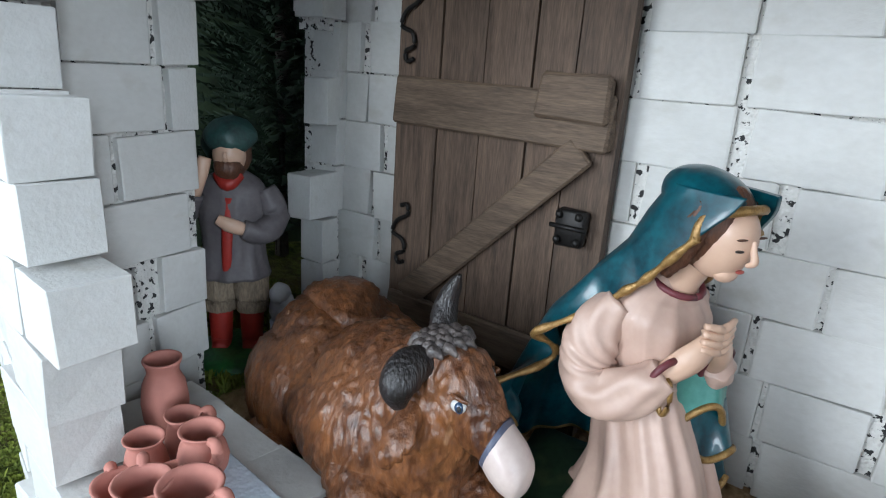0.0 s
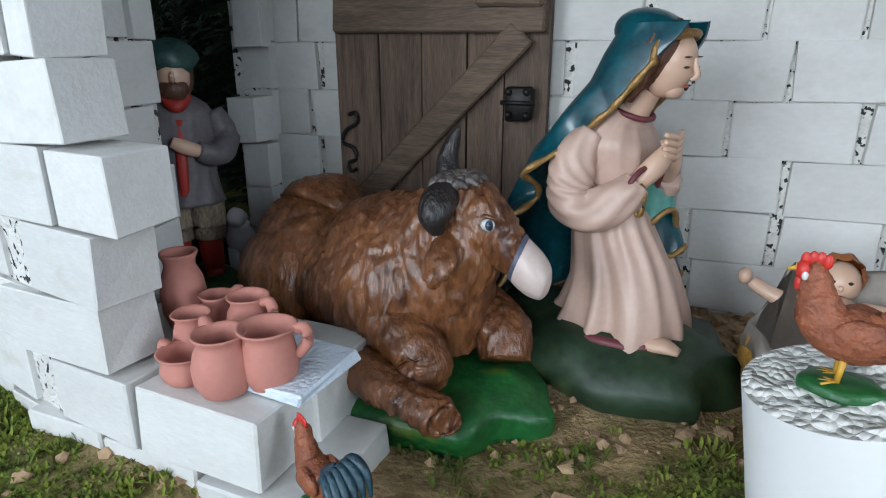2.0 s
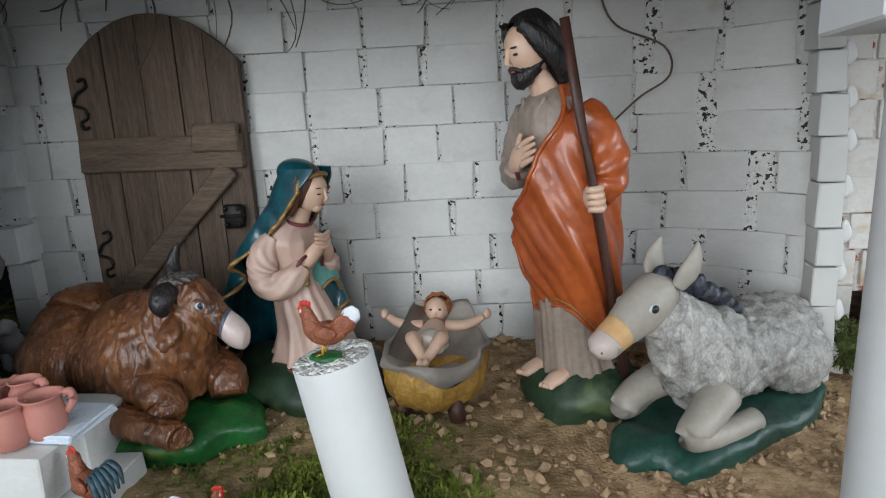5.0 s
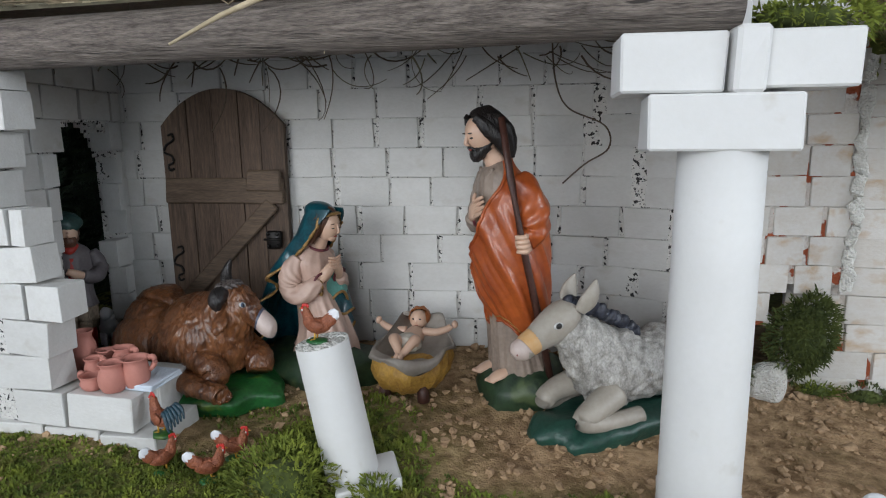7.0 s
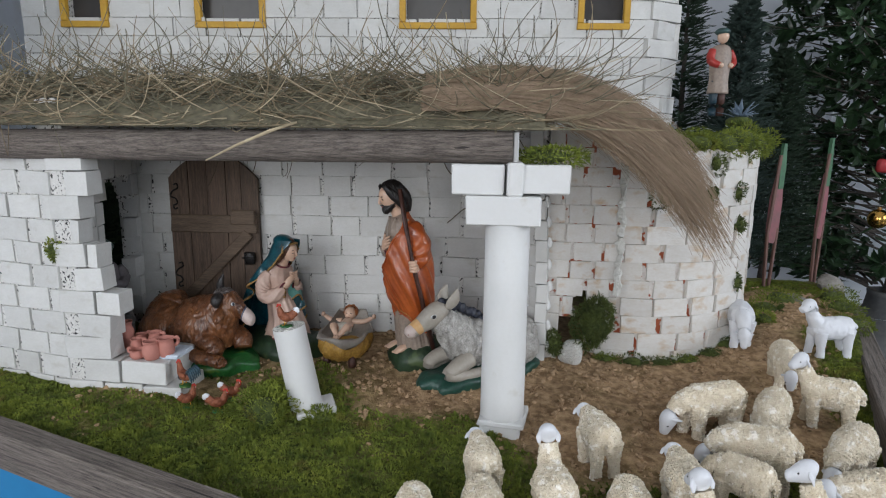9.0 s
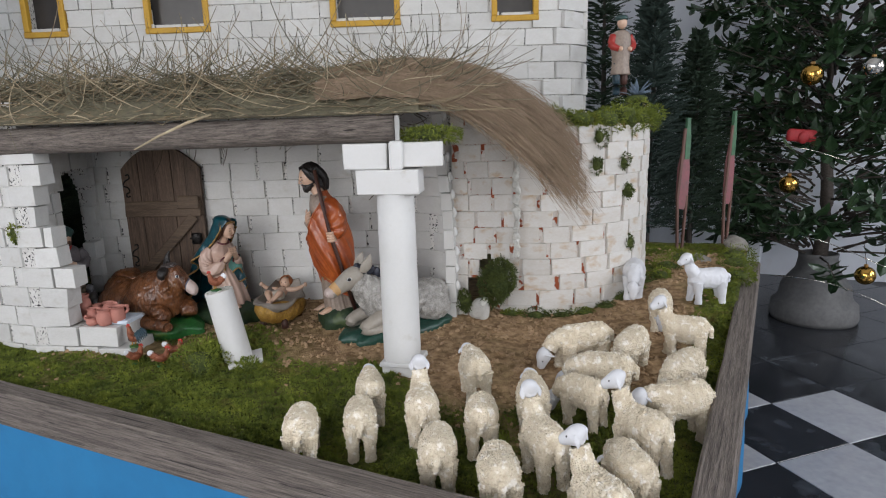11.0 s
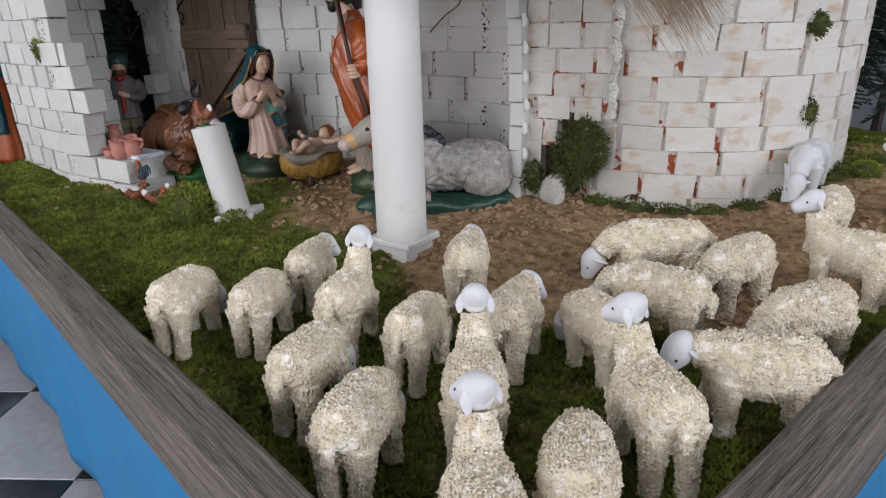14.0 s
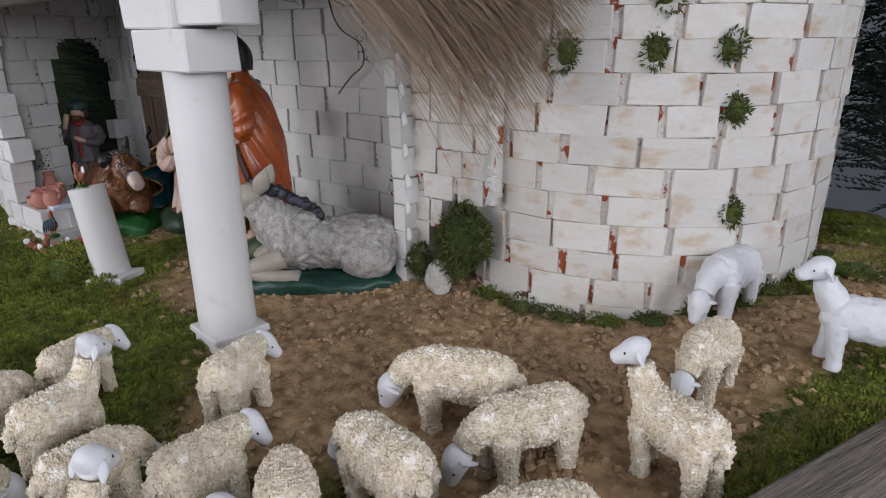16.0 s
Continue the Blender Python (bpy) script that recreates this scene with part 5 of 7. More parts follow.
def lying_ox():
    f = Form()
    f.smooth_tube([(-0.005, 0, -0.02), (-0.005, 0, 0.012), (-0.005, 0, 0.03), (-0.005, 0, 0.04)], [(0.210, 0.118), (0.215, 0.122), (0.198, 0.108), (0.17, 0.08)], "bright_green", 44, 4, up=(0, 1, 0), fold=lambda t, th: 1 + 0.05 * math.sin(5 * th + 2 * t) + 0.04 * math.sin(9 * th))
    # trunk, hollow before the hips, high over the shoulders
    f.smooth_tube([(-0.196, 0, 0.085), (-0.184, 0, 0.110), (-0.150, 0, 0.120), (-0.105, 0, 0.116), (-0.055, 0, 0.108), (0.00, 0, 0.112), (0.045, 0, 0.126), (0.085, 0, 0.138), (0.112, 0, 0.140)],
                  [(0.02, 0.02), (0.062, 0.066), (0.092, 0.092), (0.096, 0.090), (0.092, 0.080), (0.094, 0.086), (0.086, 0.096), (0.066, 0.084), (0.034, 0.046)], "ox_fur", 150, 16)
    for s in (-1, 1):
        f.ball((-0.122, s * 0.064, 0.092), (0.080, 0.050, 0.078), "ox_fur", 64)
        f.smooth_tube([(-0.10, s * 0.098, 0.052), (-0.03, s * 0.110, 0.045), (0.02, s * 0.104, 0.04)], [0.028, 0.024, 0.018], "ox_fur", 40, 10)
    f.smooth_tube([(-0.178, 0.0, 0.196), (-0.13, 0.0, 0.214), (-0.07, 0.0, 0.196)], [(0.036, 0.014), (0.044, 0.018), (0.024, 0.012)], "ox_fur", 40, 10)
    # thick neck and dewlap, with creases across
    f.smooth_tube([(0.000, 0, 0.120), (0.050, 0.002, 0.152), (0.084, 0.005, 0.188), (0.108, 0.008, 0.222), (0.118, 0.008, 0.240)], [(0.084, 0.106), (0.070, 0.098), (0.055, 0.074), (0.042, 0.050), (0.030, 0.036)], "ox_fur", 110, 18, up=(-1, 0, 0.3), fold=lambda t, th: 1 + 0.030 * abs(math.sin(15 * t + 1.4 * math.sin(th))) * smoothstep(0.15, 0.5, t))
    f.smooth_tube([(0.128, 0.0, 0.190), (0.112, -0.002, 0.150), (0.104, -0.004, 0.110), (0.096, -0.004, 0.070)], [(0.018, 0.020), (0.026, 0.028), (0.034, 0.034), (0.034, 0.032)], "ox_fur", 50, 12, up=(1, 0, 0))
    first = len(f.v)
    f.smooth_tube([(0.084, 0.008, 0.246), (0.100, 0.008, 0.250), (0.126, 0.005, 0.243), (0.156, -0.001, 0.226), (0.184, -0.006, 0.207)], [(0.022, 0.026), (0.036, 0.042), (0.036, 0.043), (0.029, 0.034), (0.0225, 0.026)], "ox_fur", 80, 14)
    f.smooth_tube([(0.181, -0.006, 0.208), (0.192, -0.008, 0.201), (0.208, -0.010, 0.192), (0.222, -0.011, 0.184), (0.228, -0.012, 0.181)], [(0.0232, 0.0268), (0.0240, 0.0270), (0.0232, 0.0250), (0.0180, 0.0185), (0.006, 0.007)], "muzzle", 34, 8)
    f.smooth_tube([(0.177, -0.005, 0.211), (0.183, -0.006, 0.207)], [(0.0240, 0.0278), (0.0236, 0.0274)], "blue_mark", 34, 3)
    for s in (-1, 1):
        f.ball((0.2190, -0.011 + s * 0.0125, 0.1915), (0.0050, 0.0046, 0.0062), "nostril", 12)
        f.ball((0.142, 0.002 + s * 0.0315, 0.250), (0.0090, 0.0046, 0.0062), "eye_white", 16)
        f.ball((0.1435, 0.002 + s * 0.0340, 0.250), (0.0056, 0.0036, 0.0054), "eye_blue", 14)
        f.ball((0.1445, 0.002 + s * 0.0365, 0.2502), (0.0030, 0.0020, 0.0030), "black", 10)
        f.smooth_tube([(0.130, 0.003 + s * 0.032, 0.2580), (0.142, 0.002 + s * 0.0350, 0.2590), (0.154, 0.001 + s * 0.031, 0.2550)], [0.0020, 0.0034, 0.0020], "ox_fur", 10, 5)
        # drooping ear, dark horn with a rounded tip
        f.smooth_tube([(0.098, 0.008 + s * 0.034, 0.240), (0.092, 0.008 + s * 0.058, 0.222), (0.090, 0.008 + s * 0.072, 0.208), (0.090, 0.008 + s * 0.078, 0.200)], [(0.010, 0.008), (0.018, 0.009), (0.014, 0.007), (0.004, 0.003)], "ox_fur", 20, 6)
    f.smooth_tube([(0.094, 0.030, 0.272), (0.086, 0.044, 0.290), (0.088, 0.050, 0.308), (0.096, 0.050, 0.324), (0.102, 0.048, 0.334)], [0.013, 0.014, 0.011, 0.007, 0.002], "dark_hair", 18, 6)
    f.smooth_tube([(0.098, -0.014, 0.274), (0.092, -0.034, 0.274), (0.090, -0.046, 0.262), (0.092, -0.048, 0.246)], [0.015, 0.018, 0.017, 0.006], "dark_hair", 20, 6)
    for k in range(26):
        a = 2.399 * k
        rr = 0.024 * math.sqrt(k / 26)
        p = Vector((0.104 + rr * math.cos(a), 0.007 + rr * math.sin(a) * 1.2, 0.288 - 5 * rr * rr))
        f.smooth_tube([p + Vector((-0.006, 0, -0.006)), p + Vector((0.002, 0, 0.003)), p + Vector((0.012, 0.002 * math.sin(k), -0.002))], [0.004, 0.0056, 0.0018], "forelock", 8, 4)
    swing = Matrix.Rotation(radians(34), 3, "Z") @ Matrix.Rotation(radians(-4), 3, "Y")
    pivot = Vector((0.10, 0.008, 0.245))
    short = lambda x: 0.90 * x if x < 0.042 else 0.0378 + 0.62 * (x - 0.042)
    f.v[first:] = [tuple(pivot + swing @ Vector((short(p[0] - pivot.x), (p[1] - pivot.y) * 0.98, (p[2] - pivot.z) * 1.08)) + Vector((0.002, -0.006, -0.028))) for p in f.v[first:]]
    # front legs folded forward
    f.smooth_tube([(0.055, -0.050, 0.10), (0.098, -0.056, 0.086), (0.122, -0.060, 0.070), (0.104, -0.078, 0.056)], [0.038, 0.032, 0.028, 0.020], "ox_fur", 50, 12)
    f.smooth_tube([(0.03, -0.088, 0.056), (0.08, -0.094, 0.054), (0.135, -0.092, 0.050), (0.172, -0.088, 0.047), (0.178, -0.088, 0.047)], [0.026, 0.026, 0.022, 0.022, 0.012], "ox_fur", 50, 12)
    f.smooth_tube([(0.07, 0.040, 0.10), (0.110, 0.042, 0.090), (0.142, 0.034, 0.078), (0.156, 0.020, 0.058)], [0.042, 0.036, 0.032, 0.025], "ox_fur", 50, 12)
    f.locks("ox_fur", 0.0046, (95, 95, 24), 0.012)
    f.roughen(["bright_green"], 0.014, 20)
    ob = f.thing("lying_ox_statue", pose(-0.958, 0.335, ground_z(-0.958, 0.335) - 0.008, 0, 0, -25) @ Matrix.Diagonal((1.0, 1.0, 0.90, 1)))
    return tagged(ob, "painted brown plaster ox lying on a green base", "statue")


M["forelock"] = surface("forelock", (0.16, 0.135, 0.125), (0.02, 0.016, 0.015), 0.42, 60, 1.0, 0.8, 120, 0.004, coat=0.1)
M["blue_mark"] = surface("blue_mark", (0.09, 0.10, 0.15), None, 0.4, 40, 0.5, 0.0)
M["nostril"] = surface("nostril", (0.30, 0.10, 0.09), None, 0.4, 40, 0.5, 0.0)
lying_ox()


def lying_donkey():
    f = Form()
    f.smooth_tube([(-0.02, 0, -0.02), (-0.02, 0, 0.012), (-0.02, 0, 0.03), (-0.02, 0, 0.040)], [(0.225, 0.098), (0.23, 0.102), (0.215, 0.092), (0.18, 0.07)], "jade", 44, 4, up=(0, 1, 0), fold=lambda t, th: 1 + 0.05 * math.sin(6 * th + 2 * t) + 0.03 * math.sin(11 * th))
    f.smooth_tube([(-0.190, 0, 0.075), (-0.180, 0, 0.095), (-0.15, 0, 0.108), (-0.09, 0, 0.112), (-0.02, 0, 0.110), (0.04, 0, 0.112), (0.085, 0, 0.115), (0.112, 0, 0.11)],
                  [(0.02, 0.02), (0.052, 0.052), (0.072, 0.074), (0.076, 0.076), (0.072, 0.072), (0.068, 0.074), (0.056, 0.07), (0.026, 0.034)], "donkey_wool", 150, 18)
    for s in (-1, 1):
        f.ball((-0.125, s * 0.046, 0.080), (0.064, 0.042, 0.056), "donkey_wool", 64)
        f.smooth_tube([(0.07, s * 0.045, 0.085), (0.12, s * 0.056, 0.070), (0.145, s * 0.058, 0.052), (0.10, s * 0.068, 0.042), (0.03, s * 0.075, 0.042)], [0.030, 0.025, 0.021, 0.018, 0.018], "donkey_skin", 18, 6)
    f.smooth_tube([(0.03, 0, 0.12), (0.075, -0.004, 0.155), (0.110, -0.008, 0.195), (0.135, -0.012, 0.228)], [(0.060, 0.085), (0.050, 0.070), (0.040, 0.052), (0.032, 0.040)], "donkey_wool", 110, 18, up=(-1, 0, 0.3))
    f.smooth_tube([(0.118, -0.012, 0.248), (0.138, -0.014, 0.245), (0.168, -0.016, 0.226), (0.205, -0.020, 0.202), (0.228, -0.022, 0.188), (0.238, -0.023, 0.182)], [(0.022, 0.024), (0.031, 0.036), (0.030, 0.035), (0.022, 0.025), (0.021, 0.021), (0.010, 0.010)], "donkey_skin", 28, 7)
    f.smooth_tube([(0.196, -0.019, 0.209), (0.214, -0.021, 0.197), (0.220, -0.0215, 0.193)], [(0.0232, 0.0265), (0.0226, 0.024), (0.021, 0.022)], "sand_patch", 26, 4)
    f.smooth_tube([(0.218, -0.021, 0.195), (0.232, -0.0225, 0.186), (0.241, -0.0235, 0.180)], [(0.0218, 0.0225), (0.0205, 0.0205), (0.009, 0.009)], "muzzle", 24, 5)
    for s in (-1, 1):
        f.ball((0.170, -0.016 + s * 0.027, 0.238), (0.011, 0.005, 0.0075), "eye_white", 12)
        f.ball((0.172, -0.016 + s * 0.030, 0.2385), (0.0065, 0.004, 0.006), "black", 12)
        f.smooth_tube([(0.122, -0.012 + s * 0.020, 0.258), (0.112, -0.012 + s * 0.028, 0.278), (0.104, -0.012 + s * 0.032, 0.300), (0.096, -0.012 + s * 0.030, 0.322)], [(0.012, 0.008), (0.020, 0.009), (0.015, 0.007), (0.002, 0.002)], "donkey_skin", 14, 6, up=(0, 1, 0))
        f.ball((0.240, -0.022 + s * 0.010, 0.188), (0.003, 0.004, 0.005), "nostril", 8)
    for k in range(26):
        t = k / 25
        p = Vector((0.132, -0.012, 0.270)).lerp(Vector((-0.015, 0, 0.188)), t)
        p.z += 0.012 * math.sin(t * 3.1)
        f.ball(p + Vector((0, rnd.uniform(-0.008, 0.008), rnd.uniform(-0.003, 0.006))), (0.013, 0.011, 0.015), "mane", 10, bump=0.3, freq=90)
    f.locks("donkey_wool", 0.0075, (52, 52, 30), 0.022)
    f.roughen(["jade"], 0.012, 20)
    ob = f.thing("lying_donkey_statue", pose(-0.054, 0.322, ground_z(-0.054, 0.322) - 0.006, 0, 0, 216) @ Matrix.Diagonal((1.07, 0.97, 0.93, 1)))
    return tagged(ob, "grey woolly plaster donkey lying on a dark green base", "statue")


lying_donkey()


def manger():
    f = Form()
    f.smooth_tube([(0, 0, 0.022), (0, 0, 0.04), (0, 0, 0.065), (0, 0, 0.09)], [(0.082, 0.062), (0.098, 0.076), (0.104, 0.084), (0.098, 0.080)], "straw_cast", 48, 6, up=(0, 1, 0), fold=lambda t, th: 1 + 0.05 * math.sin(17 * th + 5 * t) + 0.04 * math.sin(7 * th))
    for sx, sy in ((-1, -1), (1, -1), (-1, 1), (1, 1)):
        f.tube([(sx * 0.06, sy * 0.045, -0.012), (sx * 0.055, sy * 0.04, 0.04)], [0.014, 0.012], "staff", 10)
    n, m = 40, 16
    rr = []
    for i in range(m + 1):
        t = i / m
        rad = 0.02 + 0.98 * t
        ring = []
        for j in range(n):
            th = 2 * math.pi * j / n
            x, y = 0.108 * rad * math.cos(th) * (1 + 0.06 * math.sin(5 * th)), 0.088 * rad * math.sin(th) * (1 + 0.06 * math.sin(7 * th + 1))
            z = 0.078 + 0.026 * rad ** 2 + 0.045 * smoothstep(-0.02, -0.10, x) * rad + 0.005 * math.sin(5 * th + 8 * rad) * rad - (0.030 * (0.6 + 0.4 * math.sin(3 * th)) if t == 1 else 0)
            ring.append(Vector((x, y, z)))
        rr.append(ring)
    f.rings(rr, "grey_cloth", True)
    ob = f.thing("manger", pose(-0.494, 0.366, ground_z(-0.494, 0.366) + 0.0, 0, 0, -100))
    tagged(ob, "plaster manger of yellow straw with a grey cloth", "manger")
    g = Form()
    g.smooth_tube([(-0.045, 0, 0.118), (-0.025, 0, 0.112), (0.0, 0, 0.108), (0.02, 0, 0.105)], [(0.016, 0.013), (0.023, 0.017), (0.022, 0.018), (0.020, 0.017)], "skin", 18, 5)
    g.ball((-0.068, 0, 0.136), (0.020, 0.0195, 0.023), "skin", 20)
    g.ball((-0.075, 0, 0.141), (0.022, 0.0235, 0.024), "ginger", 22, keep=lambda c_: c_.x < -0.066 or abs(c_.y) > 0.016, bump=0.15, freq=120)
    g.ball((-0.0495, 0, 0.136), (0.003, 0.003, 0.004), "skin", 8)
    for s in (-1, 1):
        g.ball((-0.051, s * 0.007, 0.142), (0.002, 0.003, 0.0018), "dark_hair", 8)
        g.smooth_tube([(-0.036, s * 0.018, 0.120), (-0.036, s * 0.045, 0.120), (-0.042, s * 0.066, 0.126), (-0.046, s * 0.076, 0.132)], [0.0095, 0.0088, 0.0075, 0.0065], "skin", 12, 5)
        g.ball((-0.048, s * 0.083, 0.136), (0.008, 0.007, 0.009), "skin", 12)
        g.smooth_tube([(0.018, s * 0.011, 0.108), (0.038, s * 0.022, 0.128), (0.058, s * 0.006, 0.108), (0.072, -s * 0.002, 0.102)], [0.012, 0.011, 0.008, 0.007], "skin", 14, 5)
        g.ball((0.078, -s * 0.004, 0.104), (0.009, 0.006, 0.007), "skin", 10)
    g.ball((-0.048, 0, 0.1275), (0.002, 0.004, 0.0015), "lip", 8)
    g.smooth_tube([(0.002, 0, 0.108), (0.016, 0, 0.110), (0.032, 0, 0.112)], [(0.025, 0.020), (0.028, 0.022), (0.024, 0.016)], "loin", 20, 5, fold=lambda t, th: 1 + 0.08 * math.sin(5 * th + 9 * t))
    ob2 = g.thing("infant_statue", pose(-0.500, 0.372, ground_z(-0.494, 0.366) - 0.004, 0, 0, -96) @ Matrix.Diagonal((1.08, 1.06, 1.0, 1)))
    tagged(ob2, "painted plaster infant with arms spread on the grey cloth", "statue")


manger()


def shepherd():
    f = Form()
    f.smooth_tube([(0, 0, -0.02), (0, 0, 0.02), (0, 0, 0.035)], [(0.080, 0.075), (0.077, 0.070), (0.05, 0.045)], "bright_green", 24, 4, up=(0, 1, 0))
    for s in (-1, 1):
        f.smooth_tube([(0.024, s * 0.024, 0.034), (0.006, s * 0.024, 0.040), (0.003, s * 0.024, 0.07), (0, s * 0.024, 0.11)], [(0.012, 0.008), 0.016, 0.018, 0.019], "red_cloth", 16, 5)
        f.smooth_tube([(0.0, s * 0.024, 0.095), (0, s * 0.024, 0.13), (0, s * 0.018, 0.185)], [0.026, 0.029, 0.026], "fleece_brown", 40, 10)
    f.locks("fleece_brown", 0.004, (120, 120, 30), 0.01)
    f.smooth_tube([(0, 0, 0.155), (0, 0, 0.20), (0, 0, 0.26), (0, 0, 0.30), (0.004, 0, 0.320)], [(0.044, 0.054), (0.038, 0.047), (0.040, 0.052), (0.032, 0.045), (0.014, 0.016)], "jacket", 60, 6, up=(0, 1, 0), fold=pleats(0.12, 2.4, 2.0, 5.0))
    f.smooth_tube([(0.038, -0.004, 0.165), (0.040, -0.002, 0.22), (0.034, 0.002, 0.285)], [(0.007, 0.004), (0.008, 0.004), (0.010, 0.004)], "red_cloth", 10, 4, up=(1, 0, 0))
    f.smooth_tube([(0.020, -0.016, 0.318), (0.032, 0.0, 0.304), (0.020, 0.016, 0.318)], [0.008, 0.010, 0.008], "red_cloth", 12, 5)
    # one hand shades the eyes, the other rests on the chest
    f.smooth_tube([(0, -0.046, 0.292), (0.006, -0.066, 0.262), (0.026, -0.062, 0.262), (0.036, -0.046, 0.290)], [0.019, 0.021, 0.018, 0.014], "jacket", 24, 6, fold=lambda t, th: 1 + 0.06 * math.sin(3 * th + 15 * t))
    f.smooth_tube([(0.036, -0.046, 0.290), (0.040, -0.036, 0.318), (0.038, -0.028, 0.344)], [0.010, (0.008, 0.011), (0.005, 0.009)], "skin", 12, 5)
    f.smooth_tube([(0, 0.046, 0.292), (0.004, 0.064, 0.252), (0.028, 0.048, 0.232), (0.042, 0.022, 0.240)], [0.019, 0.021, 0.019, 0.014], "jacket", 24, 6, fold=lambda t, th: 1 + 0.06 * math.sin(3 * th + 15 * t))
    f.smooth_tube([(0.042, 0.022, 0.240), (0.050, 0.004, 0.248), (0.050, -0.012, 0.256)], [0.010, (0.008, 0.011), (0.005, 0.008)], "skin", 12, 5)
    f.ball((0.012, 0, 0.346), (0.027, 0.024, 0.031), "skin", 20)
    f.smooth_tube([(0.039, 0, 0.352), (0.043, 0, 0.345), (0.038, 0, 0.340)], [0.003, 0.004, 0.003], "skin", 8, 4)
    f.ball((0.022, 0, 0.326), (0.021, 0.021, 0.020), "ginger_hair", 20, bump=0.18, freq=70)
    f.ball((-0.006, 0, 0.345), (0.028, 0.029, 0.034), "ginger_hair", 20, bump=0.15, freq=70)
    f.ball((0.0, 0, 0.370), (0.038, 0.036, 0.028), "cap_green", 28, Matrix.Rotation(radians(10), 3, "Y"), bump=0.16, freq=50)
    f.smooth_tube([(-0.020, -0.024, 0.372), (-0.032, -0.034, 0.352), (-0.034, -0.034, 0.328)], [0.018, 0.018, 0.006], "cap_green", 16, 5)
    ob = f.thing("shepherd_statue", pose(-1.318, 0.415, 0.050, 0, 0, -48) @ Matrix.Diagonal((0.92, 0.92, 0.92, 1)))
    tagged(ob, "painted shepherd statue in grey jacket and green cap", "statue")
    g = Form()
    g.smooth_tube([(-0.03, 0, 0.03), (-0.015, 0, 0.035), (0.01, 0, 0.05), (0.02, 0, 0.075)], [0.016, 0.022, 0.022, 0.016], "sheep_white", 18, 5)
    g.smooth_tube([(0.018, 0, 0.085), (0.032, 0, 0.086), (0.045, 0, 0.078)], [0.014, 0.014, 0.007], "sheep_white", 14, 4)
    for sx, sy in ((-0.02, -0.012), (-0.02, 0.012), (0.014, -0.012), (0.014, 0.012)):
        g.tube([(sx, sy, 0.035), (sx + 0.004, sy, -0.01)], [0.009, 0.007], "sheep_white", 10)
    g.roughen(["sheep_white"], 0.003, 120)
    tagged(g.thing("lamb_statue", pose(-1.29, 0.485, 0.075, 0, 0, -60)), "small white lamb sitting beside the shepherd", "statue")


shepherd()


def robed_figure(name, m, body, over, label):
    """A standing robed figure, far behind the wall's end."""
    f = Form()
    f.smooth_tube([(0, 0, 0), (0, 0, 0.10), (0, 0, 0.24), (0, 0, 0.35), (0, 0, 0.40)], [(0.065, 0.065), (0.055, 0.06), (0.048, 0.055), (0.045, 0.06), (0.018, 0.02)], body, 36, 6, up=(0, 1, 0), fold=lambda t, th: 1 + 0.08 * (1 - t) * math.sin(8 * th + 2 * t))
    f.smooth_tube([(-0.02, 0, 0.10), (-0.02, 0, 0.20), (-0.015, 0, 0.30), (-0.01, 0, 0.385), (-0.005, 0, 0.405)], [(0.055, 0.072), (0.052, 0.07), (0.045, 0.066), (0.036, 0.05), (0.02, 0.03)], over, 36, 6, up=(0, 1, 0), fold=lambda t, th: 1 + 0.09 * (1 - t) * math.sin(7 * th + 1 + 2 * t))
    f.ball((0.008, 0, 0.44), (0.027, 0.025, 0.033), "skin", 18)
    f.ball((-0.004, 0, 0.45), (0.031, 0.03, 0.033), "ginger_hair", 18, keep=lambda c_: c_.x < 0.012)
    f.smooth_tube([(0, -0.055, 0.36), (0.03, -0.06, 0.31), (0.06, -0.02, 0.31)], [0.02, 0.02, 0.015], over, 14, 5)
    f.ball((0.065, 0.0, 0.315), (0.035, 0.05, 0.028), "loin", 18, bump=0.12, freq=50)
    return tagged(f.thing(name, m), label, "statue")


robed_figure("robed_statue", pose(-1.72, 0.225, ground_z(-1.72, 0.225), 0, 0, 60), "orange", "teal", "painted robed statue in teal and orange behind the wall")


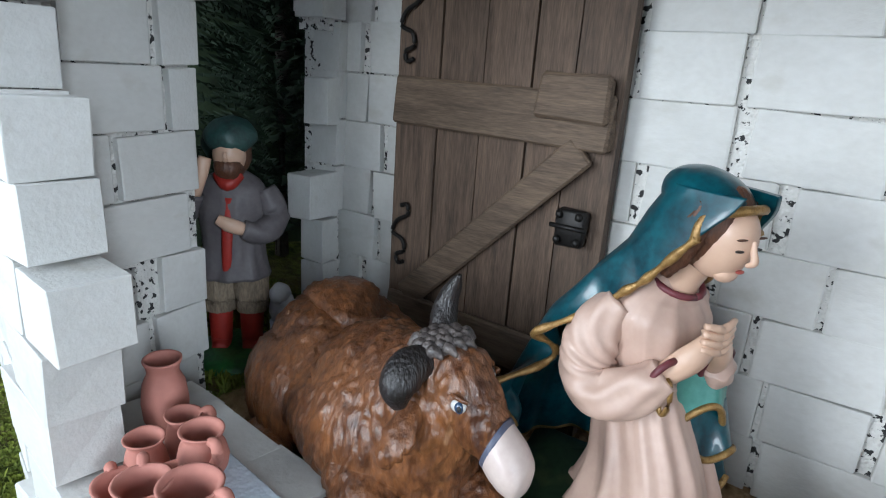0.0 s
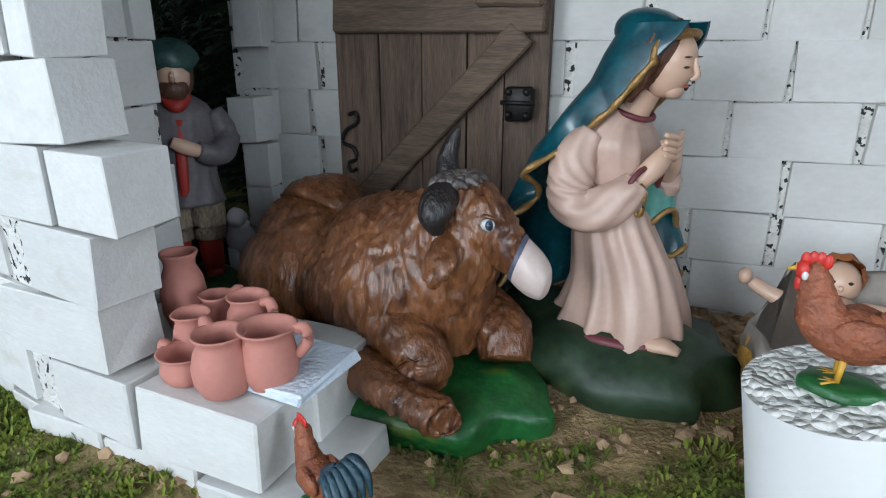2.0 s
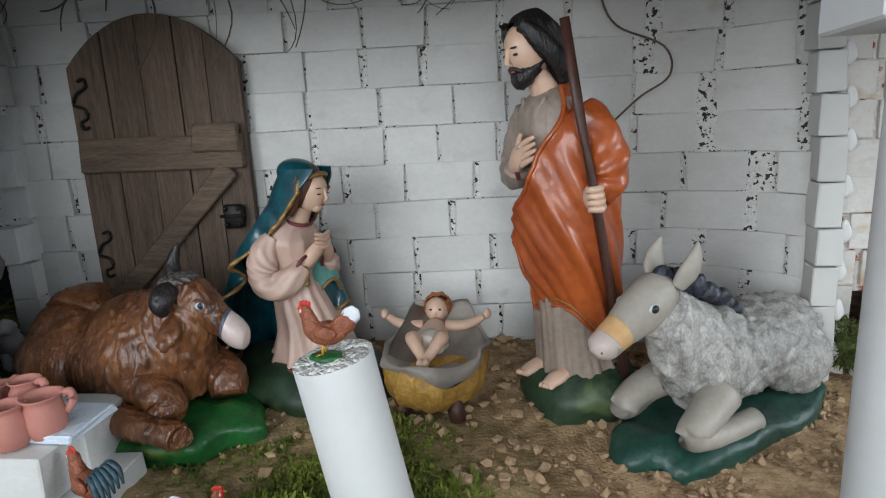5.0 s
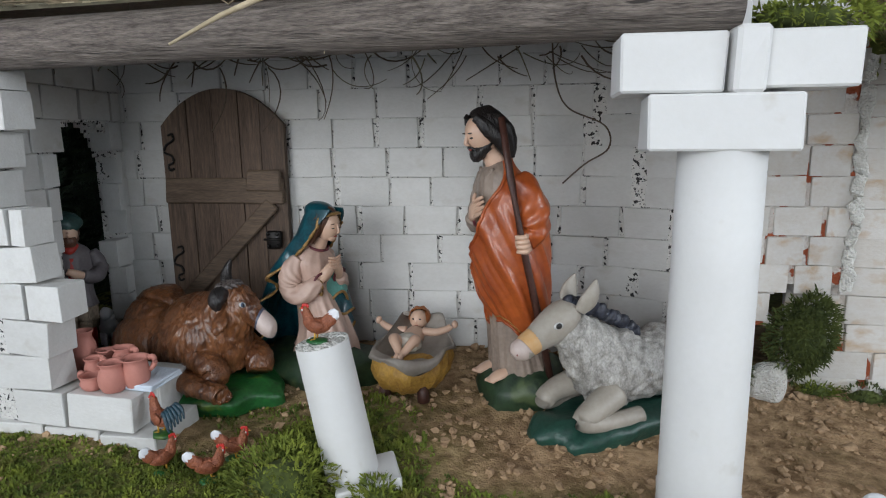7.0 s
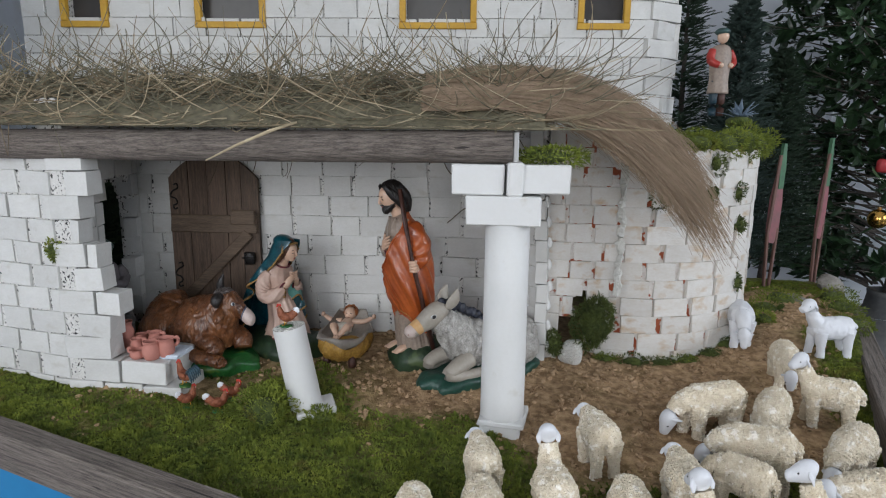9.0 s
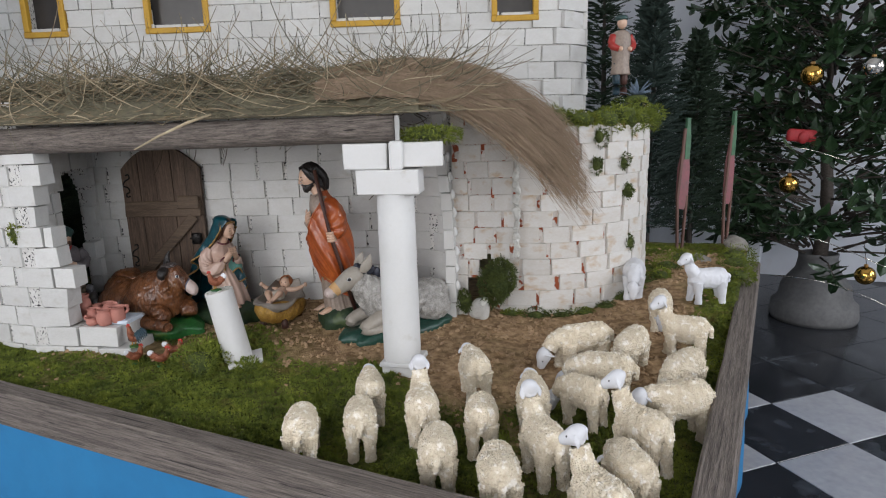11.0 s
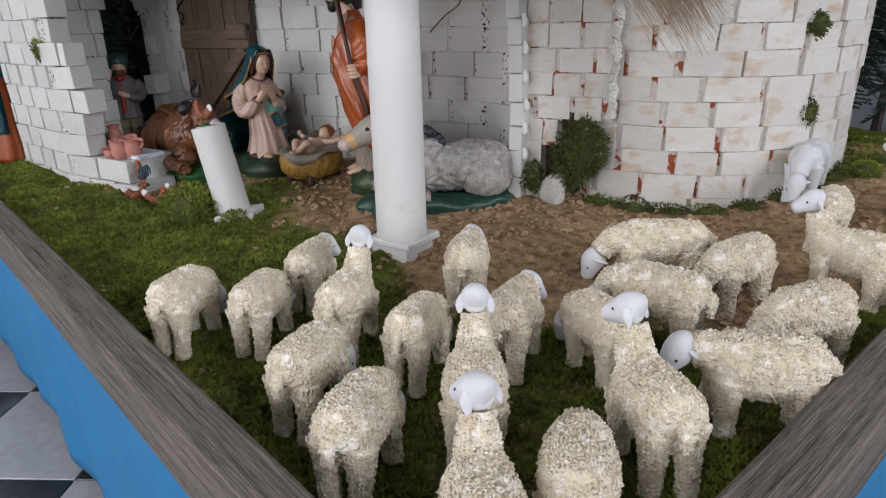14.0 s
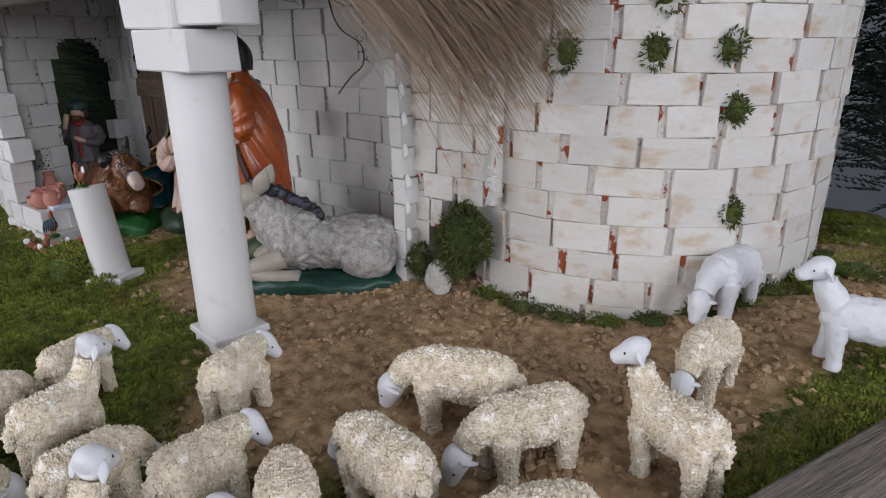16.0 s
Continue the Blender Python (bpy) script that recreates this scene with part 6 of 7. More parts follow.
def soldier():
    f = Form()
    for s in (-1, 1):
        f.smooth_tube([(0, s * 0.02, 0.0), (0, s * 0.02, 0.07), (0, s * 0.018, 0.14)], [0.016, 0.017, 0.022], "tail_teal" if s < 0 else "staff", 12, 4)
    f.smooth_tube([(0, 0, 0.09), (0, 0, 0.15), (0, 0, 0.22), (0, 0, 0.27), (0, 0, 0.285)], [(0.04, 0.045), (0.034, 0.04), (0.036, 0.048), (0.03, 0.04), (0.014, 0.014)], "taupe", 24, 5, up=(0, 1, 0), fold=lambda t, th: 1 + 0.06 * (1 - t) * math.sin(8 * th))
    for s in (-1, 1):
        f.smooth_tube([(0, s * 0.04, 0.26), (0.008, s * 0.056, 0.22), (0.03, s * 0.03, 0.20)], [0.017, 0.017, 0.013], "red_cloth", 12, 4)
        f.ball((0.035, s * 0.024, 0.20), 0.011, "skin", 10)
    f.ball((0.005, 0, 0.315), (0.023, 0.022, 0.027), "skin", 16)
    f.ball((0.0, 0, 0.335), (0.03, 0.03, 0.016), "cap_green", 16)
    tagged(f.thing("figure_in_red_statue", pose(0.93, 1.12, 0.86, 0, 0, -70)), "painted statue of a man in red sleeves on the tower", "statue")
    g = Form()
    r = random.Random(4)
    for k in range(26):
        a = r.uniform(0, 6.28)
        e = r.uniform(0.2, 1.1)
        d = Vector((math.cos(a) * math.cos(e), math.sin(a) * math.cos(e), math.sin(e)))
        L = r.uniform(0.05, 0.09)
        g.tube([Vector((0, 0, 0)) + d * 0.01, d * L * 0.5 + Vector((0, 0, 0.004)), d * L], [(0.006, 0.002), (0.010, 0.002), (0.001, 0.001)], "agave", 6)
    g.ball((0, 0, -0.01), (0.05, 0.05, 0.02), "moss_dark", 12)
    ob = g.thing("agave_plant", pose(0.97, 0.98, 0.845))
    tagged(ob, "blue-grey spiky rosette plant on the tower top", "plant")


soldier()


# ---- sheep ----
def sheep_form(head, turn=0.0, wool="wool", face="sheep_white", fine=1.0):
    f = Form()
    seg = 60
    f.smooth_tube([(-0.090, 0, 0.098), (-0.086, 0, 0.100), (-0.070, 0, 0.102), (-0.035, 0, 0.100), (0.005, 0, 0.100), (0.040, 0, 0.104), (0.060, 0, 0.108), (0.066, 0, 0.110)],
                  [(0.008, 0.008), (0.022, 0.024), (0.039, 0.040), (0.045, 0.044), (0.044, 0.043), (0.038, 0.040), (0.025, 0.028), (0.010, 0.012)], wool, seg, 10)
    for sx, sy, k in ((-0.062, -0.024, -0.010), (-0.062, 0.024, -0.004), (0.040, -0.022, 0.010), (0.040, 0.022, -0.004)):
        f.smooth_tube([(sx, sy, 0.092), (sx + k * 0.3, sy, 0.060), (sx + k, sy, 0.025), (sx + k * 1.3, sy, -0.004)], [0.024, 0.0185, 0.0145, 0.0155], wool, 22, 6)
    f.smooth_tube([(-0.086, 0, 0.118), (-0.100, 0.002, 0.104), (-0.100, 0.003, 0.080)], [0.009, 0.010, 0.006], wool, 14, 4)
    if head == "up":
        neck = [(0.040, 0, 0.112), (0.062, 0.000, 0.142), (0.074, 0.0, 0.168)]
        c, pitch = Vector((0.086, 0, 0.186)), 12
    elif head == "low":
        neck = [(0.045, 0, 0.108), (0.078, 0.0, 0.098), (0.096, 0.0, 0.076)]
        c, pitch = Vector((0.108, 0, 0.056)), 62
    else:
        neck = [(0.042, 0, 0.110), (0.072, 0.0, 0.116), (0.090, 0.0, 0.114)]
        c, pitch = Vector((0.106, 0, 0.112)), 34
    f.smooth_tube(neck, [0.031, 0.025, 0.020], wool, 26, 8)
    R = Matrix.Rotation(radians(turn), 3, "Z") @ Matrix.Rotation(radians(pitch), 3, "Y")
    P = lambda x, y, z: c + R @ Vector((x, y, z))
    f.smooth_tube([P(-0.022, 0, 0), P(-0.016, 0, 0.002), P(0.002, 0, 0.002), P(0.024, 0, -0.003), P(0.038, 0, -0.006), P(0.042, 0, -0.007)], [0.008, 0.019, (0.022, 0.0225), (0.015, 0.0155), (0.011, 0.011), 0.005], face, 26, 5, up=R @ Vector((0, 0, 1)))
    for s in (-1, 1):
        f.smooth_tube([P(-0.006, s * 0.017, 0.008), P(-0.010, s * 0.0225, -0.004), P(-0.012, s * 0.0235, -0.018)], [(0.006, 0.004), (0.008, 0.004), (0.003, 0.002)], face, 12, 4)
        f.ball(P(0.016, s * 0.0165, 0.006), 0.0024, "black", 8)
    return f


def woolly(f):
    """Curly clumps over the wool."""
    k = f.mats.index("wool")
    hit = set()
    for q, m in zip(f.f, f.m):
        if m == k:
            hit.update(q)
    mid = Vector((-0.01, 0, 0.10))
    for i in hit:
        p = Vector(f.v[i])
        n = noise.noise(p * 150) * 0.6 + noise.noise(p * 290 + Vector((5, 1, 2))) * 0.5
        low = smoothstep(0.06, 0.03, p.z)
        out = Vector((0.35 * (p.x - mid.x), p.y - (0.023 * (1 if p.y > 0 else -1)) * low, (p.z - mid.z) * (1 - low)))
        out = out.normalized() if out.length > 1e-5 else Vector((0, 0, 1))
        f.v[i] = tuple(p + out * (0.0052 * n) + noise.noise_vector(p * 190) * 0.0016)
    # curls: small lumps standing out of the fleece
    q = random.Random(17)
    faces_ = [t for t, m in zip(f.f, f.m) if m == k and len(t) == 4]
    area = [((Vector(f.v[t[2]]) - Vector(f.v[t[0]])).cross(Vector(f.v[t[3]]) - Vector(f.v[t[1]]))).length for t in faces_]
    for t in q.choices(faces_, weights=area, k=4200):
        c_ = sum((Vector(f.v[i]) for i in t), Vector()) / 4
        s_ = q.uniform(0.0019, 0.0042)
        R_ = Euler((q.uniform(0, 6), q.uniform(0, 6), q.uniform(0, 6))).to_matrix()
        f.add([c_ + R_ @ Vector((a[0] * s_ * 1.3, a[1] * s_, a[2] * s_ * 0.8)) for a in KNOB], KNOB_F, "wool")
    return f


KNOB = [(0, 0, 1), (0.94, 0, -0.33), (-0.47, 0.82, -0.33), (-0.47, -0.82, -0.33), (0.5, 0.86, 0.5), (-0.9, 0.0, 0.5), (0.5, -0.86, 0.5)]
KNOB_F = [(0, 6, 1), (0, 1, 4), (0, 4, 2), (0, 2, 5), (0, 5, 3), (0, 3, 6), (1, 6, 3), (1, 2, 4), (2, 3, 5), (1, 3, 2)]


SHEEP = {}
for key, args in (("up", ("up", 0)), ("up_left", ("up", 35)), ("low", ("low", 0)), ("low_right", ("low", -45)), ("level", ("level", -20)), ("level_right", ("level", -60)), ("level_left", ("level", 25))):
    SHEEP[key] = woolly(sheep_form(*args)).mesh("sheep_statue")
FLOCK = [
    # x, y, heading, pose, size
    (-0.195, -0.470, 98, "low_right", 0.98), (-0.062, -0.425, 100, "low", 0.95), (-0.060, -0.275, 100, "level_right", 0.92),
    (0.086, -0.375, 97, "up", 1.0), (0.222, -0.150, 103, "level_right", 0.98), (0.236, -0.405, 88, "low_right", 0.98),
    (0.370, -0.325, 88, "level_right", 1.0), (0.372, -0.515, 110, "up", 1.05), (0.134, -0.560, 92, "low_right", 1.02),
    (0.264, -0.640, 94, "low_right", 1.05), (0.455, -0.715, 116, "up_left", 1.08), (0.537, -0.625, 100, "low_right", 1.06),
    (0.600, -0.485, 126, "up_left", 1.08), (0.500, -0.295, 140, "low", 0.98), (0.575, -0.190, 165, "low", 1.08),
    (0.556, 0.030, 196, "low", 1.05), (0.702, -0.012, 235, "low", 1.0), (0.798, -0.190, 222, "low", 1.02),
    (0.724, -0.365, 192, "level_left", 1.1), (0.892, 0.075, 160, "up_left", 1.0), (0.893, 0.300, 256, "low", 0.95),
]
flock_at = [(x, y) for x, y, *_ in FLOCK]
LONG = {15: 1.08, 16: 1.04, 17: 0.92, 18: 0.90, 19: 0.88, 14: 0.92}
for n, (x, y, heading, key, size) in enumerate(FLOCK):
    ob = new("sheep_statue", SHEEP[key])
    ob.matrix_basis = pose(x, y, ground_z(x, y) - 0.001, 0, 0, heading) @ Matrix.Diagonal((size * 0.95 * LONG.get(n, 0.80), size * 0.90, size * 0.96, 1))
    state = {"up": "with its head raised", "up_left": "with its head raised", "low": "grazing with lowered head", "low_right": "grazing with lowered head", "level": "looking ahead", "level_right": "looking ahead", "level_left": "looking ahead"}[key]
    tagged(ob, "cream sheep figure with curly textured wool, " + state, "sheep", "flock of sheep")
for x, y, heading, key, size in ((0.872, 0.575, 254, "low", 0.98), (1.105, 0.455, 186, "up", 0.90)):
    f = sheep_form(key, 20 if key == "up" else 0, wool="sheep_white")
    f.roughen(["sheep_white"], 0.003, 80)
    ob = f.thing("white_sheep_statue", pose(x, y, ground_z(x, y) - 0.001, 0, 0, heading) @ Matrix.Diagonal((size, size, size, 1)))
    tagged(ob, "smooth white plaster sheep " + ("grazing by the tower" if key == "low" else "standing on bare soil"), "sheep", "white sheep")


# ---- poultry ----
def hen_form(rooster=False):
    f = Form()
    body = "hen_brown"
    f.smooth_tube([(-0.026, 0, 0.034), (-0.016, 0, 0.031), (0.0, 0, 0.030), (0.014, 0, 0.036), (0.020, 0, 0.050), (0.023, 0, 0.062), (0.026, 0, 0.068)], [(0.006, 0.008), (0.012, 0.013), (0.0155, 0.016), (0.012, 0.014), (0.008, 0.010), (0.0065, 0.007), (0.003, 0.004)], body, 22, 6)
    f.smooth_tube([(-0.016, 0, 0.036), (-0.028, 0, 0.044), (-0.036, 0, 0.055)], [(0.008, 0.011), (0.006, 0.013), (0.003, 0.010)], "tail_teal" if rooster else body, 18, 5, fold=lambda t, th: 1 + 0.08 * math.sin(6 * th))
    if not rooster:
        f.smooth_tube([(-0.033, 0, 0.051), (-0.039, 0, 0.058), (-0.044, 0, 0.066)], [(0.0034, 0.0105), (0.0034, 0.0115), (0.0012, 0.005)], "sheep_white", 16, 5, fold=lambda t, th: 1 + 0.10 * math.sin(7 * th))
    if rooster:
        for k in range(6):
            s = (k - 2.5) * 0.003
            f.smooth_tube([(-0.020, s, 0.042), (-0.034, s * 1.5, 0.062 - 0.002 * k), (-0.048, s * 2, 0.056 - 0.004 * k), (-0.054, s * 2, 0.038 - 0.003 * k)], [0.0035, 0.0042, 0.0035, 0.0015], "tail_teal", 10, 5)
        f.ball((0.012, 0, 0.026), (0.010, 0.014, 0.014), "tail_teal", 14)
    for s in (-1, 1):
        f.ball((-0.004, s * 0.012, 0.034), (0.016, 0.005, 0.010), body, 14, bump=0.15, freq=140)
        f.tube([(0.002, s * 0.006, 0.018), (0.003, s * 0.006, 0.003)], [0.002, 0.0016], "leg_yellow", 8)
        for a in (-30, 0, 30):
            f.tube([(0.003, s * 0.006, 0.003), (0.003 + 0.009 * math.cos(radians(a)), s * 0.006 + 0.009 * math.sin(radians(a)), 0.002)], [0.0014, 0.0008], "leg_yellow", 6)
        f.ball((0.028, s * 0.0055, 0.062), (0.0018, 0.001, 0.0026), "eye_white", 8)
    for k in range(4):
        f.ball((0.018 + 0.0036 * k, 0, 0.0715 - abs(k - 1.5) * 0.001), (0.0026, 0.0015, 0.0044), "comb_red", 8)
    f.ball((0.029, 0, 0.064), (0.004, 0.0058, 0.006), "comb_red", 10)
    f.ball((0.030, 0, 0.056), (0.0025, 0.003, 0.0048), "comb_red", 8)
    f.tube([(0.031, 0, 0.065), (0.037, 0, 0.063)], [0.0022, 0.0006], "leg_yellow", 8)
    f.smooth_tube([(0, 0, -0.004), (0, 0, 0.001), (0, 0, 0.003)], [(0.022, 0.017), (0.021, 0.016), (0.012, 0.010)], "bright_green", 16, 3, up=(0, 1, 0), fold=lambda t, th: 1 + 0.08 * math.sin(5 * th))
    f.roughen([body], 0.0014, 260)
    return f


hens = [(-0.866, 0.020, None, 60, 0.95), (-0.762, 0.070, None, 12, 0.95), (-0.775, 0.006, None, 25, 0.98)]
hen_mesh = hen_form().mesh("hen_statue")
for x, y, z, a, s in hens:
    ob = new("hen_statue", hen_mesh)
    ob.matrix_basis = pose(x, y, (ground_z(x, y) if z is None else z) + 0.004, 0, 0, a) @ Matrix.Diagonal((s * 0.84,) * 3 + (1,))
    tagged(ob, "small brown painted hen with a pale tail on the moss", "hen", "hens by the wall")
ob = new("hen_statue", hen_mesh)
ob.matrix_basis = pose(-0.588, 0.036, 0.260, 0, 0, 172) @ Matrix.Diagonal((0.80, 0.80, 0.80, 1))
tagged(ob, "small brown painted hen on the broken column", "hen")
rooster = hen_form(True).thing("rooster_statue", pose(-0.897, 0.072, 0.064, 0, 0, 150) @ Matrix.Diagonal((0.96, 0.96, 0.96, 1)))
tagged(rooster, "small painted rooster with a teal tail on a white block", "rooster")


# ---- clay pots on the ledge ----
def pot(x, y, z, height, radius, mouth, handles, angle, label):
    height, radius = height * 0.84, radius * 0.84
    p = empty("clay_pot", pose(x, y, z, 0, 0, angle))
    f = Form()
    prof = [(0.62, 0.0), (0.72, 0.03), (0.93, 0.22), (1.0, 0.45), (0.90, 0.68), (mouth * 0.92, 0.82), (mouth * 0.95, 0.90), (mouth * 1.12, 0.97), (mouth * 1.14, 1.0), (mouth * 1.05, 1.005), (mouth * 0.93, 0.97), (mouth * 0.82, 0.85), (0.75, 0.6), (0.7, 0.3), (0.3, 0.15)]
    n = 32
    f.rings([[Vector((radius * a * math.cos(2 * math.pi * j / n), radius * a * math.sin(2 * math.pi * j / n), height * b)) for j in range(n)] for a, b in prof], "clay")
    f.roughen(["clay"], 0.0012, 40)
    f.thing("jar", None, p)
    for k in range(handles):
        s = 1 if k == 0 else -1
        g = Form().smooth_tube([(s * radius * mouth * 1.05, 0, height * 0.93), (s * radius * 1.28, 0, height * 0.98), (s * radius * 1.38, 0, height * 0.75), (s * radius * 1.02, 0, height * 0.52)], [0.0045, 0.005, 0.005, 0.0045], "clay", 12, 5)
        g.thing("handle", None, p)
    return tagged(p, label, "pot", "clay pots on the ledge")


# ---- ledge and front wall bricks ----
ledge_z = 0.03 + 2 * FH - 0.022
LZ = 0.128
r = random.Random(40)
inA = Vector((-dirA.y, dirA.x))
for k in range(11):
    z0 = FZ + k * FH - (0.03 if k == 0 else 0)
    h = FH - 0.003 + (0.03 if k == 0 else 0)
    if k == 10:
        h = FH * 0.5
    L, s = ENDS[k], (0.0 if k % 2 else -0.055)
    while s < L - 0.02:
        w = min(r.uniform(0.095, 0.125), L - s)
        if L - s - w < 0.035:
            w = L - s
        dep = 0.062 if k > 1 else (0.13 if k == 0 else 0.095)
        q = corner + dirA * (s + w / 2) + inA * (dep / 2)
        brick(wall_front, (q.x, q.y, z0 + h / 2), (w - 0.004, dep, h), ANGA, "white_brick", r, 2.4)
        s += w + 0.005
    # left face, meeting the corner in alternate bonds
    s = 0.0 if k % 2 == 0 else 0.052
    back = Vector((-1.62, 0.20)) - corner
    bl = back.length
    back.normalize()
    angB = math.atan2(-back.y, -back.x)
    nB = Vector((-math.sin(angB), math.cos(angB)))
    while s < bl:
        w = r.uniform(0.09, 0.125)
        if s + w > bl:
            w = max(0.03, bl - s + r.uniform(-0.02, 0.02))
        q = corner + back * (s + w / 2 + 0.003) + nB * 0.032
        brick(wall_front, (q.x, q.y, z0 + h / 2 - 0.002), (w - 0.006, 0.062, h), angB, "white_brick", r, 2.4)
        s += w + r.uniform(0.004, 0.012)
# blocks filling the ledge behind its front course
for cx, cy, w in ((-1.085, 0.205, 0.12), (-0.985, 0.200, 0.09), (-1.17, 0.215, 0.07)):
    brick(wall_front, (cx, cy, (LZ + 0.01) / 2), (w, 0.10, LZ - 0.012), ANGA, "white_brick", r)
slab = Form().block((-0.995, 0.150, 0.1345), (0.14, 0.09, 0.012), "foam_blue", Matrix.Rotation(radians(-5), 3, "Z"), 0.002, rnd, 0.003).thing("foam_slab", smooth=False)
tagged(slab, "pale blue foam slab lying on the brick ledge", "slab")
PZ = 0.141
pot(-1.003, 0.100, LZ, 0.066, 0.030, 0.80, 1, 150, "terracotta jug with a handle near the edge")
pot(-0.970, 0.120, PZ - 0.01, 0.066, 0.029, 0.92, 1, 20, "terracotta pot with a wide rim")
pot(-1.023, 0.165, PZ, 0.056, 0.026, 0.80, 1, -10, "terracotta jar with a side handle")
pot(-1.064, 0.135, LZ, 0.058, 0.022, 0.85, 0, 0, "small round terracotta pot beside a jar")
pot(-1.018, 0.135, PZ - 0.01, 0.040, 0.020, 0.85, 0, 0, "small low terracotta bowl between pots")
pot(-1.070, 0.176, LZ, 0.060, 0.021, 0.85, 1, 60, "small terracotta pot with a handle")
pot(-1.046, 0.104, LZ, 0.034, 0.026, 0.95, 1, 170, "low terracotta bowl with a handle")
pot(-1.125, 0.190, LZ, 0.098, 0.027, 0.72, 0, 0, "tall terracotta vase on the ledge")

# ---- bricks of the other walls ----
lay(wall_back, back_line, -0.01, 12, 0.0705, 0.118, 0.05, "white_brick", 51, joint=0.012, gap=0.0009)
lay(wall_side, side_line, -0.01, 12, 0.0705, 0.11, 0.05, "white_brick", 52, side_hole, joint=0.010, gap=0.0026)
for y, z, w in ((0.535, 0.300, 0.062), (0.548, 0.228, 0.036), (0.548, 0.158, 0.034), (0.552, 0.44, 0.03)):
    brick(wall_side, (-1.285, y, z), (w, 0.045, 0.067), radians(96), "white_brick", r)
lay(wall_buttress, butt_line, 0.005, 13, 0.061, 0.085, 0.045, "stained_brick", 53, butt_hole, joint=0.010, gap=0.0025, missing=0.03)
lay(wall_tower, tower_line, -0.008, 12, 0.0615, 0.118, 0.05, "stained_brick", 54, joint=0.014, gap=0.0006, missing=0.01)
lay(wall_upper, upper_line, 0.72, 14, 0.076, 0.150, 0.045, "white_brick", 55, upper_hole, joint=0.006)


# ---- moss, soil, stones ----
def tuft_mesh(name, spots, mat, seedv, blade=(0.006, 0.012), per=4, width=0.0016):
    """Moss: at each spot (x, y, z, lift) a few short bent blades."""
    g = np.random.default_rng(seedv)
    n = len(spots)
    base = np.repeat(np.array(spots, dtype=float), per, axis=0)
    k = n * per
    a = g.uniform(0, 2 * np.pi, k)
    lean = g.uniform(0.15, 1.1, k)
    L = g.uniform(blade[0], blade[1], k) * base[:, 3]
    d = np.stack([np.cos(a) * np.sin(lean), np.sin(a) * np.sin(lean), np.cos(lean)], 1)
    s = np.stack([-np.sin(a), np.cos(a), np.zeros(k)], 1) * width
    p = base[:, :3] + g.normal(0, 0.0025, (k, 3)) * np.array([1, 1, 0.2])
    tip = p + d * L[:, None]
    mid = p + d * L[:, None] * 0.55 + np.array([0, 0, 1]) * (L * 0.12)[:, None]
    v = np.stack([p - s * 0.5, p + s * 0.5, mid + s, tip, mid - s], 1).reshape(-1, 3)
    f = [(5 * i, 5 * i + 1, 5 * i + 2, 5 * i + 3, 5 * i + 4) for i in range(k)]
    return stuff(name, v.tolist(), f, mat)


r = random.Random(61)
spots = []
while len(spots) < 40000:
    u, v = r.uniform(-1.85, 1.05), r.uniform(-0.610, 1.75)
    if u > RIGHT(v) - 0.004:
        continue
    p = uv(u, v)
    if p.y > 0.62 and p.x < 0.95:
        continue
    g = moss_at(p.x, p.y)
    if r.random() > smoothstep(0.30, 0.75, g):
        continue
    lump = 0.45 + 2.1 * max(0.0, noise.noise(Vector((p.x * 19, p.y * 19, 6)))) + 0.4 * r.random()
    spots.append((p.x, p.y, ground_z(p.x, p.y) - 0.001, lump))
moss = tuft_mesh("moss_carpet", spots, "moss", 62, (0.0055, 0.0115), 5, 0.0019)
tagged(moss, "soft green moss covering the front of the bench", "moss", kind="stuff")

# raised cushions of moss


def cushion(name, c, size, count, mat, label, seedv, blade=(0.008, 0.018), up=0.35):
    """A rounded clump of moss: a dark core under many small blades."""
    q = random.Random(seedv)
    top = empty(name, pose(*c))
    core_ = Form().ball((0, 0, 0), tuple(s * 0.72 for s in size), "moss_dark", 16, bump=0.25, freq=30)
    core_.thing("core", None, top)
    verts_, faces_ = [], []
    for i in range(count):
        d = Vector((q.gauss(0, 1), q.gauss(0, 1), q.gauss(0, 1))).normalized()
        b = Vector((d.x * size[0], d.y * size[1], d.z * size[2])) * (0.82 + 0.2 * q.random()) * (1 + 0.75 * noise.noise(Vector((d.x * size[0], d.y * size[1], d.z * size[2])) * (0.9 / max(size)) + Vector((seedv, 0, 0))) + 0.3 * noise.noise(Vector((d.x, d.y, d.z)) * 5.0))
        out = (d + Vector((q.gauss(0, 0.5), q.gauss(0, 0.5), q.gauss(up, 0.5)))).normalized()
        L = q.uniform(*blade)
        s = out.cross(Vector((q.gauss(0, 1), q.gauss(0, 1), q.gauss(0, 1)))).normalized() * 0.0018
        o = len(verts_)
        m_ = b + out * L * 0.5
        verts_ += [tuple(b - s * 0.5), tuple(b + s * 0.5), tuple(m_ + s), tuple(b + out * L - Vector((0, 0, L * 0.2))), tuple(m_ - s)]
        faces_.append((o, o + 1, o + 2, o + 3, o + 4))
    stuff("fronds", verts_, faces_, mat, top)
    return tagged(top, label, "moss")


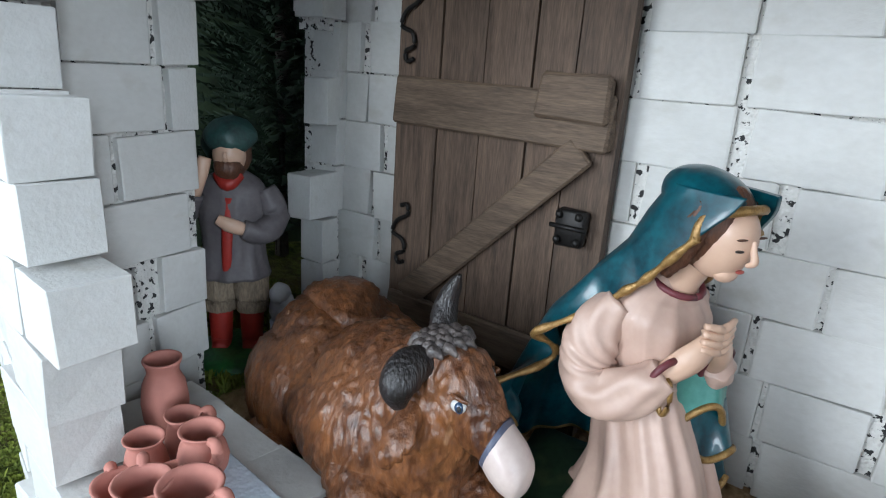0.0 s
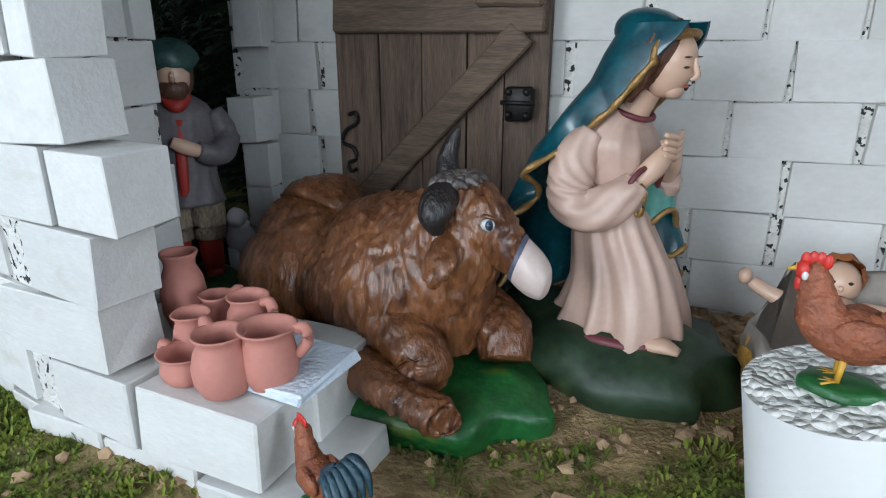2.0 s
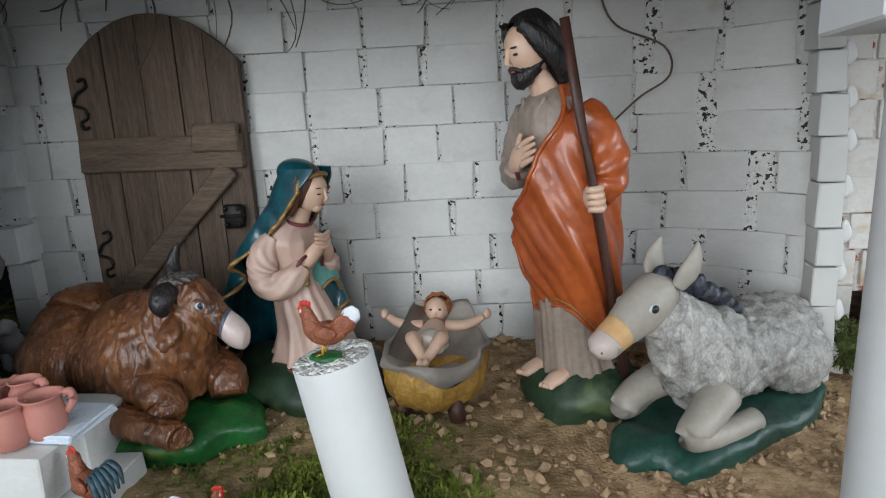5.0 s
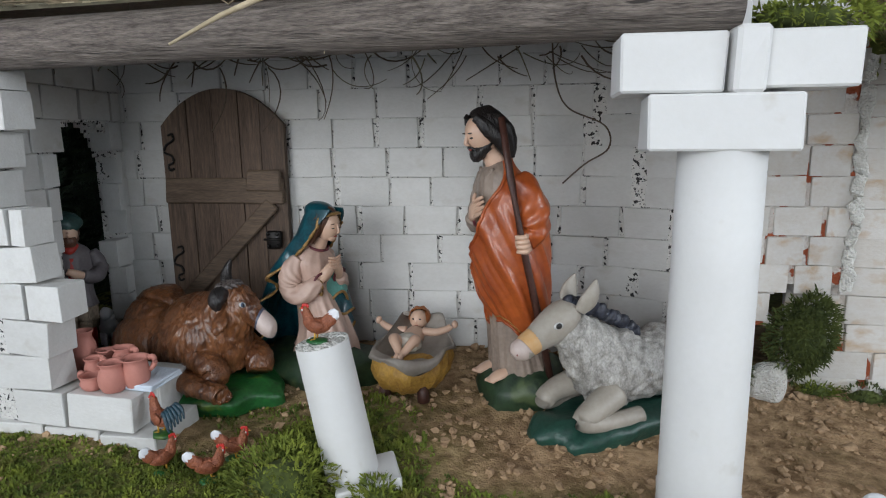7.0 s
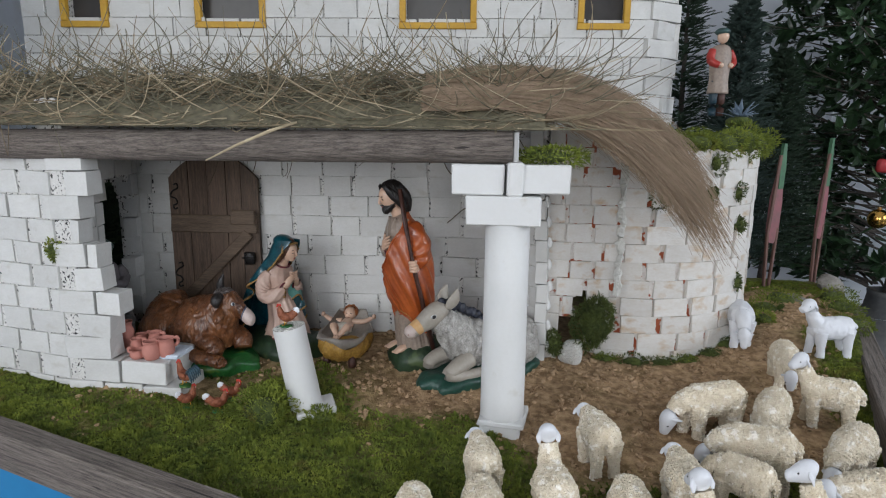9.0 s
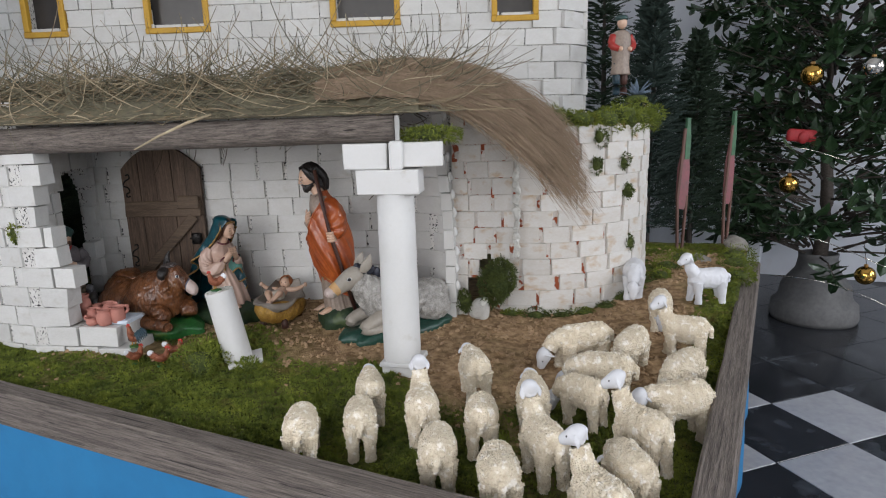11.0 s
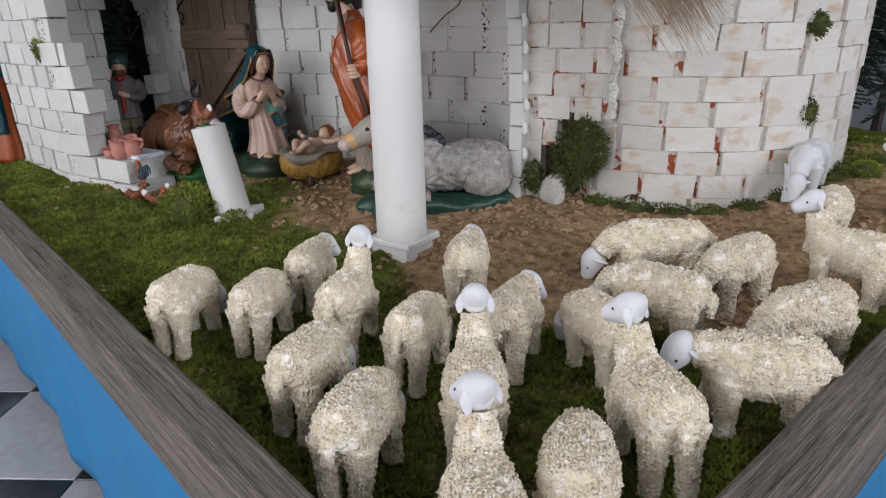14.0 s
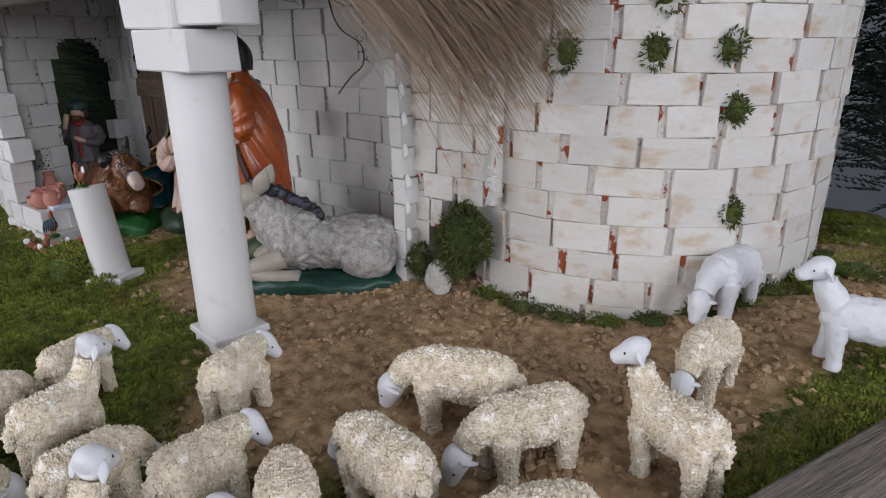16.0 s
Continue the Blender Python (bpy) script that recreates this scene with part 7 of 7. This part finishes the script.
cushion("moss_clump", (0.325, 0.425, 0.165), (0.060, 0.036, 0.088), 3400, "moss_dark", "large bushy moss clump in the broken wall", 71)
cushion("moss_clump", (0.195, 0.425, 0.085), (0.030, 0.025, 0.040), 700, "moss_dark", "dark moss clump at the foot of the pilaster", 72)
for i, (a, z, s) in enumerate(((-67, 0.59, 1.15), (-52, 0.588, 1.05), (-48.5, 0.475, 1.2), (-45.5, 0.27, 1.15), (-66, 0.69, 1.1), (-86, 0.585, 1.25))):
    p = TC + Vector((math.cos(radians(a)), math.sin(radians(a)))) * (TR + 0.002)
    cushion("moss_clump", (p.x, p.y, z), (0.022 * s, 0.018 * s, 0.030 * s), 420, "moss_dark", "small moss clump growing out of the tower bricks", 80 + i, (0.006, 0.014))
cushion("moss_clump", (-1.262, 0.102, 0.440), (0.024, 0.014, 0.032), 380, "moss", "small moss clump on the front wall", 90, (0.006, 0.012))
cushion("moss_clump", (-0.640, -0.012, 0.028), (0.078, 0.065, 0.055), 3000, "moss", "bushy moss mound beside the broken column", 91)
cushion("moss_clump", (-0.485, -0.01, 0.012), (0.035, 0.025, 0.028), 700, "moss", "small moss mound beside the broken column", 92)
cushion("moss_clump", (0.10, 0.02, 0.725), (0.085, 0.05, 0.022), 1100, "moss", "flat moss tuft on the column capital", 93)
for i in range(13):
    a = radians(-112 + 13.0 * i)
    p = TC + Vector((math.cos(a), math.sin(a))) * (TR - 0.02)
    cushion("moss_clump", (p.x, p.y, 0.755), (0.072, 0.05, 0.034 + 0.012 * (i % 3)), 900, "moss", "moss cushion along the tower's rim", 100 + i)
for i in range(11):
    a = radians(-104 + 10.5 * i)
    p = TC + Vector((math.cos(a), math.sin(a))) * (TR + 0.02)
    cushion("moss_clump", (p.x, p.y, ground_z(p.x, p.y) + 0.004), (0.045, 0.026, 0.016 + 0.006 * (i % 2)), 420, "moss_dark" if i % 3 else "moss", "low moss clump at the foot of the tower", 120 + i, (0.006, 0.014))
for i, (x, y, s) in enumerate(((1.10, 0.86, 1.0), (1.22, 0.98, 1.3), (1.03, 0.74, 0.8), (1.40, 0.86, 1.2), (1.33, 0.68, 0.9), (1.48, 1.05, 1.2))):
    cushion("moss_clump", (x, y, ground_z(x, y) + 0.008), (0.06 * s, 0.05 * s, 0.03 * s), 700, "moss", "moss hummock on the soil by the bench edge", 140 + i)

# clods and grit on the bare soil
g = np.random.default_rng(5)
ICO = [(0, 0, 1), (0.89, 0, 0.45), (0.28, 0.85, 0.45), (-0.72, 0.53, 0.45), (-0.72, -0.53, 0.45), (0.28, -0.85, 0.45), (0.72, 0.53, -0.45), (-0.28, 0.85, -0.45), (-0.89, 0, -0.45), (-0.28, -0.85, -0.45), (0.72, -0.53, -0.45), (0, 0, -1)]
IF = [(0, 1, 2), (0, 2, 3), (0, 3, 4), (0, 4, 5), (0, 5, 1), (1, 6, 2), (2, 7, 3), (3, 8, 4), (4, 9, 5), (5, 10, 1), (6, 7, 2), (7, 8, 3), (8, 9, 4), (9, 10, 5), (10, 6, 1), (6, 11, 7), (7, 11, 8), (8, 11, 9), (9, 11, 10), (10, 11, 6)]
verts, faces = [], []
n = 0
while n < 9000:
    u, v = r.uniform(-1.2, 1.0), r.uniform(-0.59, 1.6)
    if u > RIGHT(v) - 0.01:
        continue
    p = uv(u, v)
    if p.y > 0.6 and p.x < 0.95:
        continue
    if r.random() < moss_at(p.x, p.y) * 1.15 or noise.noise(Vector((p.x * 9, p.y * 9, 20))) < r.uniform(-0.5, 0.3):
        continue
    s = 0.0013 + 0.0078 * r.random() ** 3.4 + (0.004 if r.random() < 0.012 else 0)
    o = len(verts)
    z = ground_z(p.x, p.y) + s * 0.4
    for a in ICO:
        k = s * (1 + 0.35 * g.normal())
        verts.append((p.x + a[0] * k, p.y + a[1] * k, z + a[2] * k * 0.75))
    faces += [tuple(i + o for i in q) for q in IF]
    n += 1
tagged(stuff("soil_clods", verts, faces, "clod"), "crumbled brown clods and grit on the bare soil", "soil", kind="stuff")


def rock(x, y, z, size, mat, label, seedv, cat="stone"):
    f = Form().ball((0, 0, 0), size, mat, 18, bump=0.5, freq=14)
    noise_off = seedv * 3.1
    f.v = [tuple(Vector(p) * (1 + 0.18 * noise.noise(Vector(p) * 30 + Vector((noise_off, 0, 0))))) for p in f.v]
    return tagged(f.thing("stone", pose(x, y, z, 0, 0, seedv * 50), smooth=False), label, cat)


rock(1.545, 1.20, 0.125, (0.075, 0.055, 0.045), "stone", "pale rough stone at the bench corner", 1)
rock(1.30, 1.02, 0.095, (0.085, 0.05, 0.028), "stone", "flat grey stone on the soil", 2)
rock(0.262, 0.420, 0.062, (0.042, 0.028, 0.052), "foam_raw", "white lump of broken plaster against the wall", 3, "rubble")
rock(-0.335, 0.155, 0.012, (0.010, 0.008, 0.006), "stone", "small pale pebble on the soil", 4)

# plank edge at the tower's far side
tagged(Form().block((0.985, 1.17, 0.37), (0.018, 0.07, 0.72), "plank_brown", Matrix.Rotation(radians(15), 3, "Z"), 0.002).thing("edge_plank", smooth=False), "upright weathered plank closing the side of the tower", "plank")


# ---- painted cut-out stakes, seen from behind ----
def stake(x, y, top, angle, label):
    e = empty("painted_stake", pose(x, y, ground_z(x, y) - 0.01, 0, 0, angle))
    for dx, tilt in ((-0.022, -3), (0.022, 3)):
        Form().block((dx, 0, 0.13), (0.014, 0.012, 0.30), "stake_brown", Matrix.Rotation(radians(tilt), 3, "Y"), 0.002).thing("stick", None, e, False)
    f = Form()
    f.rings([[Vector((xx, yy, zz)) for xx, zz in ((-0.03, 0.22), (0.012, 0.21), (0.034, 0.26), (0.038, 0.40), (0.03, 0.50), (-0.012, 0.52), (-0.034, 0.42), (-0.038, 0.28))] for yy in (-0.004, 0.004)], "paint_pink")
    f.thing("panel", None, e, False)
    f = Form()
    f.rings([[Vector((xx, yy, zz)) for xx, zz in ((0.0, 0.46), (0.03, 0.46), (0.034, 0.55), (0.026, top), (0.008, top), (0.002, 0.55))] for yy in (-0.007, 0.007)], "paint_green")
    f.thing("upper_panel", None, e, False)
    Form().block((-0.022, -0.008, 0.44), (0.016, 0.010, 0.34), "stake_brown", Matrix.Rotation(radians(5), 3, "Y"), 0.002).thing("slat", None, e, False)
    return tagged(e, label, "stake")


stake(1.285, 1.25, 0.66, 25, "narrow painted wooden cut-out on two sticks")
stake(1.555, 1.36, 0.68, 35, "narrow painted wooden cut-out beside a stone")


# ---- trees ----
def fir(name, x, y, z0, height, radius, mat, seedv, label, count=900):
    q = random.Random(seedv)
    e = empty(name, pose(x, y, z0))
    Form().tube([(0, 0, -0.06), (0.01, 0, height * 0.5), (0, 0, height * 0.97)], [0.022, 0.014, 0.003], "bark", 8).thing("trunk", None, e)
    verts_, faces_ = [], []
    for i in range(count):
        t = q.random() ** 0.8
        zc = height * (0.06 + 0.92 * t)
        R = radius * (1 - t) ** 0.75 * q.uniform(0.55, 1.1) + 0.02
        a = q.uniform(0, 2 * math.pi)
        d = Vector((math.cos(a), math.sin(a), q.uniform(-0.05, 0.5))).normalized()
        b0 = Vector((0, 0, zc)) + d * R * q.uniform(0.1, 0.6)
        L = R * q.uniform(0.4, 0.75)
        side = d.cross(Vector((0, 0, 1))).normalized()
        for k in range(9):
            w = k / 8
            c_ = b0 + d * L * w
            for s in (-1, 1):
                out = (d * 0.7 + side * s * q.uniform(0.5, 1.0) + Vector((0, 0, q.uniform(-0.1, 0.5)))).normalized()
                n_ = q.uniform(0.022, 0.040) * (1.1 - 0.6 * w)
                up_ = out.cross(side).normalized() * 0.0032
                o = len(verts_)
                verts_ += [tuple(c_ - up_), tuple(c_ + up_), tuple(c_ + out * n_)]
                faces_.append((o, o + 1, o + 2))
    stuff("crown", verts_, faces_, mat, e)
    return tagged(e, label, "tree")


fir("conifer", 1.22, 1.60, 0.05, 1.45, 0.30, "fir_grey", 201, "grey-green conifer standing behind the tower", 1900)
fir("conifer", 1.55, 1.85, 0.0, 1.25, 0.30, "fir", 202, "dark green conifer behind the painted stakes", 1900)
fir("conifer", 0.98, 1.72, 0.05, 1.75, 0.28, "fir", 203, "dark conifer behind the upper building", 900)
fir("conifer", -1.62, 0.75, 0.03, 0.95, 0.26, "fir", 204, "dark conifer behind the arched opening", 900)
fir("conifer", -1.985, 0.215, FLOOR + 0.06, 1.45, 0.24, "fir_grey", 205, "thin conifer standing beside the bench and statue", 700)

hill = Form().block((-1.60, 1.02, 0.30), (0.02, 1.2, 0.85), "hill_green", Matrix.Rotation(radians(-24), 3, "Z"), 0.004).thing("backdrop", smooth=False)
tagged(hill, "dark painted landscape board behind the opening", "backdrop", kind="structure")


def leaf_tree():
    """The broad-leaved tree in a stone pot, hung with baubles."""
    q = random.Random(301)
    X, Y = 2.62, 2.35
    e = empty("decorated_tree", pose(X, Y, FLOOR))
    Form().smooth_tube([(0, 0, 0.30), (0.02, 0.0, 0.8), (-0.02, 0.03, 1.5), (0.0, 0.0, 2.6)], [0.05, 0.04, 0.03, 0.012], "bark", 12, 6).thing("trunk", None, e)
    twigs = Form()
    V, F, V2, F2 = [], [], [], []
    tips = []
    for i in range(440):
        t = q.random()
        zc = 0.55 + 2.5 * t
        R = (1.02 if zc < 1.9 else 1.02 - 0.45 * (zc - 1.9)) * q.uniform(0.5, 1.05) * smoothstep(0.2, 0.85, zc + 0.15)
        a = q.uniform(0, 2 * math.pi)
        d = Vector((math.cos(a), math.sin(a), q.uniform(-0.25, 0.35))).normalized()
        p0 = Vector((0, 0, zc - 0.12)) + d * R * 0.15
        p1 = Vector((0, 0, zc)) + d * R
        twigs.tube([p0, (p0 + p1) / 2 + Vector((0, 0, 0.03)), p1], [0.008, 0.005, 0.002], "bark", 5)
        tips.append(p1)
        for k in range(19):
            c_ = p0.lerp(p1, 0.35 + 0.68 * (k / 18) ** 0.7)
            out = (d * 0.55 + Vector((q.gauss(0, 0.6), q.gauss(0, 0.6), q.gauss(-0.05, 0.45)))).normalized()
            L = q.uniform(0.07, 0.145)
            side = out.cross(Vector((q.gauss(0, 0.4), q.gauss(0, 0.4), 1))).normalized()
            nrm = out.cross(side)
            W = L * q.uniform(0.19, 0.27)
            vv, ff = (V, F) if q.random() < 0.8 else (V2, F2)
            o = len(vv)
            droop = -nrm * L * 0.10
            vv += [tuple(c_), tuple(c_ + out * L * 0.35 + side * W + nrm * W * 0.25), tuple(c_ + out * L * 0.35), tuple(c_ + out * L * 0.35 - side * W + nrm * W * 0.25), tuple(c_ + out * L * 0.72 + side * W * 0.75 + nrm * W * 0.2), tuple(c_ + out * L * 0.72 + droop * 0.4), tuple(c_ + out * L * 0.72 - side * W * 0.75 + nrm * W * 0.2), tuple(c_ + out * L + droop)]
            ff += [(o, o + 1, o + 2), (o, o + 2, o + 3), (o + 1, o + 4, o + 5, o + 2), (o + 2, o + 5, o + 6, o + 3), (o + 4, o + 7, o + 5), (o + 5, o + 7, o + 6)]
    twigs.thing("twig_mass", None, e)["kind"] = "stuff"
    stuff("crown", V, F, "leaf", e)
    stuff("crown_light", V2, F2, "leaf_light", e)["label"] = "lighter young leaves"
    tagged(e, "dark broad-leaved tree hung with gold baubles in a stone pot", "tree")
    base = Form()
    n = 40
    prof = [(a * 0.88, b * 0.98) for a, b in [(0.30, 0.0), (0.31, 0.03), (0.30, 0.12), (0.27, 0.14), (0.255, 0.17), (0.245, 0.24), (0.20, 0.30), (0.15, 0.36), (0.135, 0.44), (0.14, 0.47), (0.12, 0.475), (0.11, 0.40)]]
    base.rings([[Vector((a * math.cos(2 * math.pi * j / n), a * math.sin(2 * math.pi * j / n), b)) for j in range(n)] for a, b in prof], "bell_stone")
    tagged(base.thing("stone_pot", pose(X, Y, FLOOR)), "bell-shaped grey stone pot on the floor", "pot")
    for x, y, z, s, m in ((-0.58, -0.78, 1.60, 0.055, "gold_ball"), (-0.36, -0.92, 1.62, 0.05, "silver_ball"), (0.02, -1.0, 1.85, 0.055, "gold_ball"), (-0.10, -0.98, 1.12, 0.048, "gold_ball"), (-0.30, -0.95, 0.55, 0.05, "gold_ball"), (-0.62, -0.72, 1.02, 0.05, "gold_ball"), (0.30, -0.95, 1.66, 0.06, "silver_ball"), (0.25, -1.0, 0.85, 0.045, "gold_ball")):
        b = empty("bauble", pose(X + x, Y + y, FLOOR + z))
        Form().ball((0, 0, 0), s, m, 24).thing("globe", None, b)
        Form().tube([(0, 0, s * 0.95), (0, 0, s * 1.2)], [s * 0.22, s * 0.2], "gold", 10).thing("cap", None, b)
        Form().tube([(0, 0, s * 1.2), (0.01, 0.05, s * 1.2 + 0.10)], 0.0015, "iron", 5).thing("hook", None, b)
        tagged(b, ("shiny gold" if m == "gold_ball" else "silvery") + " glass bauble hanging in the tree", "bauble", "baubles on the tree")
    bow = Form().block((0, 0, 0), (0.16, 0.04, 0.07), "gauze", Matrix.Rotation(radians(5), 3, "Y"), 0.012)
    bow.ball((0.0, -0.02, -0.01), (0.03, 0.02, 0.035), "gauze", 12)
    tagged(bow.thing("red_bow", pose(X - 0.52, Y - 0.62, FLOOR + 1.28)), "red ribbon bow tied in the tree", "bow")
    wire = Form()
    for k in range(7):
        a0 = q.uniform(3.6, 5.0)
        z0 = 0.5 + 0.24 * k
        pts = [(math.cos(a0 + 0.16 * i) * 1.0, math.sin(a0 + 0.16 * i) * 1.0, z0 + 0.05 * math.sin(i * 0.9) - 0.03 * i) for i in range(9)]
        wire.smooth_tube(pts, [0.0022] * 9, "silver_ball", 5, 4)
    wire.thing("wire_garland", None, e)


leaf_tree()

# ---- floor tiles ----
SIDE, ANG = 0.412, radians(21)
tile_mesh = {m: Form().block((0, 0, 0), (SIDE - 0.003, SIDE - 0.003, 0.012), m, bevel=0.0015).mesh("tile", smooth=False) for m in ("tile_white", "tile_black")}
ca, sa = math.cos(ANG), math.sin(ANG)
spill = {"tile_white": Form(), "tile_black": Form()}
made = 0
for i in range(-18, 19):
    for j in range(-18, 19):
        # the lattice passes through a known tile corner
        x = 1.70 + (i + 0.5) * SIDE * ca - (j + 0.5) * SIDE * sa
        y = 1.04 + (i + 0.5) * SIDE * sa + (j + 0.5) * SIDE * ca
        u, v = x * UX + y * UY, -x * UY + y * UX
        if not (U0 - 3.0 < u < U1 - 0.05 and V0 + 0.05 < v < V1 - 0.05) or (-1.6 < u < 0.65 and -0.35 < v < 1.5):
            continue
        m = "tile_white" if (i + j) % 2 else "tile_black"
        if v > 2.0:
            m = "tile_black"
        if (abs(x - 2.0) < 2.4 and abs(y - 1.2) < 2.6 or abs(x + 1.3) < 1.6 and abs(y + 0.5) < 1.6) and made < 290:
            ob = new("tile", tile_mesh[m])
            ob.parent = floor
            ob.matrix_basis = pose(x, y, FLOOR - 0.006 + 0.0005 * ((i * 7 + j * 3) % 3), 0, 0, 21)
            made += 1
        else:
            spill[m].block((x, y, FLOOR - 0.006), (SIDE - 0.003, SIDE - 0.003, 0.012), m, Matrix.Rotation(ANG, 3, "Z"), 0.0015)
for m, f in spill.items():
    ob = f.thing("tile_field", parent=floor, smooth=False)
    ob["kind"] = "stuff"
